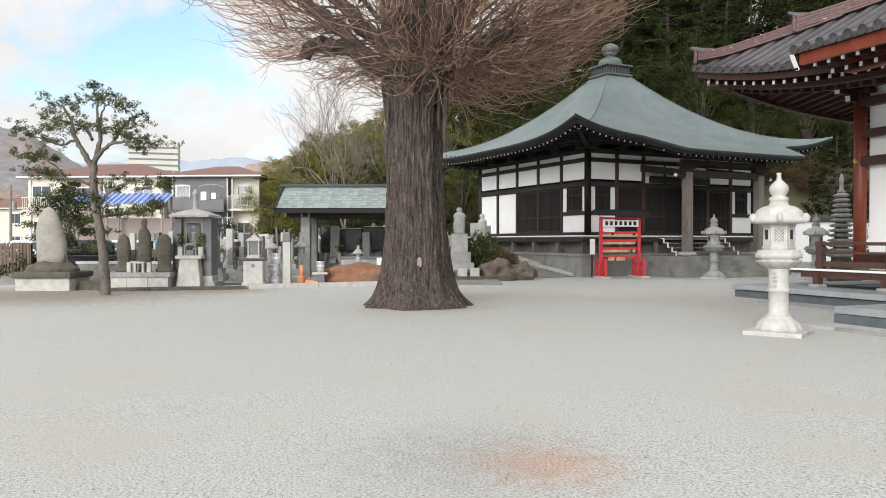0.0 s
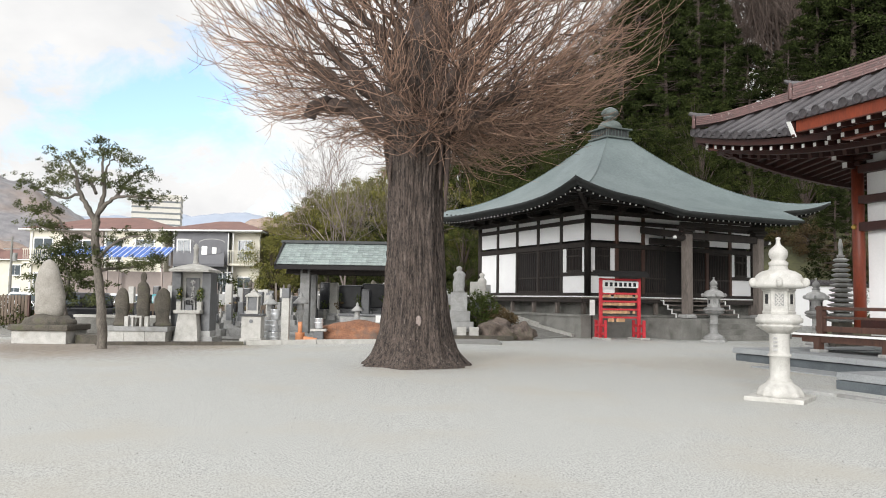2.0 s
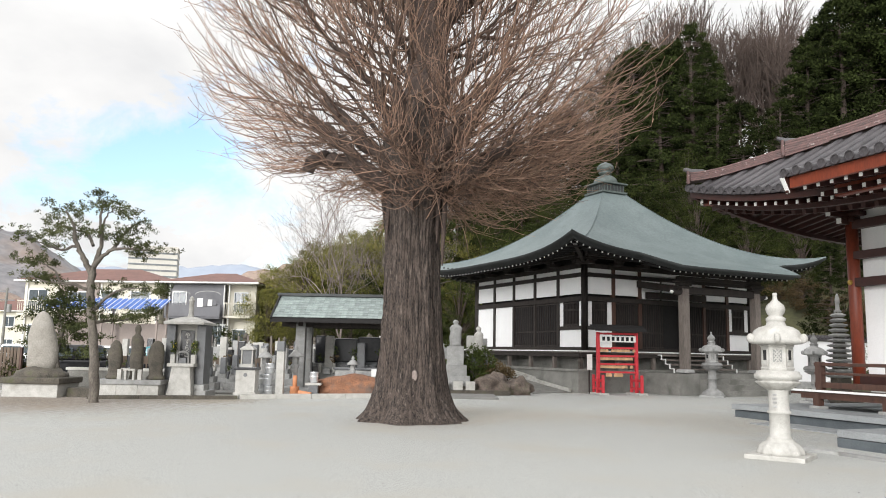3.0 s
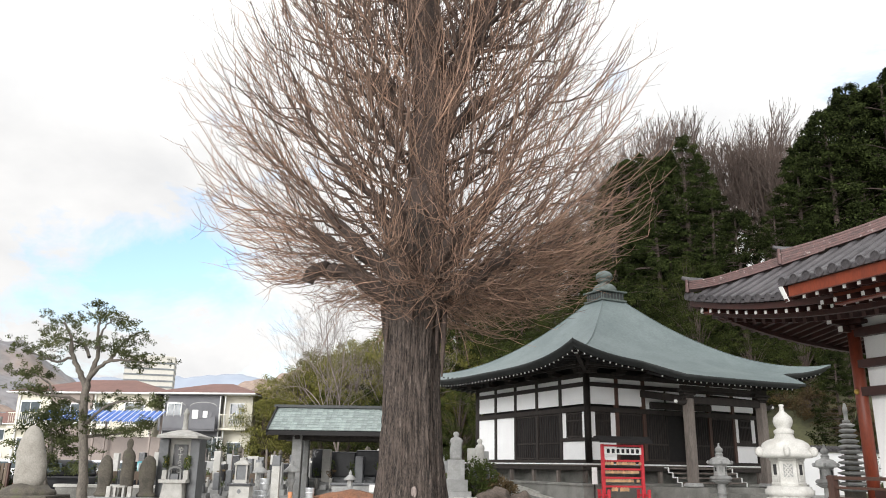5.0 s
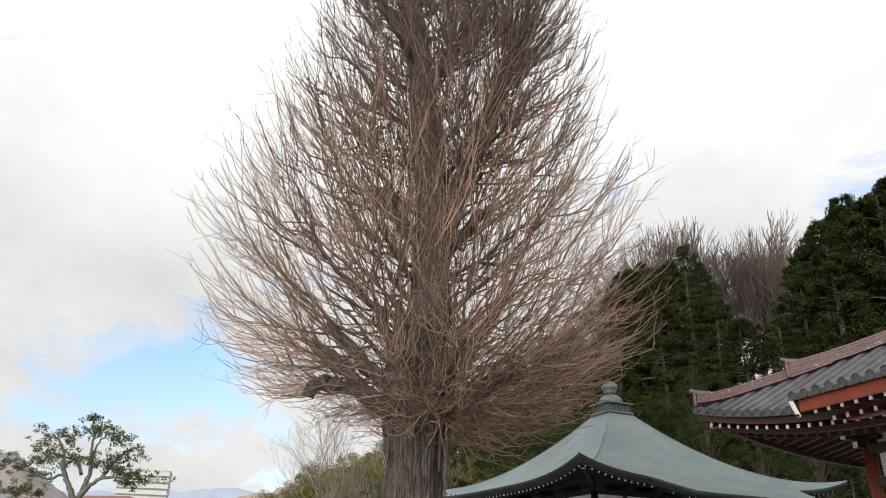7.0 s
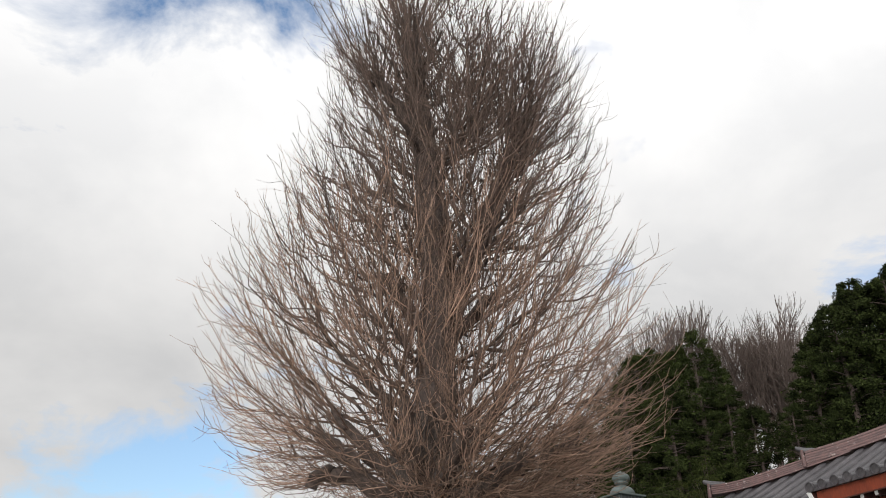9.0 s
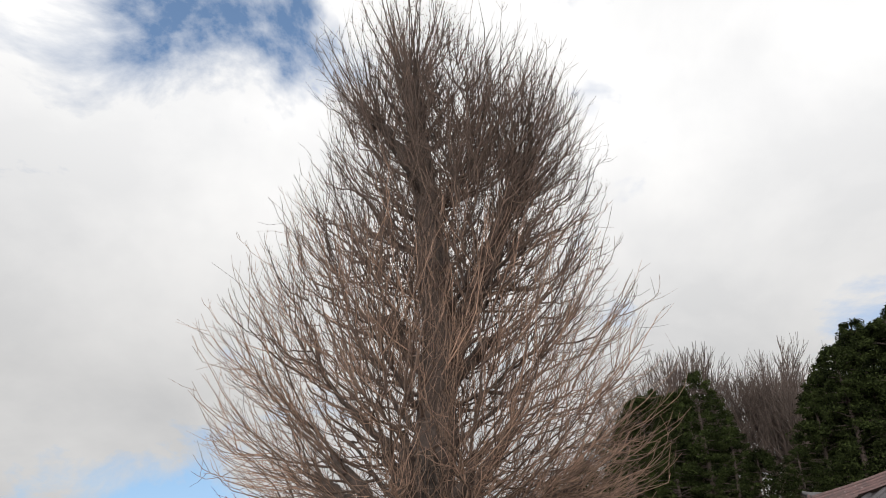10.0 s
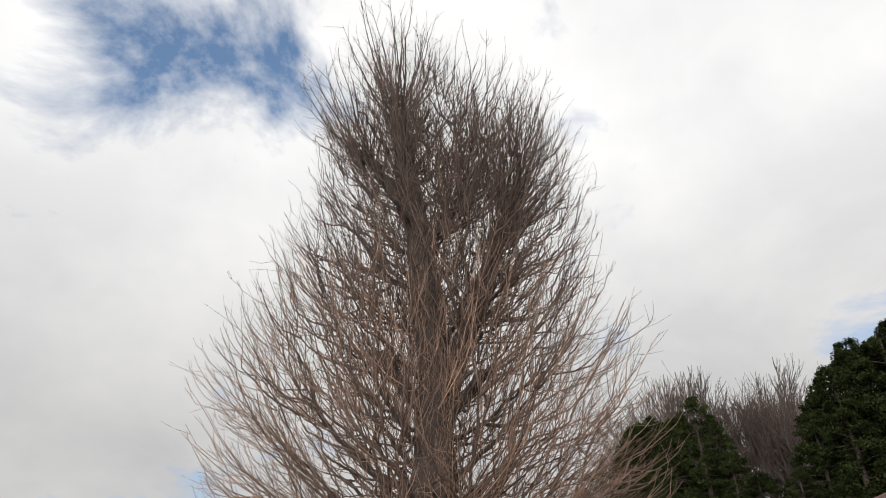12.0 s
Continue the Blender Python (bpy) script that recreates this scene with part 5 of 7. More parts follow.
def temple_body():
    part("inner_wall", boxed((TX / 2 + 0.1, TY / 2 + 0.1, 3.1), (TX - 0.1, TY - 0.1, 4.6)), PLASTER, TEMPLE, "white plaster wall")
    for k in range(8):
        x = 2.25 * k
        c = part("column", turned([(0.15, 0.78), (0.15, 5.2)], 20, (x, 0, 0)), REDWOOD, TEMPLE, "round red-brown column", True)
        part("stud", turned([(0.075, 0), (0.06, 0.03), (0.02, 0.045)], 12), GOLD, c, "gilt nail cover").matrix_basis = pose(x, -0.15, 3.48, 90, 0, 0)
        for z, w in ((5.10, 0.42), (5.24, 0.8), (5.38, 1.2)):
            part("bracket_block", boxed((x, -0.05, z), (w, 0.28, 0.12), 0, 0.03), REDSHADE, c)
        for z, d in ((5.05, 0.42), (5.22, 0.78)):
            part("bracket_arm", boxed((x, -d / 2, z), (0.14, d, 0.15), 0, 0.03), REDSHADE, c)
            part("arm_end", boxed((x, -d - 0.012, z), (0.13, 0.02, 0.14)), WHITEPAINT, c)
    for z, h in ((4.96, 0.22), (4.17, 0.20), (3.48, 0.22), (1.05, 0.24)):
        part("wall_beam", boxed((TX / 2, -0.01, z), (TX, 0.20, h), 0, 0.008), REDSHADE, TEMPLE)
    # veranda with railing
    ver = part("veranda", boxed((TX / 2 - 0.4, -0.7, 0.70), (TX + 0.8, 1.5, 0.08)), BROWNWOOD, TEMPLE, "raised brown timber veranda")
    part("edge_plank", boxed((TX / 2 - 0.5, -1.46, 0.755), (TX + 0.9, 0.10, 0.05), 0, 0.006), WHITEPAINT, ver, "pale edge plank")
    part("side_beam", boxed((TX / 2 - 0.3, -1.38, 0.63), (TX + 0.4, 0.10, 0.13)), BROWNWOOD, ver)
    for k in range(9):
        x = 0.0 + 1.9 * k
        leg = part("veranda_leg", boxed((x, -1.40, 0.52), (0.17, 0.17, 0.36)), BROWNWOOD, ver)
        part("leg_stone", boxed((x, -1.40, 0.36), (0.30, 0.30, 0.08), 0, 0.02), GRANITE, leg)
        part("rail_post", boxed((x, -1.30, 1.06), (0.13, 0.13, 0.66) if k else (0.17, 0.17, 0.80), 0, 0.015), BROWNWOOD, ver)
    for z, h, w in ((1.40, 0.08, 0.10), (1.18, 0.06, 0.07), (0.90, 0.14, 0.09)):
        part("handrail", boxed((TX / 2 - 0.05, -1.30, z), (TX + 0.2, w, h), 0, 0.01), BROWNWOOD, ver)
    plat = part("platform", boxed((TX / 2 - 0.9, TY / 2 - 1.2, 0.08), (TX + 1.7, TY + 2.4, 0.20)), SLABDK, TEMPLE, "stone platform with dark plinth course")
    for k in range(10):
        part("paving_slab", boxed((-1.8 + 0.95 + 1.9 * k, -1.85, 0.265), (1.892, 1.25, 0.13), 0, 0.012), SLABSTONE, plat)
        if k < 8:
            part("paving_slab", boxed((-1.15, -1.22 + 0.95 + 1.9 * k, 0.265), (1.35, 1.892, 0.13), 0, 0.012), SLABSTONE, plat)
    part("platform_top", boxed((TX / 2 - 0.4, TY / 2 - 1.0, 0.245), (TX, TY, 0.13)), SLABSTONE, plat)
    # landing of the front steps
    land = tagged(part("landing", boxed((8.6, -3.95, 0.075), (9.0, 2.9, 0.17)), SLABDK, TEMPLE), "")
    for k in range(5):
        for j in range(2):
            part("landing_slab", boxed((4.10 + 0.9 + 1.8 * k, -4.68 + 1.45 * j, 0.235), (1.792, 1.442, 0.13), 0, 0.012), SLABSTONE, land)


edging = thing("stone_edging", "thin grey stone edging strip in the gravel", "edging", (10.60, 19.4, 0), -69.2, kind="structure")
for k in range(9):
    part("edging_stone", boxed((4.5 + 1.0 * k, -6.32, 0.0), (0.985, 0.14, 0.09), 0, 0.008), GRANITE, edging)
apron = thing("stone_apron", "flat blue-grey stone apron before the platform", "paving", (10.60, 19.4, 0), -69.2, kind="structure")
for k in range(3):
    part("apron_slab", boxed((0.6 + 1.2 * k, -3.1, -0.01), (1.185, 0.9, 0.07), 0, 0.008), SLABSTONE, apron)
GOLD = mat("gilt_brass", (0.62, 0.42, 0.12), (0.4, 0.26, 0.07), 10, 60, 0.35, metal=0.9, bump=0)
SLABDK = mat("dark_plinth_stone", (0.10, 0.115, 0.125), (0.06, 0.07, 0.078), 3, 40, 0.8, bump=0.15)
temple_body()


# ---- stone lanterns and the tiered pagoda ----
def lantern(label, place, rz, s, stone, rich=True):
    slim = 0.80 if rich else 0.92
    t = thing("stone_lantern", label, "stone lantern", place, rz, "stone lanterns in the courtyard")
    P = lambda n, prof, k=24, sm=True: part(n, turned([(r * s, z * s) for r, z in prof], k), stone, t, "", sm)
    part("base_slab", boxed((0, 0, 0.02 * s), (1.0 * s, 1.0 * s, 0.10 * s), 45, 0.015), stone, t)
    bm = turned([(r * s * slim, z * s) for r, z in ((0.46, 0.06), (0.47, 0.10), (0.43, 0.17), (0.34, 0.235), (0.31, 0.25), (0.29, 0.275), (0.26, 0.30))], 48)
    for v in bm.verts:
        a = math.atan2(v.co.y, v.co.x)
        k = 1 + 0.09 * abs(math.sin(6 * a)) if v.co.z < 0.24 * s else 1
        v.co.x *= k
        v.co.y *= k
    part("lotus_base", bm, stone, t, "carved lotus petal base", True)
    P("shaft", [(0.205, 0.28), (0.205, 0.32), (0.175, 0.34), (0.172, 0.66), (0.195, 0.672), (0.205, 0.69), (0.195, 0.708), (0.172, 0.72), (0.170, 1.0), (0.195, 1.04)])
    bm = turned([(r * s * (0.88 if rich else 1.0), z * s) for r, z in ((0.22, 1.03), (0.34, 1.09), (0.42, 1.14), (0.43, 1.155), (0.37, 1.165), (0.37, 1.185), (0.45, 1.20), (0.455, 1.265), (0.42, 1.275), (0.40, 1.315), (0.28, 1.33))], 48)
    for v in bm.verts:
        a = math.atan2(v.co.y, v.co.x)
        k = 1 + 0.05 * math.sin(12 * a) * (1 if v.co.z < 1.2 * s else 0.35)
        v.co.x *= k
        v.co.y *= k
    part("middle_platform", bm, stone, t, "carved lotus middle platform", True)
    # six-sided fire box; dark plates paint shade for square openings, latticed faces by turns
    fb = part("fire_box", turned([(0.27 * s, 1.32 * s), (0.285 * s, 1.36 * s), (0.265 * s, 1.38 * s), (0.265 * s, 1.68 * s), (0.29 * s, 1.70 * s), (0.29 * s, 1.74 * s)], 6, (0, 0, 0), math.pi / 6), stone, t)
    for k in range(6):
        b = k * math.pi / 3
        c = (0.229 * s * math.cos(b), 0.229 * s * math.sin(b))
        if k % 2 == 0:
            part("recess", boxed((*c, 1.55 * s), (0.016 * s, 0.15 * s, 0.19 * s), math.degrees(b), 0), GRANITE, fb)
            for q in (-1, 1):
                for w in (-1, 0, 1):
                    x = part("lattice_bar", boxed((0, 0, 0), (0.016 * s, 0.17 * s, 0.018 * s)), stone, fb)
                    x.matrix_basis = pose(c[0] * 1.04, c[1] * 1.04, (1.55 + 0.055 * w) * s, 0, 0, math.degrees(b)) @ pose(0, 0, 0, 45 * q, 0, 0)
        else:
            part("opening_shade", boxed((*c, 1.56 * s), (0.012 * s, 0.12 * s, 0.15 * s), math.degrees(b), 0), HOLESHADE, fb)
            for q in (-1, 1):
                part("opening_frame", boxed((c[0] - q * 0.07 * s * math.sin(b), c[1] + q * 0.07 * s * math.cos(b), 1.56 * s), (0.03 * s, 0.022 * s, 0.19 * s), math.degrees(b), 0), stone, fb)
            part("carved_panel", boxed((*c, 1.42 * s), (0.02 * s, 0.13 * s, 0.05 * s), math.degrees(b), 0.004), stone, fb)
    bm = turned([(0.28 * s, 1.72 * s), (0.46 * s, 1.735 * s), (0.50 * s, 1.77 * s), (0.49 * s, 1.80 * s), (0.42 * s, 1.86 * s), (0.37 * s, 1.94 * s), (0.29 * s, 1.99 * s), (0.17 * s, 2.02 * s), (0.15 * s, 2.08 * s)], 60)
    for v in bm.verts:
        a = math.atan2(v.co.y, v.co.x)
        k = 1 - 0.09 * abs(math.sin(3 * a)) * (v.co.z < 1.83 * s) + 0.022 * math.cos(30 * a) * (v.co.z > 1.78 * s) * (v.co.z < 1.97 * s)
        v.co.x *= k
        v.co.y *= k
    rf = part("roof", bm, stone, t, "six-sided roof with curled corners", True)
    for k in range(6):
        a = k * math.pi / 3
        sc = turned([(0.02 * s, -0.05 * s), (0.06 * s, -0.045 * s), (0.075 * s, 0), (0.06 * s, 0.045 * s), (0.02 * s, 0.05 * s)], 12)
        x = part("curl", sc, stone, rf, "", True)
        x.matrix_basis = pose(0.50 * s * math.cos(a), 0.50 * s * math.sin(a), 1.815 * s, 0, 0, math.degrees(a)) @ pose(0, 0, 0, 90, 0, 0)
    P("jewel", [(0.13, 2.06), (0.165, 2.09), (0.17, 2.13), (0.13, 2.155), (0.115, 2.17), (0.15, 2.21), (0.168, 2.27), (0.15, 2.33), (0.09, 2.38), (0.045, 2.42), (0.035, 2.48), (0.045, 2.52), (0.02, 2.53)])
    if rich:
        for z in (0.78, 0.84, 0.90, 0.96):
            part("carved_stroke", boxed((-0.15 * s, -0.115 * s, z * s), (0.07 * s, 0.012, 0.03 * s), -38), GRANITE, t)
    return t


# near-black plate colour that stands for shade inside the closed fire boxes
HOLESHADE = mat("hollow_shade", (0.03, 0.03, 0.03), (0.015, 0.015, 0.015), 5, 30, 0.9, bump=0)
lantern("pale carved granite lantern on a lotus base", (5.26, 11.95, 0), 8, 1.0, GRANITEW).scale = (0.86, 0.86, 1)
lantern("grey weathered granite lantern beside the hall steps", (10.72, 30.2, 0), 20, 1.0, GRANITE, False).scale = (0.9, 0.9, 1)
lantern("grey granite lantern behind the temple veranda", (13.35, 27.3, 0), 0, 0.97, GRANITE, False).scale = (0.86, 0.86, 1)


def pagoda():
    t = thing("stone_pagoda", "dark weathered thirteen-tier stone pagoda", "pagoda", (14.2, 27.2, 0))
    part("base", boxed((0, 0, 0.2), (1.0, 1.0, 0.4), 0, 0.02), OLDSTONE, t)
    part("body", boxed((0, 0, 0.65), (0.5, 0.5, 0.5), 0, 0.02), OLDSTONE, t)
    z = 0.9
    for k in range(13):
        w = 0.78 - 0.034 * k
        bm = turned([(w * 0.52, z), (w * 0.71, z + 0.055), (w * 0.72, z + 0.085), (w * 0.40, z + 0.135)], 4, (0, 0, 0), math.pi / 4)
        part("tier_roof", bm, GRANITE, t)
        part("tier_body", boxed((0, 0, z + 0.155), (w * 0.5, w * 0.5, 0.06)), OLDSTONE, t)
        z += 0.178
    part("spire", turned([(0.12, z - 0.03), (0.13, z + 0.05), (0.07, z + 0.08), (0.06, z + 0.3), (0.08, z + 0.33), (0.075, z + 0.5), (0.05, z + 0.56), (0.055, z + 0.6), (0.01, z + 0.66)], 14), GRANITE, t, "", True)


pagoda()


def boundary_wall():
    t = thing("boundary_wall", "white plastered garden wall with tiled coping", "wall", (17.4, 37.9, 0), 26.57)
    part("wall_body", boxed((6, 0, 1.2), (12, 0.25, 2.5)), PLASTER, t)
    part("plinth", boxed((6, 0, 0.2), (12.02, 0.36, 0.5)), GRANITE, t)
    cop = part("coping", beam(bmesh.new(), (0, -0.02, 2.55), (12, -0.02, 2.55), 0.5, 0.12), TILE, t)
    for k in range(40):
        bm = bmesh.new()
        rod(bm, (0.15 + 0.3 * k, -0.33, 2.58), (0.15 + 0.3 * k, 0.2, 2.74), 0.06, None, 8)
        part("coping_tile", bm, TILE, cop)


boundary_wall()


# ---- votive tablet board ----
def tablet_board():
    t = thing("votive_board", "red painted rack hung with wooden votive tablets", "notice board", (7.10, 30.6, 0), 14)
    t.scale = (0.98, 1, 1.06)
    RED = mat("red_paint", (0.62, 0.045, 0.06), (0.45, 0.03, 0.04), 5, 40, 0.45, bump=0.05)
    TAB = mat("bare_tablet_wood", (0.58, 0.36, 0.20), (0.42, 0.24, 0.13), 8, 60, 0.7, bump=0.1, vary=0.25)
    for sx in (-0.85, 0.85):
        p = part("post", boxed((sx, 0, 1.15), (0.12, 0.12, 2.3), 0, 0.01), RED, t)
        for sy in (-0.42, 0.42):
            part("brace_post", boxed((sx, sy, 0.36), (0.10, 0.10, 0.72), 0, 0.01), RED, p)
        for z in (0.22, 0.52):
            part("brace_rail", boxed((sx, 0, z), (0.08, 0.95, 0.09)), RED, p)
        for q in (-0.14, 0.14):
            part("brace_slat", boxed((sx + q, -0.18, 0.36), (0.06, 0.06, 0.72)), RED, p)
        part("foot_stone", boxed((sx, 0, 0.03), (0.4, 1.1, 0.08), 0, 0.02), GRANITEW, p)
    for z in (2.25, 1.72, 1.42, 1.12, 0.82):
        part("crossbar", boxed((0, 0, z), (1.76, 0.07, 0.07), 0, 0.005), RED, t)
    rf = part("roof", boxed((0, 0, 2.44), (2.25, 0.75, 0.06), 0, 0.01), BLACKWOOD, t, "dark board roof")
    part("roof_ridge", beam(bmesh.new(), (-1.14, 0, 2.52), (1.14, 0, 2.52), 0.30, 0.12), BLACKWOOD, rf)
    part("roof_edge", boxed((0, -0.37, 2.40), (2.25, 0.05, 0.12)), BLACKWOOD, rf)
    head = part("header", boxed((0, -0.05, 2.06), (1.6, 0.03, 0.24)), WHITEPAINT, t, "white header panel with dark lettering bars")
    for k in range(7):
        part("letter_bar", boxed((-0.63 + 0.21 * k, -0.069, 2.06), (0.12, 0.008, 0.15)), BLACKSTONE, head)
    part("lower_sign", boxed((-0.52, -0.06, 1.80), (0.46, 0.02, 0.13)), WHITEPAINT, t)
    tme = bpy.data.meshes.new("tablet")
    bm = bmesh.new()
    vs = [bm.verts.new(v) for y in (-0.008, 0.008) for v in ((-0.06, y, -0.05), (0.06, y, -0.05), (0.06, y, 0.03), (0.0, y, 0.065), (-0.06, y, 0.03))]
    bm.faces.new(vs[:5])
    bm.faces.new(vs[5:][::-1])
    for i in range(5):
        bm.faces.new((vs[i], vs[5 + i], vs[5 + (i + 1) % 5], vs[(i + 1) % 5]))
    bm.to_mesh(tme)
    tme.materials.append(TAB)
    rng = random.Random(3)
    for z, n in ((1.62, 13), (1.32, 12), (1.02, 12), (0.72, 6)):
        for k in range(n):
            if rng.random() < 0.12:
                continue
            s = 1.0 if z > 0.8 else 1.25
            ob = share("tablet", tme, t, pose(-0.78 + 1.56 * (k + 0.5) / 13 + (0.25 if n == 6 else 0), -0.055, z, 0, rng.uniform(-9, 9), 0))
            ob.scale = (s, 1, s)
    # white plate beside it
    p = thing("small_sign", "small white sign on a thin post", "sign", (6.0, 30.7, 0), 14)
    part("post", boxed((0, 0, 0.75), (0.05, 0.05, 1.5)), DARKWOOD, p)
    part("plate", boxed((0, -0.04, 1.25), (0.22, 0.025, 0.62), 0, 0.005), WHITEPAINT, p)


tablet_board()


def rock(name, label, place, size, seed, material, rz=0.0, sub=3, rough=0.22):
    bm = bmesh.new()
    bmesh.ops.create_icosphere(bm, subdivisions=sub, radius=0.5)
    for v in bm.verts:
        d = v.co.normalized()
        k = 1 + rough * (noise.noise(d * 1.6 + Vector((seed, 0, 0))) * 1.6 + 0.5 * noise.noise(d * 4.2 + Vector((0, seed, 0))))
        v.co = Vector((d.x * size[0], d.y * size[1], max(d.z, -0.55) * size[2])) * 0.5 * k * 1.1
        v.co.z += size[2] * 0.30
    ob = link_mesh(name, bm, material, True)
    ob.matrix_basis = pose(*place, 0, 0, rz)
    return tagged(ob, label, "rock")


# ---- graveyard ----
def kerb(x0, y0, x1, y1, h=0.16, w=0.28, n=8, material=None):
    t = thing("graveyard_kerb", "low rough concrete kerb along the graves", "kerb", kind="structure")
    for k in range(n):
        a, b = k / n, (k + 1) / n - 0.004
        bm = beam(bmesh.new(), (x0 + (x1 - x0) * a, y0 + (y1 - y0) * a, h / 2 - 0.03), (x0 + (x1 - x0) * b, y0 + (y1 - y0) * b, h / 2 - 0.03), w, h + 0.06)
        part("kerb_stone", bm, material or CONCRETE, t)


kerb(-10.0, 22.2, -6.0, 23.3, 0.10, 0.3, 3, OLDSTONE)
kerb(-6.0, 23.4, -2.0, 25.2, 0.14, 0.34, 4, GRANITEW)
kerb(0.3, 27.9, 2.6, 28.3, 0.18, 0.4, 4, OLDSTONE)

GROUNDSTONE = mat("grave_plot_paving", (0.26, 0.255, 0.24), (0.15, 0.15, 0.14), 1.5, 30, 0.9, bump=0.3)
plot = link_mesh("graveyard_paving", boxed((-6.5, 36.5, 0.03), (17.0, 22.0, 0.07)), GROUNDSTONE)
tagged(plot, "grey concrete and gravel paving between graves", "pavement", kind="structure")


def grave(label, kind_, stone, base_stone, h, w, seed):
    """A family grave: stepped bases, upright stone, offering slab, two vases."""
    rng = random.Random(seed)
    t = thing("gravestone", label, "gravestone", group="gravestones in the graveyard")
    z = 0.0
    for k, (bw, bh) in enumerate(((w * 3.0, 0.28), (w * 2.3, 0.22), (w * 1.65, 0.20))):
        part("base_step", boxed((0, 0.05 * k, z + bh / 2), (bw, bw * 0.9, bh), 0, 0.012), base_stone, t)
        z += bh
    if kind_ == "pillar":
        part("upright_stone", boxed((0, 0.08, z + h / 2), (w, w, h), 0, 0.03, 0.96), stone, t)
    elif kind_ == "slab":
        part("upright_stone", boxed((0, 0.08, z + h * 0.36), (w * 1.9, w * 0.5, h * 0.72), 0, 0.04), stone, t)
    else:
        for bw, bh, rr in ((w, h * 0.28, 0), (0, h * 0.28, w * 0.55), (w * 1.3, h * 0.13, 0), (w * 0.6, h * 0.12, 0)):
            if rr:
                part("round_stone", turned([(rr * 0.7, z), (rr, z + bh * 0.35), (rr, z + bh * 0.65), (rr * 0.7, z + bh)], 16, (0, 0.05, 0)), stone, t, "", True)
            else:
                part("square_stone", boxed((0, 0.05, z + bh / 2), (bw, bw, bh), 0, 0.02, 0.85), stone, t)
            z += bh
        part("jewel", turned([(w * 0.25, z), (w * 0.36, z + 0.08), (w * 0.28, z + 0.18), (0.02, z + 0.28)], 12, (0, 0.05, 0)), stone, t, "", True)
    part("offering_slab", boxed((0, -w * 1.0, 0.55), (w * 0.9, w * 0.5, 0.16), 0, 0.01), base_stone, t)
    for sx in (-1, 1):
        v = part("flower_vase", turned([(0.05, 0.5), (0.06, 0.62), (0.05, 0.80), (0.06, 0.83)], 10, (sx * w * 0.85, -w * 0.95, 0)), stone, t, "", True)
        if rng.random() < 0.5:
            r2 = np.random.default_rng(seed * 7 + sx)
            share("bouquet", leaf_cloud("bouquet", [(sx * w * 0.85, -w * 0.95, 1.0)], [0.16], 26, 0.05, SHRUBLEAF if rng.random() < .6 else BROWNLEAF, r2, 1.0), v)
    return t


def build_graves():
    rng = random.Random(21)
    kinds = [
        grave("upright grey granite family gravestone on stepped base", "pillar", GRANITE, GRANITE, 0.85, 0.30, 1),
        grave("upright polished black gravestone on grey base", "pillar", BLACKSTONE, GRANITE, 0.80, 0.30, 2),
        grave("tall pale granite gravestone on stepped base", "pillar", GRANITEW, GRANITE, 1.05, 0.28, 3),
        grave("wide dark modern gravestone slab on granite base", "slab", BLACKSTONE, GRANITEDK, 0.95, 0.36, 4),
        grave("wide grey modern gravestone slab on granite base", "slab", GRANITE, GRANITE, 0.95, 0.36, 5),
        grave("old five-ringed stone grave tower with moss", "rings", OLDSTONE, GRANITE, 1.3, 0.36, 6),
        grave("dark grey granite gravestone on stepped base", "pillar", GRANITEDK, GRANITE, 0.9, 0.30, 7),
    ]
    first = set()
    rows = ((27.3, -10.6, -6.8), (29.4, -11.6, -6.6), (31.4, -13.2, 1.6), (33.5, -13.8, 1.2), (35.6, -14.4, 1.0), (37.8, -15, 0.6), (40.2, -15.5, 0.5), (43, -16, 0), (46, -15, -0.5))
    for y, x0, x1 in rows:
        x = x0
        while x < x1:
            k = rng.choices(range(7), (4, 5, 5, 4, 2, 1, 5))[0]
            s = rng.uniform(0.66, 0.98) * (1.0 + (y - 27) * 0.014)
            m = pose(x, y + rng.uniform(-0.25, 0.25), 0.06, 0, 0, rng.choice((0, 0, 0, 90, -90, 180)) + rng.uniform(-3, 3))
            if k in first:
                q = copy_thing(kinds[k], m)
            else:
                first.add(k)
                q = kinds[k]
                q.matrix_basis = m
            q.scale = (s, s, s * rng.uniform(0.92, 1.15))
            x += rng.uniform(0.66, 0.98)
    for x, y, k, s in ((0.75, 30.4, 4, 1.0), (1.35, 32.5, 2, 1.25), (1.9, 33.4, 0, 1.35), (-3.0, 29.8, 6, 1.1), (-4.3, 30.2, 2, 1.15), (-5.2, 29.9, 1, 1.2), (-4.75, 30.9, 1, 1.35), (-3.75, 31.0, 3, 1.4), (-2.75, 30.9, 3, 1.45), (-2.0, 30.8, 1, 1.4), (-1.3, 31.0, 6, 1.35)):
        q = copy_thing(kinds[k], pose(x, y, 0.06, 0, 0, rng.uniform(-4, 4)))
        q.scale = (s, s, s)
    # wooden memorial staves behind some graves
    st = thing("grave_stave", "tall thin wooden memorial stave behind a grave", "stave", (-8.0, 32.2, 0.06), group="staves in the graveyard")
    part("board", boxed((0, 0, 1.0), (0.09, 0.015, 2.0), 0, 0, 0.9), GREYWOOD, st)
    for k in range(16):
        copy_thing(st, pose(rng.uniform(-13, 0), rng.choice((32.2, 34.3, 36.4, 38.6)), 0.06, rng.uniform(-3, 3), rng.uniform(-4, 4), 0))


build_graves()


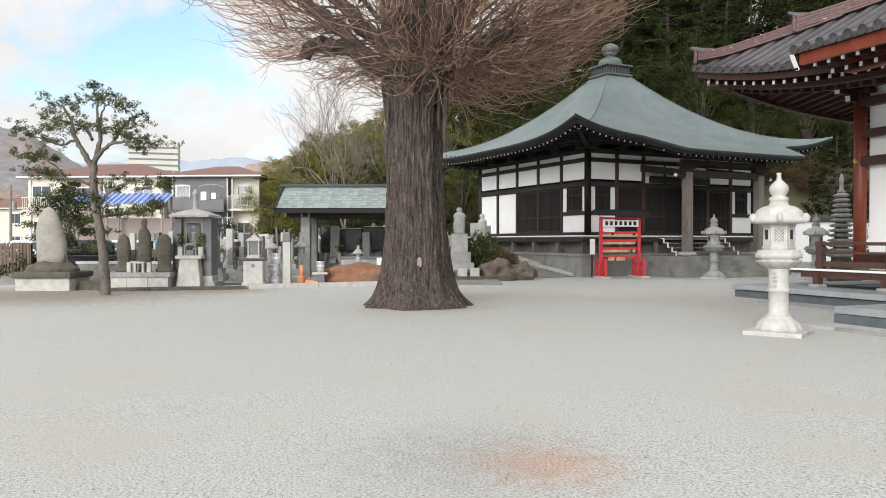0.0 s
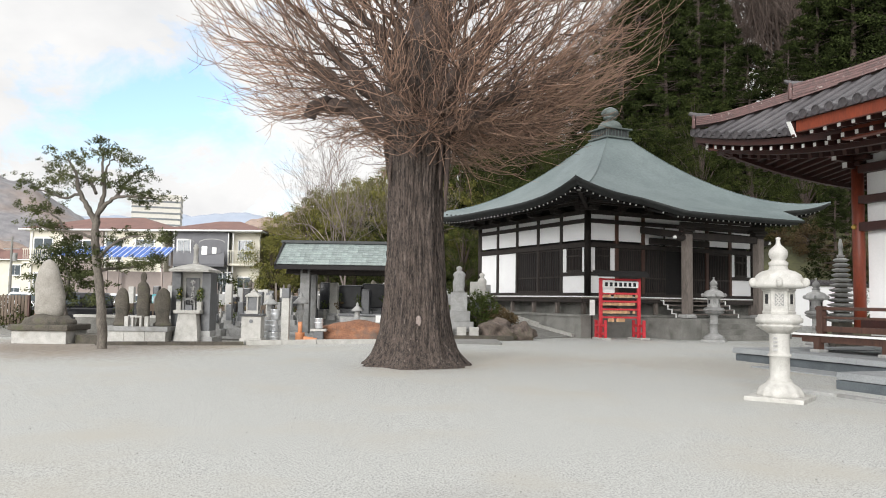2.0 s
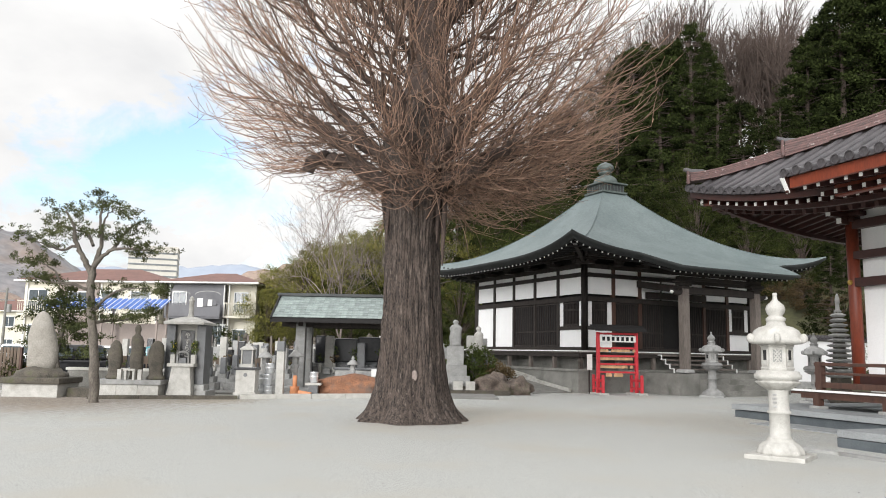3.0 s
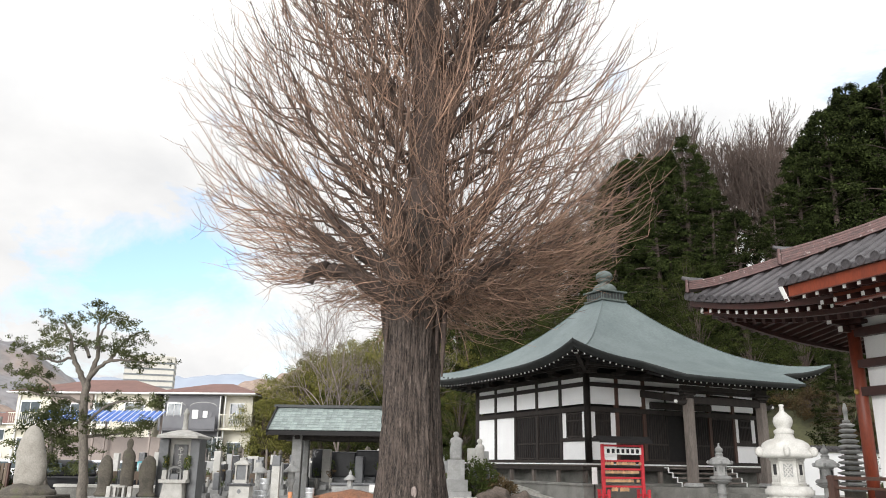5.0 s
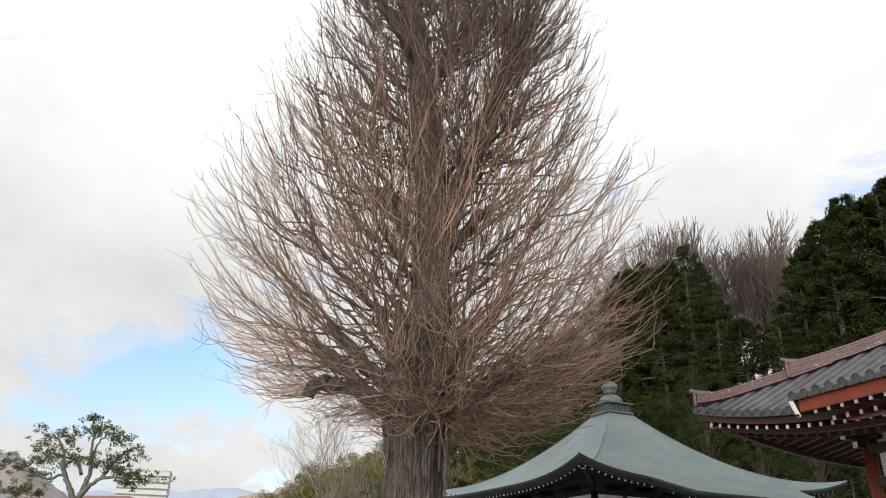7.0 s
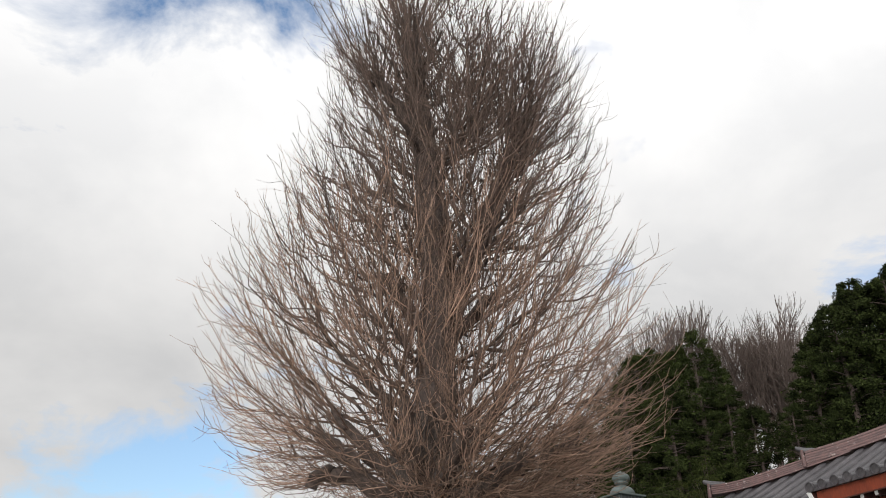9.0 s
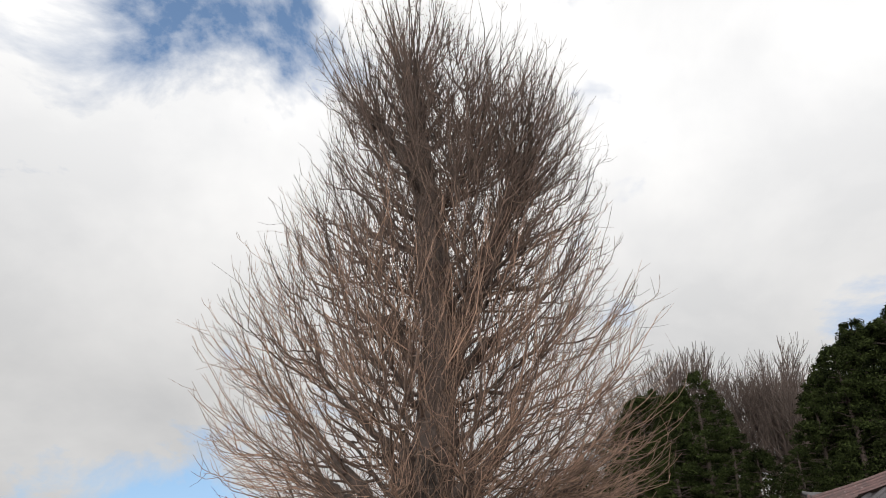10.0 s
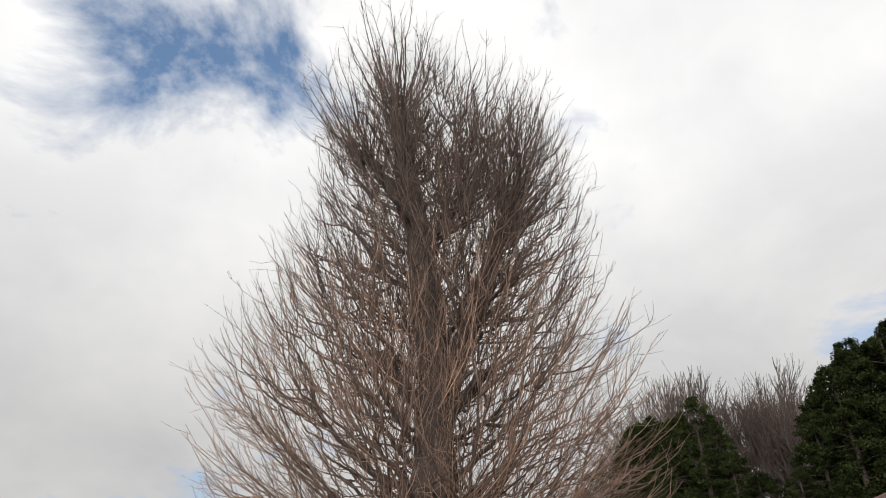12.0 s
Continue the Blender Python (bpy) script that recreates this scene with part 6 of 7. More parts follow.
def memorial():
    t = thing("memorial_shrine", "roofed granite memorial with a black inscribed plaque", "memorial", (-7.72, 23.75, 0))
    t.scale = (0.84, 0.88, 1)
    part("base", boxed((0, 0.1, 0.09), (1.75, 1.2, 0.26), 0, 0.015), GRANITE, t)
    for sx in (-0.55, 0.55):
        part("pillar", boxed((sx, 0.05, 1.20), (0.32, 0.75, 1.98), 0, 0.01), GRANITEDK, t)
        part("pillar_foot", boxed((sx, -0.1, 0.30), (0.44, 0.6, 0.2), 0, 0.015), GRANITE, t)
    part("back_panel", boxed((0, 0.12, 1.24), (0.86, 0.5, 1.95)), GRANITEW, t)
    pl = part("plaque", boxed((0, -0.145, 1.50), (0.50, 0.03, 1.05), 0, 0.012), BLACKSTONE, t, "black plaque with pale written strokes")
    for k, sign in enumerate("やすらぎ"):
        text = bpy.data.curves.new("letter", "FONT")
        text.body, text.size, text.align_x, text.extrude, text.offset = sign, 0.20, "CENTER", 0.004, 0.003
        draft = bpy.data.objects.new("letter_draft", text)
        me = bpy.data.meshes.new_from_object(draft)
        bpy.data.objects.remove(draft)
        me.materials.append(GRANITEW)
        me.name = "letter"
        share("letter", me, pl, pose(0, -0.164, 1.80 - 0.19 * k, 90, 0, 0))
    rf = part("roof", turned([(1.02, 2.20), (1.03, 2.27), (0.60, 2.38), (0.22, 2.45)], 4, (0, 0.05, 0), math.pi / 4), GRANITEW, t, "shallow pale stone roof")
    part("finial", turned([(0.14, 2.42), (0.10, 2.50), (0.085, 2.56), (0.085, 2.90), (0.11, 2.93), (0.11, 2.97), (0.07, 3.0), (0.075, 3.04), (0.01, 3.10)], 14, (0, 0.05, 0)), GRANITEW, rf, "", True)
    part("altar", boxed((0, -0.45, 0.52), (0.88, 0.6, 0.86), 0, 0.02, 0.74), GRANITEW, t, "pale splayed altar block")
    part("altar_top", boxed((0, -0.45, 0.98), (0.95, 0.6, 0.10), 0, 0.015), GRANITEW, t)
    bm = bmesh.new()
    for k in range(10):
        a0, a1 = math.pi * k / 10, math.pi * (k + 1) / 10
        beam(bm, (0.2 * math.cos(a0), -0.5, 1.28 + 0.1 * math.sin(a0)), (0.2 * math.cos(a1), -0.5, 1.28 + 0.1 * math.sin(a1)), 0.08, 0.06)
    for sx in (-0.2, 0.2):
        box(bm, (sx, -0.5, 1.15), (0.06, 0.08, 0.27))
    part("incense_frame", bm, GRANITE, t)
    part("incense_box", boxed((0, -0.47, 1.10), (0.26, 0.2, 0.18)), GRANITEDK, t)
    rng = np.random.default_rng(8)
    for sx in (-0.37, 0.37):
        v = part("flower_vase", boxed((sx, -0.45, 1.15), (0.17, 0.17, 0.28), 0, 0.02), GRANITEW, t)
        share("bouquet", leaf_cloud("bouquet", [(sx, -0.45, 1.45), (sx, -0.45, 1.6)], [0.15, 0.13], 45, 0.05, SHRUBLEAF, rng, 1.0), v)
        share("blossom_bunch", leaf_cloud("blossom_bunch", [(sx, -0.47, 1.55)], [0.13], 14, 0.03, YELLOW, rng, 1.0), v)


YELLOW = mat("yellow_petals", (0.75, 0.60, 0.08), (0.5, 0.36, 0.05), 6, 40, 0.7, bump=0)
memorial()


def small_fire_shrine():
    t = thing("offering_pedestal", "white granite pedestal with a glazed candle box", "pedestal", (-5.95, 24.1, 0))
    t.scale = (0.82, 0.82, 0.88)
    part("foot", boxed((0, 0, 0.10), (0.84, 0.7, 0.2), 0, 0.012), GRANITEW, t)
    part("block", boxed((0, 0, 0.58), (0.74, 0.6, 0.78), 0, 0.012), GRANITEW, t)
    part("crest", turned([(0.07, 0), (0.07, 0.012), (0.03, 0.014)], 16), GRANITEDK, t).matrix_basis = pose(0.0, -0.31, 0.80, 90, 0, 0)
    part("dark_top", boxed((0, 0, 1.02), (0.86, 0.7, 0.09), 0, 0.01), BLACKSTONE, t)
    part("box_foot", boxed((0, 0, 1.12), (0.46, 0.42, 0.12), 0, 0.01), GRANITEW, t)
    part("candle_box", boxed((0, 0, 1.42), (0.36, 0.32, 0.48)), GRANITEDK, t)
    for sx in (-0.2, 0.2):
        for sy in (-0.18, 0.18):
            part("box_post", boxed((sx, sy, 1.42), (0.05, 0.05, 0.50)), GRANITEW, t)
    part("box_roof", turned([(0.37, 1.66), (0.38, 1.71), (0.2, 1.80), (0.05, 1.84), (0.05, 1.92), (0.01, 1.95)], 4, (0, 0, 0), math.pi / 4), GRANITEW, t)


small_fire_shrine()


def figure_stone(name, label, place, h, w, seed, finial=False, stone=None):
    """A plain carved stone: rounded tablet or standing form."""
    bm = bmesh.new()
    if finial:
        lathe(bm, [(w * 0.5, 0), (w * 0.46, h * 0.1), (w * 0.50, h * 0.35), (w * 0.46, h * 0.55), (w * 0.52, h * 0.68), (w * 0.38, h * 0.77), (w * 0.20, h * 0.81), (w * 0.17, h * 0.84), (w * 0.25, h * 0.89), (w * 0.24, h * 0.94), (w * 0.13, h * 0.985), (0.01, h)], 18)
    else:
        lathe(bm, [(w * 0.56, 0), (w * 0.62, h * 0.06), (w * 0.46, h * 0.12), (w * 0.47, h * 0.25), (w * 0.54, h * 0.45), (w * 0.52, h * 0.7), (w * 0.40, h * 0.88), (w * 0.22, h * 0.97), (0.02, h)], 18)
    for v in bm.verts:
        k = 1 + 0.22 * noise.noise(v.co * 3.2 + Vector((seed, 0, 0))) + 0.14 * noise.noise(v.co * 8 + Vector((0, seed, 0)))
        v.co.x *= k
        v.co.y *= k * 0.6
    ob = link_mesh(name, bm, stone or OLDSTONE, True)
    ob.matrix_basis = pose(*place)
    return tagged(ob, label, "stone figure")


st = thing("statue_plinth", "pale stone plinth carrying three old carvings", "plinth", (-9.15, 23.25, 0))
for k in range(3):
    part("plinth_block", boxed((-0.62 + 0.62 * k, 0, 0.21), (0.614, 0.9, 0.36), 0, 0.01), GRANITEW, st)
part("plinth_top", boxed((0, 0, 0.46), (2.0, 1.0, 0.14), 0, 0.012), GRANITE, st)
figure_stone("carved_stone", "mossy rounded carved stone on the plinth", (-9.72, 23.2, 0.53), 1.16, 0.40, 3)
figure_stone("stone_statue", "dark weathered standing stone statue on the plinth", (-9.10, 23.25, 0.53), 1.64, 0.40, 5, True)
figure_stone("carved_stone", "mossy rounded carved stone on the plinth", (-8.47, 23.2, 0.53), 1.16, 0.45, 9)
off = thing("offering_stand", "small white stone offering stand with vases", "offering stand", (-9.12, 22.9, 0.53))
for sx in (-0.12, 0.12):
    part("leg", boxed((sx, 0, 0.14), (0.06, 0.12, 0.28)), GRANITEW, off)
part("top", boxed((0, 0, 0.29), (0.34, 0.14, 0.05), 0, 0.01), GRANITEW, off)
for sx in (-0.30, 0.30):
    part("vase", boxed((sx, 0, 0.15), (0.12, 0.12, 0.30), 0, 0.01), GRANITEW, off)


def stele():
    t = thing("stone_stele", "tall grey natural stone stele on a block base", "stele", (-11.75, 22.9, 0))
    part("base_block", boxed((0, 0.1, 0.17), (1.6, 1.3, 0.44), 0, 0.02), GRANITEW, t, "pale base block with peeled face")
    part("base_slab", boxed((0, 0.1, 0.47), (1.75, 1.5, 0.18), 0, 0.04), OLDSTONE, t)
    bm = bmesh.new()
    bmesh.ops.create_icosphere(bm, subdivisions=3, radius=0.5)
    for v in bm.verts:
        d = v.co.normalized()
        v.co = Vector((d.x * 0.80, d.y * 0.5, max(-0.2, d.z) * 0.30 + 0.58)) * (1 + 0.08 * noise.noise(d * 2.5))
    part("mound_stone", bm, OLDSTONE, t, "", True)
    bm = turned([(0.42, 0.75), (0.45, 1.0), (0.45, 1.4), (0.42, 1.75), (0.36, 2.05), (0.27, 2.28), (0.15, 2.43), (0.02, 2.50)], 24)
    for v in bm.verts:
        k = 1 + 0.10 * noise.noise(v.co * 1.7 + Vector((4, 0, 0))) + 0.07 * noise.noise(v.co * 6)
        v.co.x = v.co.x * k * 0.96 - 0.05 * (v.co.z - 0.75) * (v.co.z > 1.6)
        v.co.y *= 0.5 * k
    part("stele_stone", bm, STELE, t, "rough grey upright stone", True)
    part("side_step", boxed((1.25, 0.3, 0.12), (0.7, 1.0, 0.30), 0, 0.02), OLDSTONE, t)
    # leaning orange frame beside it
    f = thing("folding_frame", "orange metal frame leaning by the stele", "frame", (-12.75, 23.6, 0))
    OR = mat("orange_paint", (0.65, 0.22, 0.06), (0.45, 0.14, 0.04), 6, 40, 0.5, bump=0)
    for p, q in (((0, 0, 0), (0.35, 0, 1.45)), ((0.30, 0, 0), (0.65, 0, 1.45)), ((0.24, 0, 1.0), (0.54, 0, 1.0)), ((0.1, 0, 0.42), (0.4, 0, 0.42)), ((0.35, 0, 1.45), (0.65, 0, 1.45))):
        part("bar", rod(bmesh.new(), p, q, 0.02), OR, f)


STELE = mat("pale_natural_stone", (0.34, 0.32, 0.285), (0.20, 0.185, 0.16), 2.2, 30, 0.85, bump=0.4, spots=((0.16, 0.15, 0.13), 2.0, 0.58, 0.75))
stele()
wall_ = thing("low_wall", "low pale concrete retaining wall", "wall", (-10.4, 25.4, 0), kind="structure")
part("wall_body", boxed((0, 0, 0.36), (3.4, 0.3, 0.72), 0, 0.015), CONCRETE, wall_)
part("wall_coping", boxed((0, 0, 0.75), (3.5, 0.36, 0.09), 0, 0.01), GRANITEW, wall_)


# ---- water pavilion ----
def pavilion():
    t = thing("water_pavilion", "open pavilion with grey-green slate roof over a basin", "pavilion", (-3.5, 28.6, 0))
    L, D = 4.9, 2.4
    for sx in (-L / 2 + 0.95, L / 2 - 0.8):
        for sy in (-0.75, 0.75):
            part("post", boxed((sx, sy, 1.30), (0.34, 0.34, 2.6), 0, 0.02), GRANITE, t, "square grey post")
    for sy in (-0.75, 0.75):
        part("tie_beam", boxed((0, sy, 2.45), (L - 0.5, 0.16, 0.24)), DARKWOOD, t)
    for sx in (-L / 2 + 0.95, L / 2 - 0.8):
        part("tie_beam", boxed((sx, 0, 2.46), (0.16, D - 0.4, 0.22)), DARKWOOD, t)
    # two slopes of overlapping slate courses
    roof = part("roof", beam(bmesh.new(), (-L / 2 - 0.1, 0, 3.55), (L / 2 + 0.1, 0, 3.55), 0.36, 0.10), COPPERDK, t, "ridge cap over slate courses")
    rows, cols = 9, 26
    run, z0, z1 = 1.55, 2.62, 3.50
    pitch = math.degrees(math.atan2(z1 - z0, run))
    ln = math.hypot(run, z1 - z0) / rows
    bm = boxed((0, 0, 0), (L / cols - 0.006, ln * 1.15, 0.022))
    sme = bpy.data.meshes.new("slate")
    bm.to_mesh(sme)
    sme.materials.append(SLATE)
    for sg in (-1, 1):
        part("roof_board", beam(bmesh.new(), (0, sg * (run + 0.02), z0 - 0.04), (0, 0, z1 - 0.03), L + 0.02, 0.05), BLACKWOOD, roof)
        if sg < 0:
            for r in range(rows):
                u = (r + 0.5) / rows
                for c in range(cols):
                    x = -L / 2 + L * (c + 0.5) / cols
                    m = pose(x, -run + run * u, z0 + (z1 - z0) * u + 0.03, pitch - 4, 0, 0)
                    share("slate", sme, roof, m)
        for sx in (-L / 2, L / 2):
            part("barge_board", beam(bmesh.new(), (sx, sg * (run + 0.04), z0 - 0.08), (sx, 0, z1 + 0.0), 0.06, 0.24), BLACKWOOD, roof)
        part("eave_board", boxed((0, sg * (run + 0.02), z0 - 0.08), (L + 0.06, 0.05, 0.14)), BLACKWOOD, roof)
    for k in range(14):
        part("rafter", beam(bmesh.new(), (-L / 2 + 0.2 + 0.35 * k, -run, z0 - 0.14), (-L / 2 + 0.2 + 0.35 * k, 0, z1 - 0.14), 0.06, 0.09), DARKWOOD, roof)
    # floor and stone basin
    part("floor", boxed((0, 0, 0.08), (L - 0.6, 2.4, 0.2), 0, 0.02), GRANITE, t)
    bs = thing("stone_basin", "long grey stone water basin under the pavilion", "basin", (-2.6, 28.4, 0.18))
    part("basin_body", boxed((0, 0, 0.32), (2.3, 0.9, 0.64), 0, 0.04), GRANITE, bs)
    part("basin_rim", boxed((0, 0, 0.68), (2.4, 1.0, 0.08), 0, 0.02), GRANITEDK, bs)
    part("cloth", boxed((0.45, -0.512, 0.55), (0.55, 0.02, 0.26)), WHITEPAINT, bs)


SLATE = mat("grey_green_slate", (0.27, 0.315, 0.30), (0.17, 0.205, 0.20), 3, 30, 0.6, bump=0.2, vary=0.2)
pavilion()

ROCKBROWN = mat("brown_field_stone", (0.18, 0.142, 0.118), (0.055, 0.044, 0.037), 3.0, 24, 0.9, bump=0.7, spots=((0.10, 0.095, 0.06), 2.2, 0.55, 0.72))
ROCKRED = mat("red_brown_rock", (0.30, 0.135, 0.07), (0.13, 0.065, 0.042), 2.2, 22, 0.85, bump=0.6, spots=((0.13, 0.09, 0.07), 1.8, 0.52, 0.7))
rock("garden_rock", "large rusty red-brown rock by the pavilion", (-3.05, 25.9, 0), (2.5, 1.1, 0.82), 3.0, ROCKRED, 4, 4, 0.20)
rock("garden_rock", "weathered grey-brown rock beside the ramp", (2.05, 28.6, 0), (1.15, 0.9, 0.86), 7.0, ROCKBROWN, 10, 4, 0.36)
rock("garden_rock", "low grey-brown rock beside the ramp", (2.95, 28.9, 0), (1.0, 0.8, 0.72), 11.0, ROCKBROWN, -20, 4, 0.36)
rock("garden_rock", "small mossy rock under the shrub", (1.25, 28.5, 0), (0.9, 0.6, 0.45), 13.0, OLDSTONE, 40, 3, 0.3)


def shrub(label, place, r, h, seed, leaf, n=60):
    rng = np.random.default_rng(seed)
    t = thing("shrub", label, "shrub", place, group="shrubs among the graves")
    cs = rng.normal(size=(n, 3))
    cs /= np.linalg.norm(cs, axis=1)[:, None]
    cs = cs * (0.5 + 0.5 * rng.random((n, 1))) * np.array([r, r, h / 2]) + np.array([0, 0, h * 0.52])
    tb = Tubes()
    for c in cs[::3]:
        tb.add([(0, 0, 0), tuple(c * 0.5), tuple(c)], [0.03, 0.02, 0.006], 4)
    share("stems", tb.mesh("stems", LIMBBARK), t)
    share("leaves", leaf_cloud("leaves", cs, [0.2] * n, 34, 0.055, leaf, rng, 1.0), t)


shrub("bright green clipped shrub among the rocks", (1.42, 29.3, 0), 0.72, 1.85, 1, SHRUBLEAF, 120)
shrub("reddish brown bare shrub among the rocks", (2.2, 29.5, 0), 0.75, 1.2, 2, BROWNLEAF, 90)
shrub("dark green round shrub behind the graves", (-13.2, 46, 0), 1.5, 3.0, 3, BROADLEAF, 110)
shrub("dark green low shrub by the fence", (-15.3, 27.5, 0), 0.9, 1.2, 4, BROADLEAF)
shrub("leafless reddish shrub by the fence", (-16.4, 27.8, 0), 0.9, 1.5, 5, BROWNLEAF)


def guardian():
    t = thing("grave_monument", "stepped granite grave monument with carved figure", "grave monument", (0.62, 28.7, 0))
    for z, w, h in ((0.17, 1.5, 0.34), (0.50, 1.1, 0.32), (0.86, 0.85, 0.4), (1.40, 0.62, 0.70)):
        part("step", boxed((0, 0.2, z), (w, w * 0.8, h), 0, 0.015), GRANITE, t)
    for sx in (-0.4, 0.1, 0.55):
        part("offering_block", boxed((sx, -0.55, 0.24), (0.34, 0.3, 0.48), 0, 0.01), GRANITEW, t)


guardian()
figure_stone("stone_statue", "grey carved guardian figure on a pedestal", (0.62, 28.9, 1.75), 1.0, 0.46, 15, True, GRANITE)
figure_stone("stone_statue", "pale small stone statue among the graves", (1.6, 31.2, 1.4), 1.2, 0.40, 18, True, GRANITEW)
ped = thing("statue_pedestal", "square granite pedestal under a small statue", "pedestal", (1.6, 31.2, 0))
part("block", boxed((0, 0, 0.7), (0.7, 0.7, 1.4), 0, 0.02), GRANITEDK, ped)


# ---- ramp up to the hall ----
def ramp():
    t = thing("concrete_ramp", "sloping pale concrete ramp beside the hall", "ramp", (4.3, 31.6, 0), 0)
    bm = bmesh.new()
    top = [(-3.4, 2.6, 0.50), (-1.6, 4.6, 0.85), (1.5, 0.2, 0.03), (-0.6, -1.6, 0.02)]
    a = [bm.verts.new(p) for p in top]
    b = [bm.verts.new((p[0], p[1], -0.1)) for p in top]
    bm.faces.new(a[::-1])
    bm.faces.new(b)
    for i in range(4):
        bm.faces.new((a[i], a[(i + 1) % 4], b[(i + 1) % 4], b[i]))
    bmesh.ops.recalc_face_normals(bm, faces=bm.faces)
    part("slope", bm, CONCRETE, t)
    for dx, dy in ((0.0, 0.0), (-0.42, -0.36)):
        part("kerb", beam(bmesh.new(), (-1.6 + dx, 4.6 + dy, 0.90), (1.5 + dx, 0.2 + dy, 0.08), 0.14, 0.14), GRANITEW, t)


ramp()


# ---- small things at the graveyard edge ----
def edge_clutter():
    p = thing("stone_post", "square pale stone post at the graveyard entrance", "post", (-5.05, 24.7, 0))
    part("shaft", boxed((0, 0, 0.72), (0.24, 0.22, 1.44), 0, 0.01), GRANITEW, p)
    part("cap", boxed((0, 0, 1.60), (0.26, 0.24, 0.32), 0, 0.02, 0.9), GRANITEDK, p)
    SIL = mat("silver_tin", (0.85, 0.86, 0.88), (0.65, 0.67, 0.70), 5, 40, 0.4, metal=0.75, bump=0.1)
    bucket = None
    for k, (x, y, z) in enumerate(((-5.40, 24.65, 0.0), (-5.42, 24.7, 0.36), (-5.38, 24.66, 0.72), (-5.62, 24.9, 0.0), (-5.60, 24.88, 0.36), (-4.05, 25.2, 0.45))):
        if bucket is None:
            bucket = thing("tin_bucket", "shiny tin water bucket stacked by the graves", "bucket", (x, y, z), group="buckets by the graves")
            part("pail", turned([(0.10, 0), (0.13, 0.05), (0.14, 0.33), (0.15, 0.35)], 18), SIL, bucket, "", True)
            part("band", turned([(0.142, 0.18), (0.15, 0.19), (0.15, 0.21), (0.142, 0.22)], 18), SIL, bucket)
        else:
            copy_thing(bucket, pose(x, y, z, 0, 0, 40 * k))
    s = thing("bucket_shelf", "low stone shelf for a bucket", "shelf", (-4.05, 25.2, 0))
    part("top", boxed((0, 0, 0.41), (0.5, 0.36, 0.07)), GRANITEW, s)
    part("leg", boxed((0, 0, 0.19), (0.3, 0.25, 0.38)), GRANITEDK, s)
    f = thing("clay_spout", "orange clay standpipe with side spout", "standpipe", (-4.62, 24.95, 0))
    OR = mat("orange_clay", (0.60, 0.27, 0.13), (0.42, 0.17, 0.08), 6, 40, 0.7, bump=0.2)
    part("pot", turned([(0.15, 0), (0.15, 0.30), (0.17, 0.33)], 16), OR, f, "", True)
    part("pipe", turned([(0.07, 0.3), (0.07, 0.68)], 12), OR, f, "", True)
    part("spout", rod(bmesh.new(), (0.1, 0, 0.14), (0.55, -0.05, 0.10), 0.085, 0.06, 12), OR, f)
    for x, y, s_ in ((-4.72, 25.5, 0.52), (-5.75, 25.6, 0.5), (-3.0, 27.0, 0.42)):
        t = thing("garden_lantern", "small grey stone lantern among the graves", "stone lantern", (x, y, 0), group="small lanterns")
        part("stand", turned([(0.3 * s_, 0), (0.3 * s_, 0.1), (0.16 * s_, 0.2), (0.14 * s_, 1.6 * s_), (0.3 * s_, 2.0 * s_)], 14), GRANITE, t, "", True)
        part("fire_box", turned([(0.22 * s_, 2.0 * s_), (0.22 * s_, 2.45 * s_)], 6), GRANITE, t)
        part("roof", turned([(0.5 * s_, 2.42 * s_), (0.48 * s_, 2.52 * s_), (0.2 * s_, 2.8 * s_), (0.1 * s_, 2.85 * s_), (0.14 * s_, 2.98 * s_), (0.02 * s_, 3.2 * s_)], 14), GRANITE, t, "", True)
        t.scale = (1, 1, 1.0)


edge_clutter()


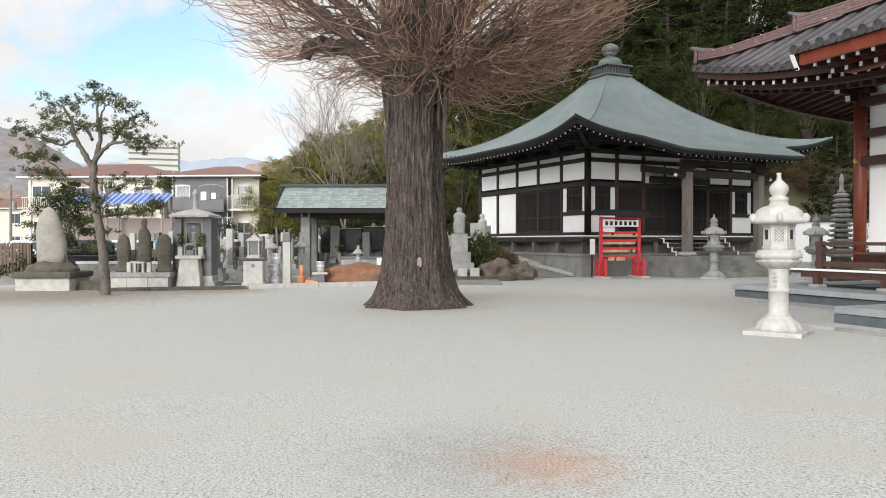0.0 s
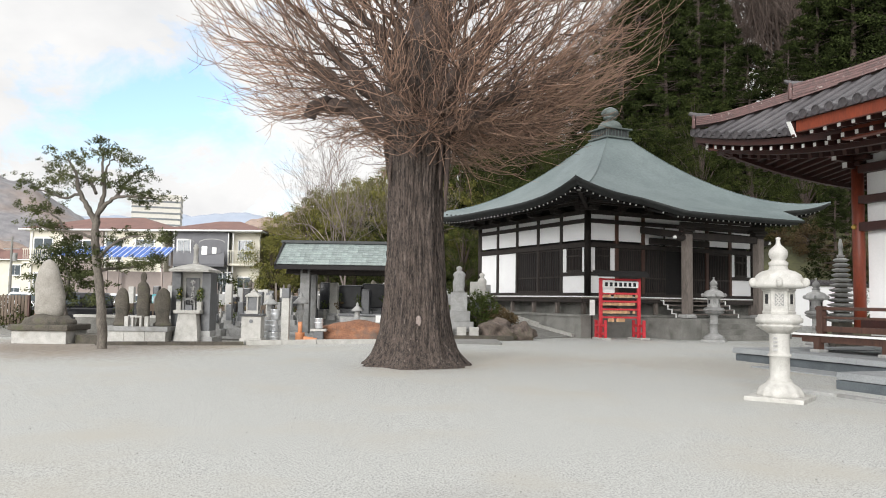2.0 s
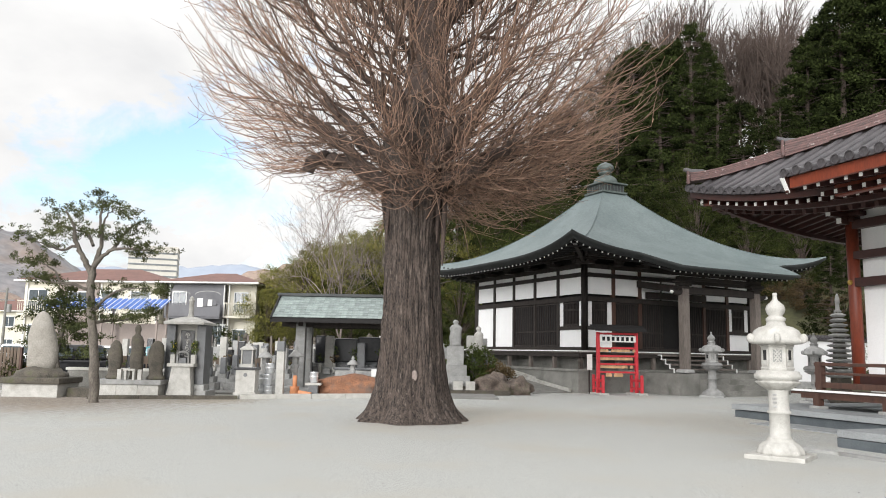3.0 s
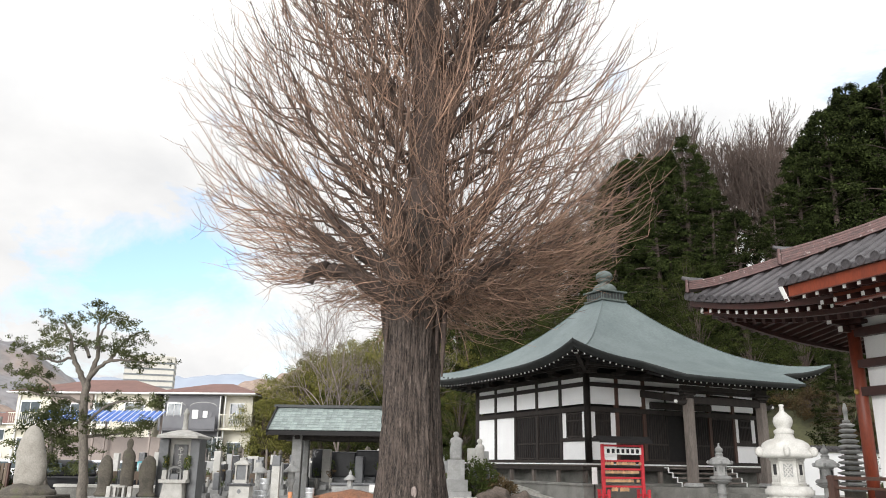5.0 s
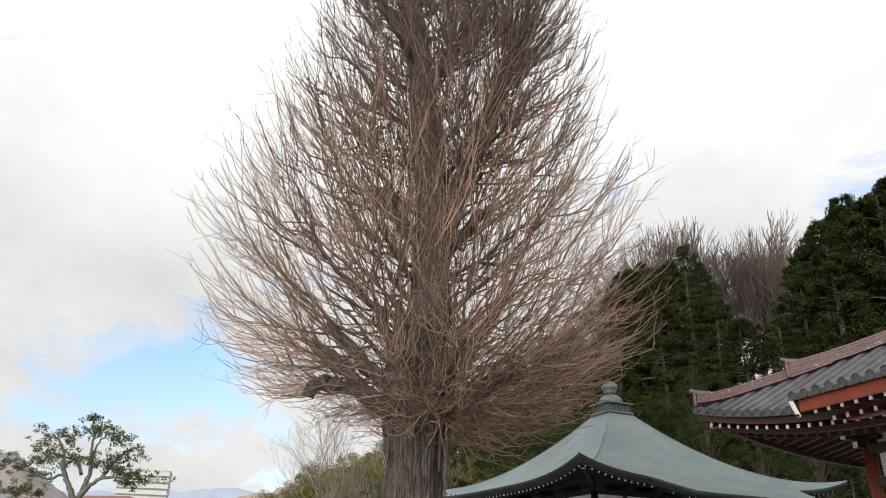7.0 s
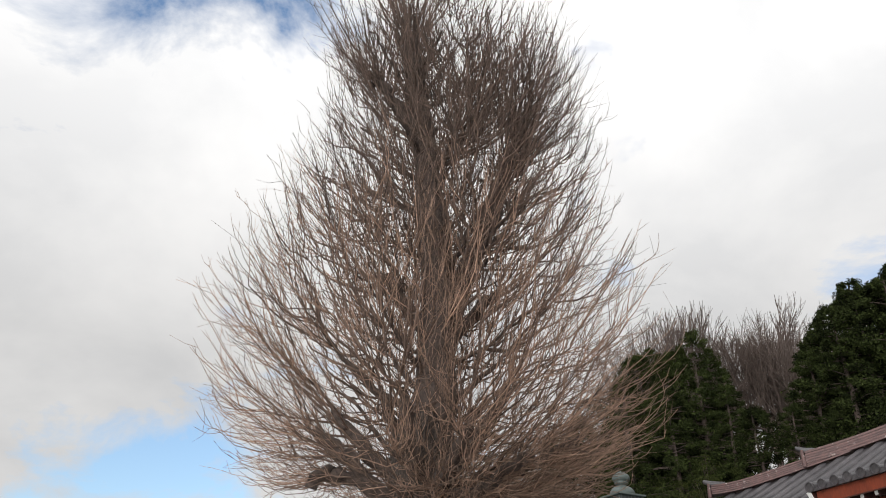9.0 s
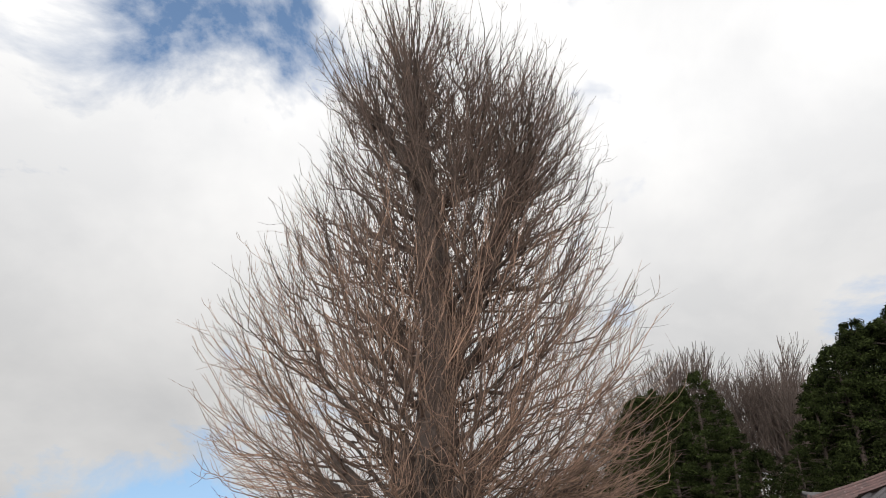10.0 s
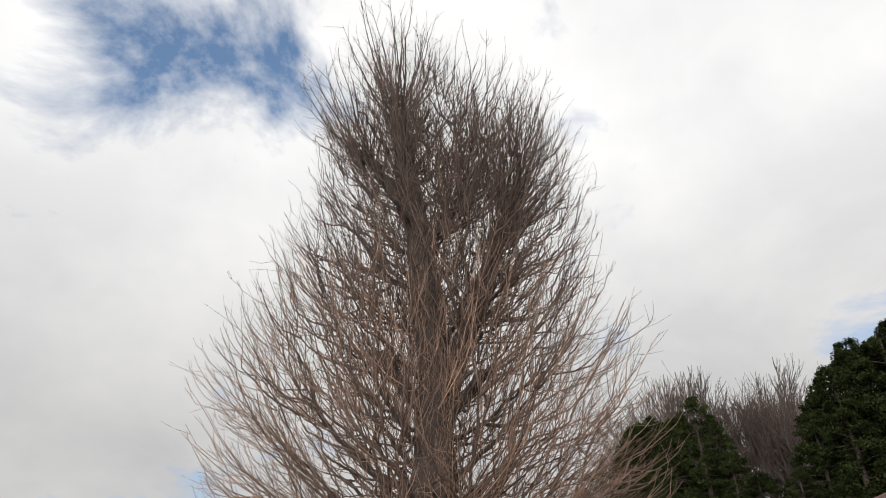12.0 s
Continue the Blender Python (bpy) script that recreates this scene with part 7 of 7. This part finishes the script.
# ---- clipped pine ----
def build_pine():
    rng = np.random.default_rng(9)
    t = thing("pine_tree", "trained garden pine with layered needle pads", "tree", (-9.23, 20.8, 0))
    k = 0.0154
    P = lambda px, py, dy=0.0: ((px - 185) * k, dy, (522 - py) * k)
    tb = Tubes()

    def branch(pts, r0, r1, sides=8):
        pts = np.asarray(pts, float)
        u = np.linspace(0, 1, len(pts) * 4)
        xs = np.stack([np.interp(u, np.linspace(0, 1, len(pts)), pts[:, q]) for q in range(3)], 1)
        for _ in range(3):
            xs[1:-1] = (xs[:-2] + 2 * xs[1:-1] + xs[2:]) / 4
        xs[1:-1] += rng.normal(size=xs[1:-1].shape) * 0.012
        tb.add(xs, (r0 + (r1 - r0) * u) * (1 + 0.07 * rng.normal(size=len(u))), sides)

    B = lambda bx, by, dy=0.0: P(bx / 2.44, by / 2.44 + 143, dy)
    branch([B(457, 935), B(448, 780), B(432, 640), B(414, 540), B(404, 430), B(404, 365)], 0.135, 0.095, 14)
    branch([B(402, 380), B(370, 315, -0.1), B(338, 250, -0.2), B(330, 180, -0.2), B(285, 110, -0.2)], 0.085, 0.025)
    branch([B(404, 370), B(415, 290, 0.2), B(424, 215, 0.2), B(405, 130, 0.2), B(415, 50, 0.2)], 0.08, 0.02)
    branch([B(408, 350), B(440, 305), B(490, 270, -0.1), B(560, 268, -0.2), B(650, 275, -0.2)], 0.07, 0.02)
    branch([B(345, 285), B(305, 248, 0.3), B(235, 275, 0.3), B(180, 250, 0.3), B(120, 235, 0.3)], 0.05, 0.015)
    branch([B(485, 272), B(490, 215, 0.4), B(540, 150, 0.4), B(590, 130, 0.4)], 0.05, 0.015)
    branch([B(400, 255), B(350, 190, 0.4), B(250, 170, 0.5), B(190, 145, 0.5)], 0.045, 0.015)
    branch([B(424, 215), B(460, 150, -0.3), B(500, 90, -0.3)], 0.04, 0.012)
    branch([B(402, 450), B(340, 425, -0.3), B(240, 425, -0.4), B(170, 395, -0.4)], 0.05, 0.015)
    branch([B(300, 425, -0.3), B(260, 360, -0.4), B(190, 330, -0.4)], 0.035, 0.012)
    branch([B(420, 545), B(480, 505, -0.4), B(560, 450, -0.5), B(680, 440, -0.5)], 0.05, 0.015)
    branch([B(428, 590), B(500, 575, 0.4), B(590, 560, 0.5), B(690, 535, 0.5)], 0.045, 0.015)
    tagged(share("trunk", tb.mesh("trunk", PINEBARK), t), "leaning grey-brown pine trunk")
    pads = ((250, 85, 45), (200, 150, 50), (270, 160, 48), (150, 235, 52), (110, 222, 34), (220, 190, 38), (310, 112, 40), (385, 72, 38), (440, 38, 28), (460, 92, 38), (512, 98, 44), (562, 108, 34),
            (345, 190, 34), (400, 185, 36), (480, 200, 42), (540, 178, 44), (604, 158, 40), (525, 220, 34), (622, 258, 44), (672, 262, 38), (602, 284, 32), (572, 248, 34), (292, 205, 36), (190, 255, 34),
            (170, 318, 44), (222, 330, 40), (150, 388, 34), (200, 402, 44), (252, 405, 42), (128, 330, 24), (300, 440, 36), (270, 460, 32),
            (540, 432, 52), (600, 440, 54), (662, 430, 48), (500, 462, 36), (694, 450, 28),
            (480, 562, 46), (540, 562, 50), (600, 560, 44), (652, 545, 42), (700, 532, 26), (432, 508, 36))
    for bx, by, r in pads:
        r = r / 2.44 * k
        flat = 0.30 if by > 300 else 0.42
        cs = []
        for q in range(4):
            c0 = np.array(B(bx, by, rng.normal() * 0.40))
            cs.append(c0 + rng.normal(size=(5, 3)) * np.array([r * 0.62, r * 0.62, r * flat]))
        pad = share("needle_pad", leaf_cloud("needle_pad", np.concatenate(cs), [0.10] * 20, 24, 0.031, PINELEAF, rng, 0.75, 0.8), t)
        tagged(pad, "flat pad of dark needles", kind="stuff")


build_pine()


def second_pine():
    rng = np.random.default_rng(19)
    t = thing("cloud_pine", "dark cloud-pruned pine behind the stele", "tree", (-13.8, 28.0, 0))
    tb = Tubes()
    tb.add([(0.1 * math.sin(k * 1.7), 0, 0.42 * k) for k in range(8)], [0.11 - 0.01 * k for k in range(8)], 8)
    share("trunk", tb.mesh("trunk", PINEBARK), t)
    for k in range(11):
        a = k * 2.4
        z = 1.25 + 0.19 * k
        r = 0.95 * (1 - k / 14)
        c0 = np.array([r * math.cos(a), r * math.sin(a), z])
        cs = c0 + rng.normal(size=(40, 3)) * np.array([0.40, 0.40, 0.09])
        share("needle_pad", leaf_cloud("needle_pad", cs, [0.2] * 40, 22, 0.05, PINELEAF, rng, 0.6, 0.8), t)


second_pine()

# ---- houses and town beyond ----
CREAM = mat("cream_siding", (0.66, 0.625, 0.53), (0.57, 0.54, 0.45), 1.0, 20, 0.8, bump=0.08)
GREYSIDE = mat("dark_grey_siding", (0.15, 0.15, 0.16), (0.11, 0.11, 0.12), 1.0, 20, 0.7, bump=0.08)
TAUPE = mat("taupe_siding", (0.30, 0.25, 0.22), (0.24, 0.20, 0.18), 1.0, 20, 0.8, bump=0.08)
BROWNROOF = mat("brown_shingle_roof", (0.20, 0.105, 0.085), (0.13, 0.07, 0.06), 1.2, 12, 0.8, bump=0.3)
BLUETARP = mat("blue_corrugated_sheet", (0.10, 0.22, 0.60), (0.06, 0.15, 0.45), 2, 20, 0.4, bump=0.05)
GLASS = mat("dark_window_glass", (0.09, 0.11, 0.12), (0.05, 0.06, 0.07), 0.6, 6, 0.08, bump=0)
OFFICE = mat("pale_office_cladding", (0.60, 0.58, 0.53), (0.50, 0.48, 0.44), 0.05, 1, 0.7, bump=0)
OFFGLASS = mat("office_glazing", (0.20, 0.22, 0.23), (0.14, 0.15, 0.16), 0.1, 1, 0.3, bump=0)


def window(parent, x, z, w, h, y, label=""):
    f = part("window", boxed((x, y - 0.03, z), (w + 0.14, 0.08, h + 0.14)), WHITEPAINT, parent, label)
    for s in (-1, 1):
        part("pane", boxed((x + s * w / 4, y - 0.075, z), (w / 2 - 0.05, 0.02, h - 0.04)), GLASS, f)
    part("sill", boxed((x, y - 0.09, z - h / 2 - 0.09), (w + 0.24, 0.14, 0.05)), WHITEPAINT, f)


def balcony(parent, x, z, w, y, material, arch=False):
    b = part("balcony", boxed((x, y - 0.55, z), (w, 1.1, 0.14)), material, parent)
    for k in range(int(w / 0.16)):
        part("baluster", boxed((x - w / 2 + 0.08 + 0.16 * k, y - 1.08, z + 0.5), (0.03, 0.03, 0.9)), material, b)
    part("handrail", boxed((x, y - 1.08, z + 0.98), (w, 0.06, 0.06)), material, b)
    if arch:
        bm = bmesh.new()
        n = 12
        for k in range(n):
            a0, a1 = math.pi * k / n, math.pi * (k + 1) / n
            beam(bm, (x + w / 2 * math.cos(a0), y - 1.1, z + 1.62 + 0.26 * math.sin(a0)), (x + w / 2 * math.cos(a1), y - 1.1, z + 1.62 + 0.26 * math.sin(a1)), 0.04, 0.05)
        part("arch", bm, GRANITE, b)


def hip_roof(parent, x0, x1, y0, y1, z, h, inset, over=0.6):
    bm = bmesh.new()
    a = [bm.verts.new(p) for p in ((x0 - over, y0 - over, z), (x1 + over, y0 - over, z), (x1 + over, y1 + over, z), (x0 - over, y1 + over, z))]
    ym = (y0 + y1) / 2
    r = [bm.verts.new((x0 + inset, ym, z + h)), bm.verts.new((x1 - inset, ym, z + h))]
    bm.faces.new((a[0], a[1], r[1], r[0]))
    bm.faces.new((a[1], a[2], r[1]))
    bm.faces.new((a[2], a[3], r[0], r[1]))
    bm.faces.new((a[3], a[0], r[0]))
    bm.faces.new(a[::-1])
    rf = part("roof", bm, BROWNROOF, parent, "brown shingled hip roof")
    part("gutter", boxed(((x0 + x1) / 2, y0 - over, z - 0.06), (x1 - x0 + 2 * over, 0.10, 0.09)), WHITEPAINT, rf)
    part("eave_board", boxed(((x0 + x1) / 2, (y0 + y1) / 2, z - 0.09), (x1 - x0 + 1.8 * over, y1 - y0 + 1.8 * over, 0.07)), WHITEPAINT, rf)


def house_grey():
    t = thing("apartment_house", "two-storey dark grey and cream apartment house", "house", (-18.75, 62, 0), -4)
    t.scale = (0.90, 1, 1.12)
    part("wall", boxed((-1.2, 4, 3.0), (5.2, 8, 6.0)), GREYSIDE, t, "dark grey siding")
    part("wall", boxed((2.75, 4.4, 3.0), (2.68, 7.4, 6.0)), CREAM, t, "cream siding")
    part("wall", boxed((-4.05, 4.5, 3.0), (0.5, 7.0, 6.0)), CREAM, t)
    hip_roof(t, -4.3, 4.1, 0, 8, 6.1, 1.0, 3.2)
    for x, z, w, h in ((-2.7, 4.6, 1.2, 1.5), (1.0, 2.3, 1.3, 1.4), (-2.4, 2.2, 1.4, 1.2)):
        window(t, x, z, w, h, 0.0)
    for x, z in ((2.7, 4.7), (2.7, 2.0)):
        window(t, x, z, 1.2, 1.4, 0.7)
    for x in (-2.4, 0.35):
        part("parapet", boxed((x, -1.05, 3.95), (2.3, 0.1, 0.9)), GREYSIDE, t)
    balcony(t, -2.4, 3.5, 2.3, 0.0, GREYSIDE, True)
    balcony(t, 0.35, 3.5, 2.3, 0.0, GREYSIDE, True)
    balcony(t, 2.75, 3.6, 2.4, 0.7, CREAM)
    # washing on the balcony
    for k, w in enumerate((0.5, 0.35, 0.4, 0.3)):
        part("washing", boxed((-0.3 + 0.45 * k, -1.15, 4.55), (w, 0.04, 0.6 - 0.08 * k)), WHITEPAINT if k % 2 == 0 else GREYSIDE, t)
    for x in (-3.6, 1.45, 1.9):
        part("downpipe", rod(bmesh.new(), (x, -0.12, 0), (x, -0.12, 5.9), 0.06), WHITEPAINT, t)


house_grey()


def house_cream():
    t = thing("apartment_house", "long two-storey cream apartment house with brown roof", "house", (-28.7, 63, 0), -4)
    t.scale = (1.06, 1, 1.12)
    part("wall", boxed((0, 4, 3.0), (10.9, 8, 6.0)), CREAM, t, "cream siding")
    part("wall", boxed((-1.0, -0.05, 3.6), (3.2, 0.3, 4.8)), TAUPE, t, "taupe bay")
    part("wall", boxed((3.6, -0.05, 1.9), (3.6, 0.3, 1.9)), TAUPE, t)
    hip_roof(t, -5.45, 5.6, 0, 8, 6.1, 1.25, 3.6)
    for x, z, w, h in ((-4.3, 4.6, 1.5, 1.6), (-4.2, 2.0, 1.5, 1.6), (3.9, 4.6, 1.5, 1.5), (1.4, 4.6, 1.4, 1.5)):
        window(t, x, z, w, h, 0.0)
    for x, z in ((-1.0, 4.6), (-1.0, 2.2), (3.3, 2.0)):
        window(t, x, z, 1.5, 1.3, -0.2)
    balcony(t, -4.2, 3.55, 2.3, 0.0, CREAM)
    balcony(t, 2.6, 3.55, 4.0, 0.0, CREAM)
    for x in (-5.2, 0.8, 5.3):
        part("downpipe", rod(bmesh.new(), (x, -0.12, 0), (x, -0.12, 5.9), 0.06), WHITEPAINT, t)


house_cream()


def blue_roof():
    t = thing("carport", "carport with blue corrugated sheet roof", "carport", (-22.6, 52, 0.45))
    bm = bmesh.new()
    n = 90
    rows = []
    for y, z in ((-0.8, 3.55), (1.2, 4.35)):
        rows.append([bm.verts.new((-3.9 + 7.8 * k / n, y, z + 0.04 * math.sin(k * 1.57))) for k in range(n + 1)])
    for k in range(n):
        bm.faces.new((rows[0][k], rows[0][k + 1], rows[1][k + 1], rows[1][k]))
    part("sheet_roof", bm, BLUETARP, t, "blue corrugated sheet")
    for k in range(40):
        part("sheet_rib", beam(bmesh.new(), (-3.85 + 0.197 * k, -0.81, 3.585), (-3.85 + 0.197 * k, 1.2, 4.39), 0.035, 0.04), WHITEPAINT if k % 2 else BLUETARP, t)
    for x in (-3.7, 0, 3.7):
        for y, h in ((-0.7, 3.5), (1.1, 4.2)):
            part("post", boxed((x, y, h / 2 - 0.23), (0.12, 0.12, h + 0.45)), TAUPE, t)
    part("back_wall", boxed((0, 1.6, 1.1), (8.0, 0.15, 3.1)), TAUPE, t)


blue_roof()


def car(label, place, rz, paint):
    """A small van-like car: body, cabin, glass, wheels, lamps."""
    t = thing("parked_car", label, "car", place, rz, "parked cars")
    bm = bmesh.new()
    box(bm, (0, 0, 0.62), (3.6, 1.55, 0.62), 0, 0.10)
    part("body", bm, paint, t, "", True)
    bm = bmesh.new()
    box(bm, (-0.25, 0, 1.22), (2.7, 1.45, 0.62), 0, 0.12, 0.82)
    part("cabin", bm, paint, t, "", True)
    for sy in (-1, 1):
        for x in (-0.95, 0.2):
            part("side_window", boxed((x, sy * 0.675, 1.23), (1.0, 0.03, 0.36)), GLASS, t)
    part("windscreen", boxed((0.98, 0, 1.2), (0.06, 1.15, 0.42)), GLASS, t)
    part("rear_window", boxed((-1.49, 0, 1.2), (0.06, 1.15, 0.42)), GLASS, t)
    for x in (-1.15, 1.15):
        for sy in (-1, 1):
            w = part("wheel", rod(bmesh.new(), (x, sy * 0.66, 0.3), (x, sy * 0.80, 0.3), 0.30, None, 18), RUBBER, t)
            part("rim", rod(bmesh.new(), (x, sy * 0.79, 0.3), (x, sy * 0.815, 0.3), 0.18, None, 14), GRANITE, w)
    for sy in (-0.55, 0.55):
        part("headlight", boxed((1.81, sy, 0.72), (0.05, 0.3, 0.14), 0, 0.01), WHITEPAINT, t)


RUBBER = mat("black_rubber", (0.025, 0.025, 0.025), (0.015, 0.015, 0.015), 8, 40, 0.8)
CARBLACK = mat("black_car_paint", (0.02, 0.02, 0.022), (0.015, 0.015, 0.017), 1, 5, 0.15, bump=0)
CARWHITE = mat("white_car_paint", (0.75, 0.76, 0.77), (0.70, 0.71, 0.72), 1, 5, 0.2, bump=0)
CARTEAL = mat("teal_car_paint", (0.05, 0.22, 0.25), (0.04, 0.18, 0.21), 1, 5, 0.2, bump=0)
car("black compact van parked behind the stele", (-15.2, 31.5, 0), 200, CARBLACK)
car("white car parked by the houses", (-19.8, 47.0, 0), 185, CARWHITE)
car("white van parked by the houses", (-24.5, 46.5, 0), 175, CARWHITE)
car("teal car parked beyond the graves", (-14.6, 41.0, 0), 190, CARTEAL)
car("silver car parked near the fence", (-21.5, 40.0, 0), 170, CARWHITE)


def fence():
    t = thing("slat_fence", "brown slatted garden fence on a low wall", "fence", (-14.7, 27.0, 0), -4)
    part("plinth", boxed((-2.6, 0, 0.15), (5.6, 0.2, 0.34), 0, 0.01), CONCRETE, t)
    for k in range(4):
        part("post", boxed((-5.3 + 1.8 * k, 0, 0.70), (0.10, 0.10, 1.4)), BROWNWOOD, t)
    for z in (0.5, 1.25):
        part("rail", boxed((-2.6, -0.01, z), (5.5, 0.05, 0.07)), BROWNWOOD, t)
    for k in range(44):
        part("slat", boxed((-5.25 + 0.123 * k, -0.05, 0.86), (0.095, 0.02, 1.06)), FENCE, t)
    w = thing("low_fence_wall", "dull red-brown boundary wall behind the statues", "wall", (-12.0, 33.5, 0), kind="structure")
    part("wall_body", boxed((0, 0, 0.55), (9, 0.2, 1.1)), FENCE, w)


FENCE = mat("weathered_fence_wood", (0.15, 0.112, 0.082), (0.09, 0.066, 0.05), 4, 30, 0.85, bump=0.3, stretch=(1, 1, 0.2), vary=0.2)
fence()


def utility_pole(x, y, h):
    t = thing("utility_pole", "grey concrete utility pole with crossarms", "pole", (x, y, 0))
    part("pole", rod(bmesh.new(), (0, 0, 0), (0, 0, h), 0.16, 0.10, 10), CONCRETE, t)
    for z in (h - 0.4, h - 1.2):
        part("crossarm", boxed((0, 0, z), (1.6, 0.09, 0.09)), GRANITEDK, t)
    part("transformer", rod(bmesh.new(), (0.35, 0, h - 2.4), (0.35, 0, h - 1.6), 0.22, None, 12), GRANITE, t)


utility_pole(-42.5, 75, 7.0)


def far_houses():
    rng = random.Random(4)
    base = None
    for x, y, w, h, mt in ((-47, 88, 9, 5.2, CREAM), (-58, 96, 10, 5.5, OFFICE), (-40, 104, 9, 5.5, TAUPE), (-66, 110, 11, 6, CREAM), (-33, 92, 8, 5.4, OFFICE), (-52, 120, 10, 6, TAUPE)):
        t = thing("house", "distant two-storey house with tiled roof", "house", (x, y, 0), rng.uniform(-12, 12), "houses in the distance")
        part("wall", boxed((0, 0, h / 2), (w, 7, h)), mt, t)
        hip_roof(t, -w / 2, w / 2, -3.5, 3.5, h, 1.5, 2.6)
        for k in range(3):
            for z in (1.5, 4.0):
                window(t, -w / 3 + k * w / 3, z, 1.3, 1.1, -3.5)


far_houses()


def office():
    t = thing("office_tower", "pale banded multi-storey office building far away", "building", (-163, 430, 0), 16)
    W, D, H, Z0, n = 26, 22, 57.5, 0, 15
    part("wall", boxed((0, D / 2, H / 2), (W, D, H)), OFFICE, t)
    fh = 3.3
    for k in range(n):
        z = H - 3.0 - fh * k
        for j in range(3):
            x = -W / 2 + W * (j + 0.5) / 3
            part("window", boxed((x, -0.05, z), (W / 3 - 0.12, 0.3, 0.95)), OFFGLASS, t)
        for j in range(7):
            y = D * (j + 0.5) / 7
            part("window", boxed((-W / 2 - 0.05, y, z), (0.3, D / 7 - 0.15, 0.95)), OFFGLASS, t)
            part("window", boxed((W / 2 + 0.05, y, z), (0.3, D / 7 - 0.15, 0.95)), OFFGLASS, t)
    part("parapet", boxed((0, D / 2, H + 0.5), (W + 0.6, D + 0.6, 1.0)), OFFICE, t)


office()


def ridge(name, label, az0, az1, dist, depth, heights, seed, material, rough):
    """A range of hills as a broad rumpled sheet, its crest following the given heights."""
    bm = bmesh.new()
    n, m = 150, 14
    g = []
    for i in range(n + 1):
        u = i / n
        a = radians(az0 + (az1 - az0) * u)
        h = np.interp(u, np.linspace(0, 1, len(heights)), heights)
        row = []
        for j in range(m + 1):
            v = j / m
            d = dist + depth * (v - 0.5)
            x, y = d * math.sin(a), d * math.cos(a)
            k = math.sin(math.pi * min(1, v * 1.0)) ** 1.2
            z = h * k * (1 + rough * noise.noise((x * 6 / depth, y * 6 / depth, seed)) + rough * 0.5 * noise.noise((x * 22 / depth, y * 22 / depth, seed))) - 2
            row.append(bm.verts.new((x, y, z)))
        g.append(row)
    for i in range(n):
        for j in range(m):
            bm.faces.new((g[i][j], g[i + 1][j], g[i + 1][j + 1], g[i][j + 1]))
    ob = link_mesh(name, bm, material, True)
    tagged(ob, label, "hill", kind="structure")


WOODFAR = mat("distant_winter_woods", (0.26, 0.25, 0.255), (0.13, 0.13, 0.14), 0.01, 0.09, 1.0, bump=0.8, dist=6.0, spots=((0.30, 0.21, 0.15), 0.006, 0.5, 0.7))
WOODNEAR = mat("tan_winter_hillside", (0.37, 0.28, 0.225), (0.19, 0.145, 0.125), 0.05, 0.5, 1.0, bump=0.8, dist=2.0)
# the range's pale blue is distance haze put into the base colour
RANGE = mat("haze_blue_range", (0.33, 0.37, 0.44), (0.29, 0.33, 0.40), 0.003, 0.02, 1.0, bump=0)
ridge("backdrop_mountain", "hazy wooded mountain beyond the town", -48, -19, 1300, 700, (190, 215, 205, 195, 205, 175, 165, 120, 60, 20), 1, WOODFAR, 0.16)
ridge("backdrop_range", "distant mountain range with pale blue haze in its colour", -40, 0, 3000, 800, (260, 300, 310, 280, 300, 320, 300, 310, 280), 2, RANGE, 0.06)
ridge("backdrop_hill", "tan leafless hillside at the town's edge", -20.5, -4, 300, 130, (2, 15, 25, 33, 38, 40, 40, 34), 3, WOODNEAR, 0.20)
ridge("backdrop_hill", "tan foothill below the mountain", -45, -22, 600, 300, (40, 48, 40, 46, 36, 22, 8), 4, WOODNEAR, 0.2)


# ---- loose stones and stain on the gravel ----
def scatter():
    rng = np.random.default_rng(77)
    n = 1500
    r = 2.4 + 12.5 * rng.random(n) ** 1.4
    a = (rng.random(n) - 0.5) * radians(74)
    v, f = [], []
    base = np.array([(1, 0, 0), (-0.5, 0.87, 0), (-0.5, -0.87, 0), (0, 0, 0.8), (0, 0, -0.6)])
    tri = ((0, 1, 3), (1, 2, 3), (2, 0, 3), (1, 0, 4), (2, 1, 4), (0, 2, 4))
    for i in range(n):
        s = 0.005 + 0.007 * rng.random() ** 3
        q = rng.random() * 6.28
        R = np.array([[math.cos(q), -math.sin(q), 0], [math.sin(q), math.cos(q), 0], [0, 0, 1]])
        p = (base * (0.7 + 0.6 * rng.random((5, 3))) * s) @ R.T + np.array([r[i] * math.sin(a[i]), r[i] * math.cos(a[i]), 0.006])
        f += [tuple(k + 5 * i for k in t) for t in tri]
        v += p.tolist()
    me = bpy.data.meshes.new("loose_gravel")
    me.from_pydata(v, [], f)
    me.materials.append(PEBBLE)
    tagged(new("loose_gravel", me), "loose grey gravel stones on the courtyard", "gravel", kind="stuff")


scatter()
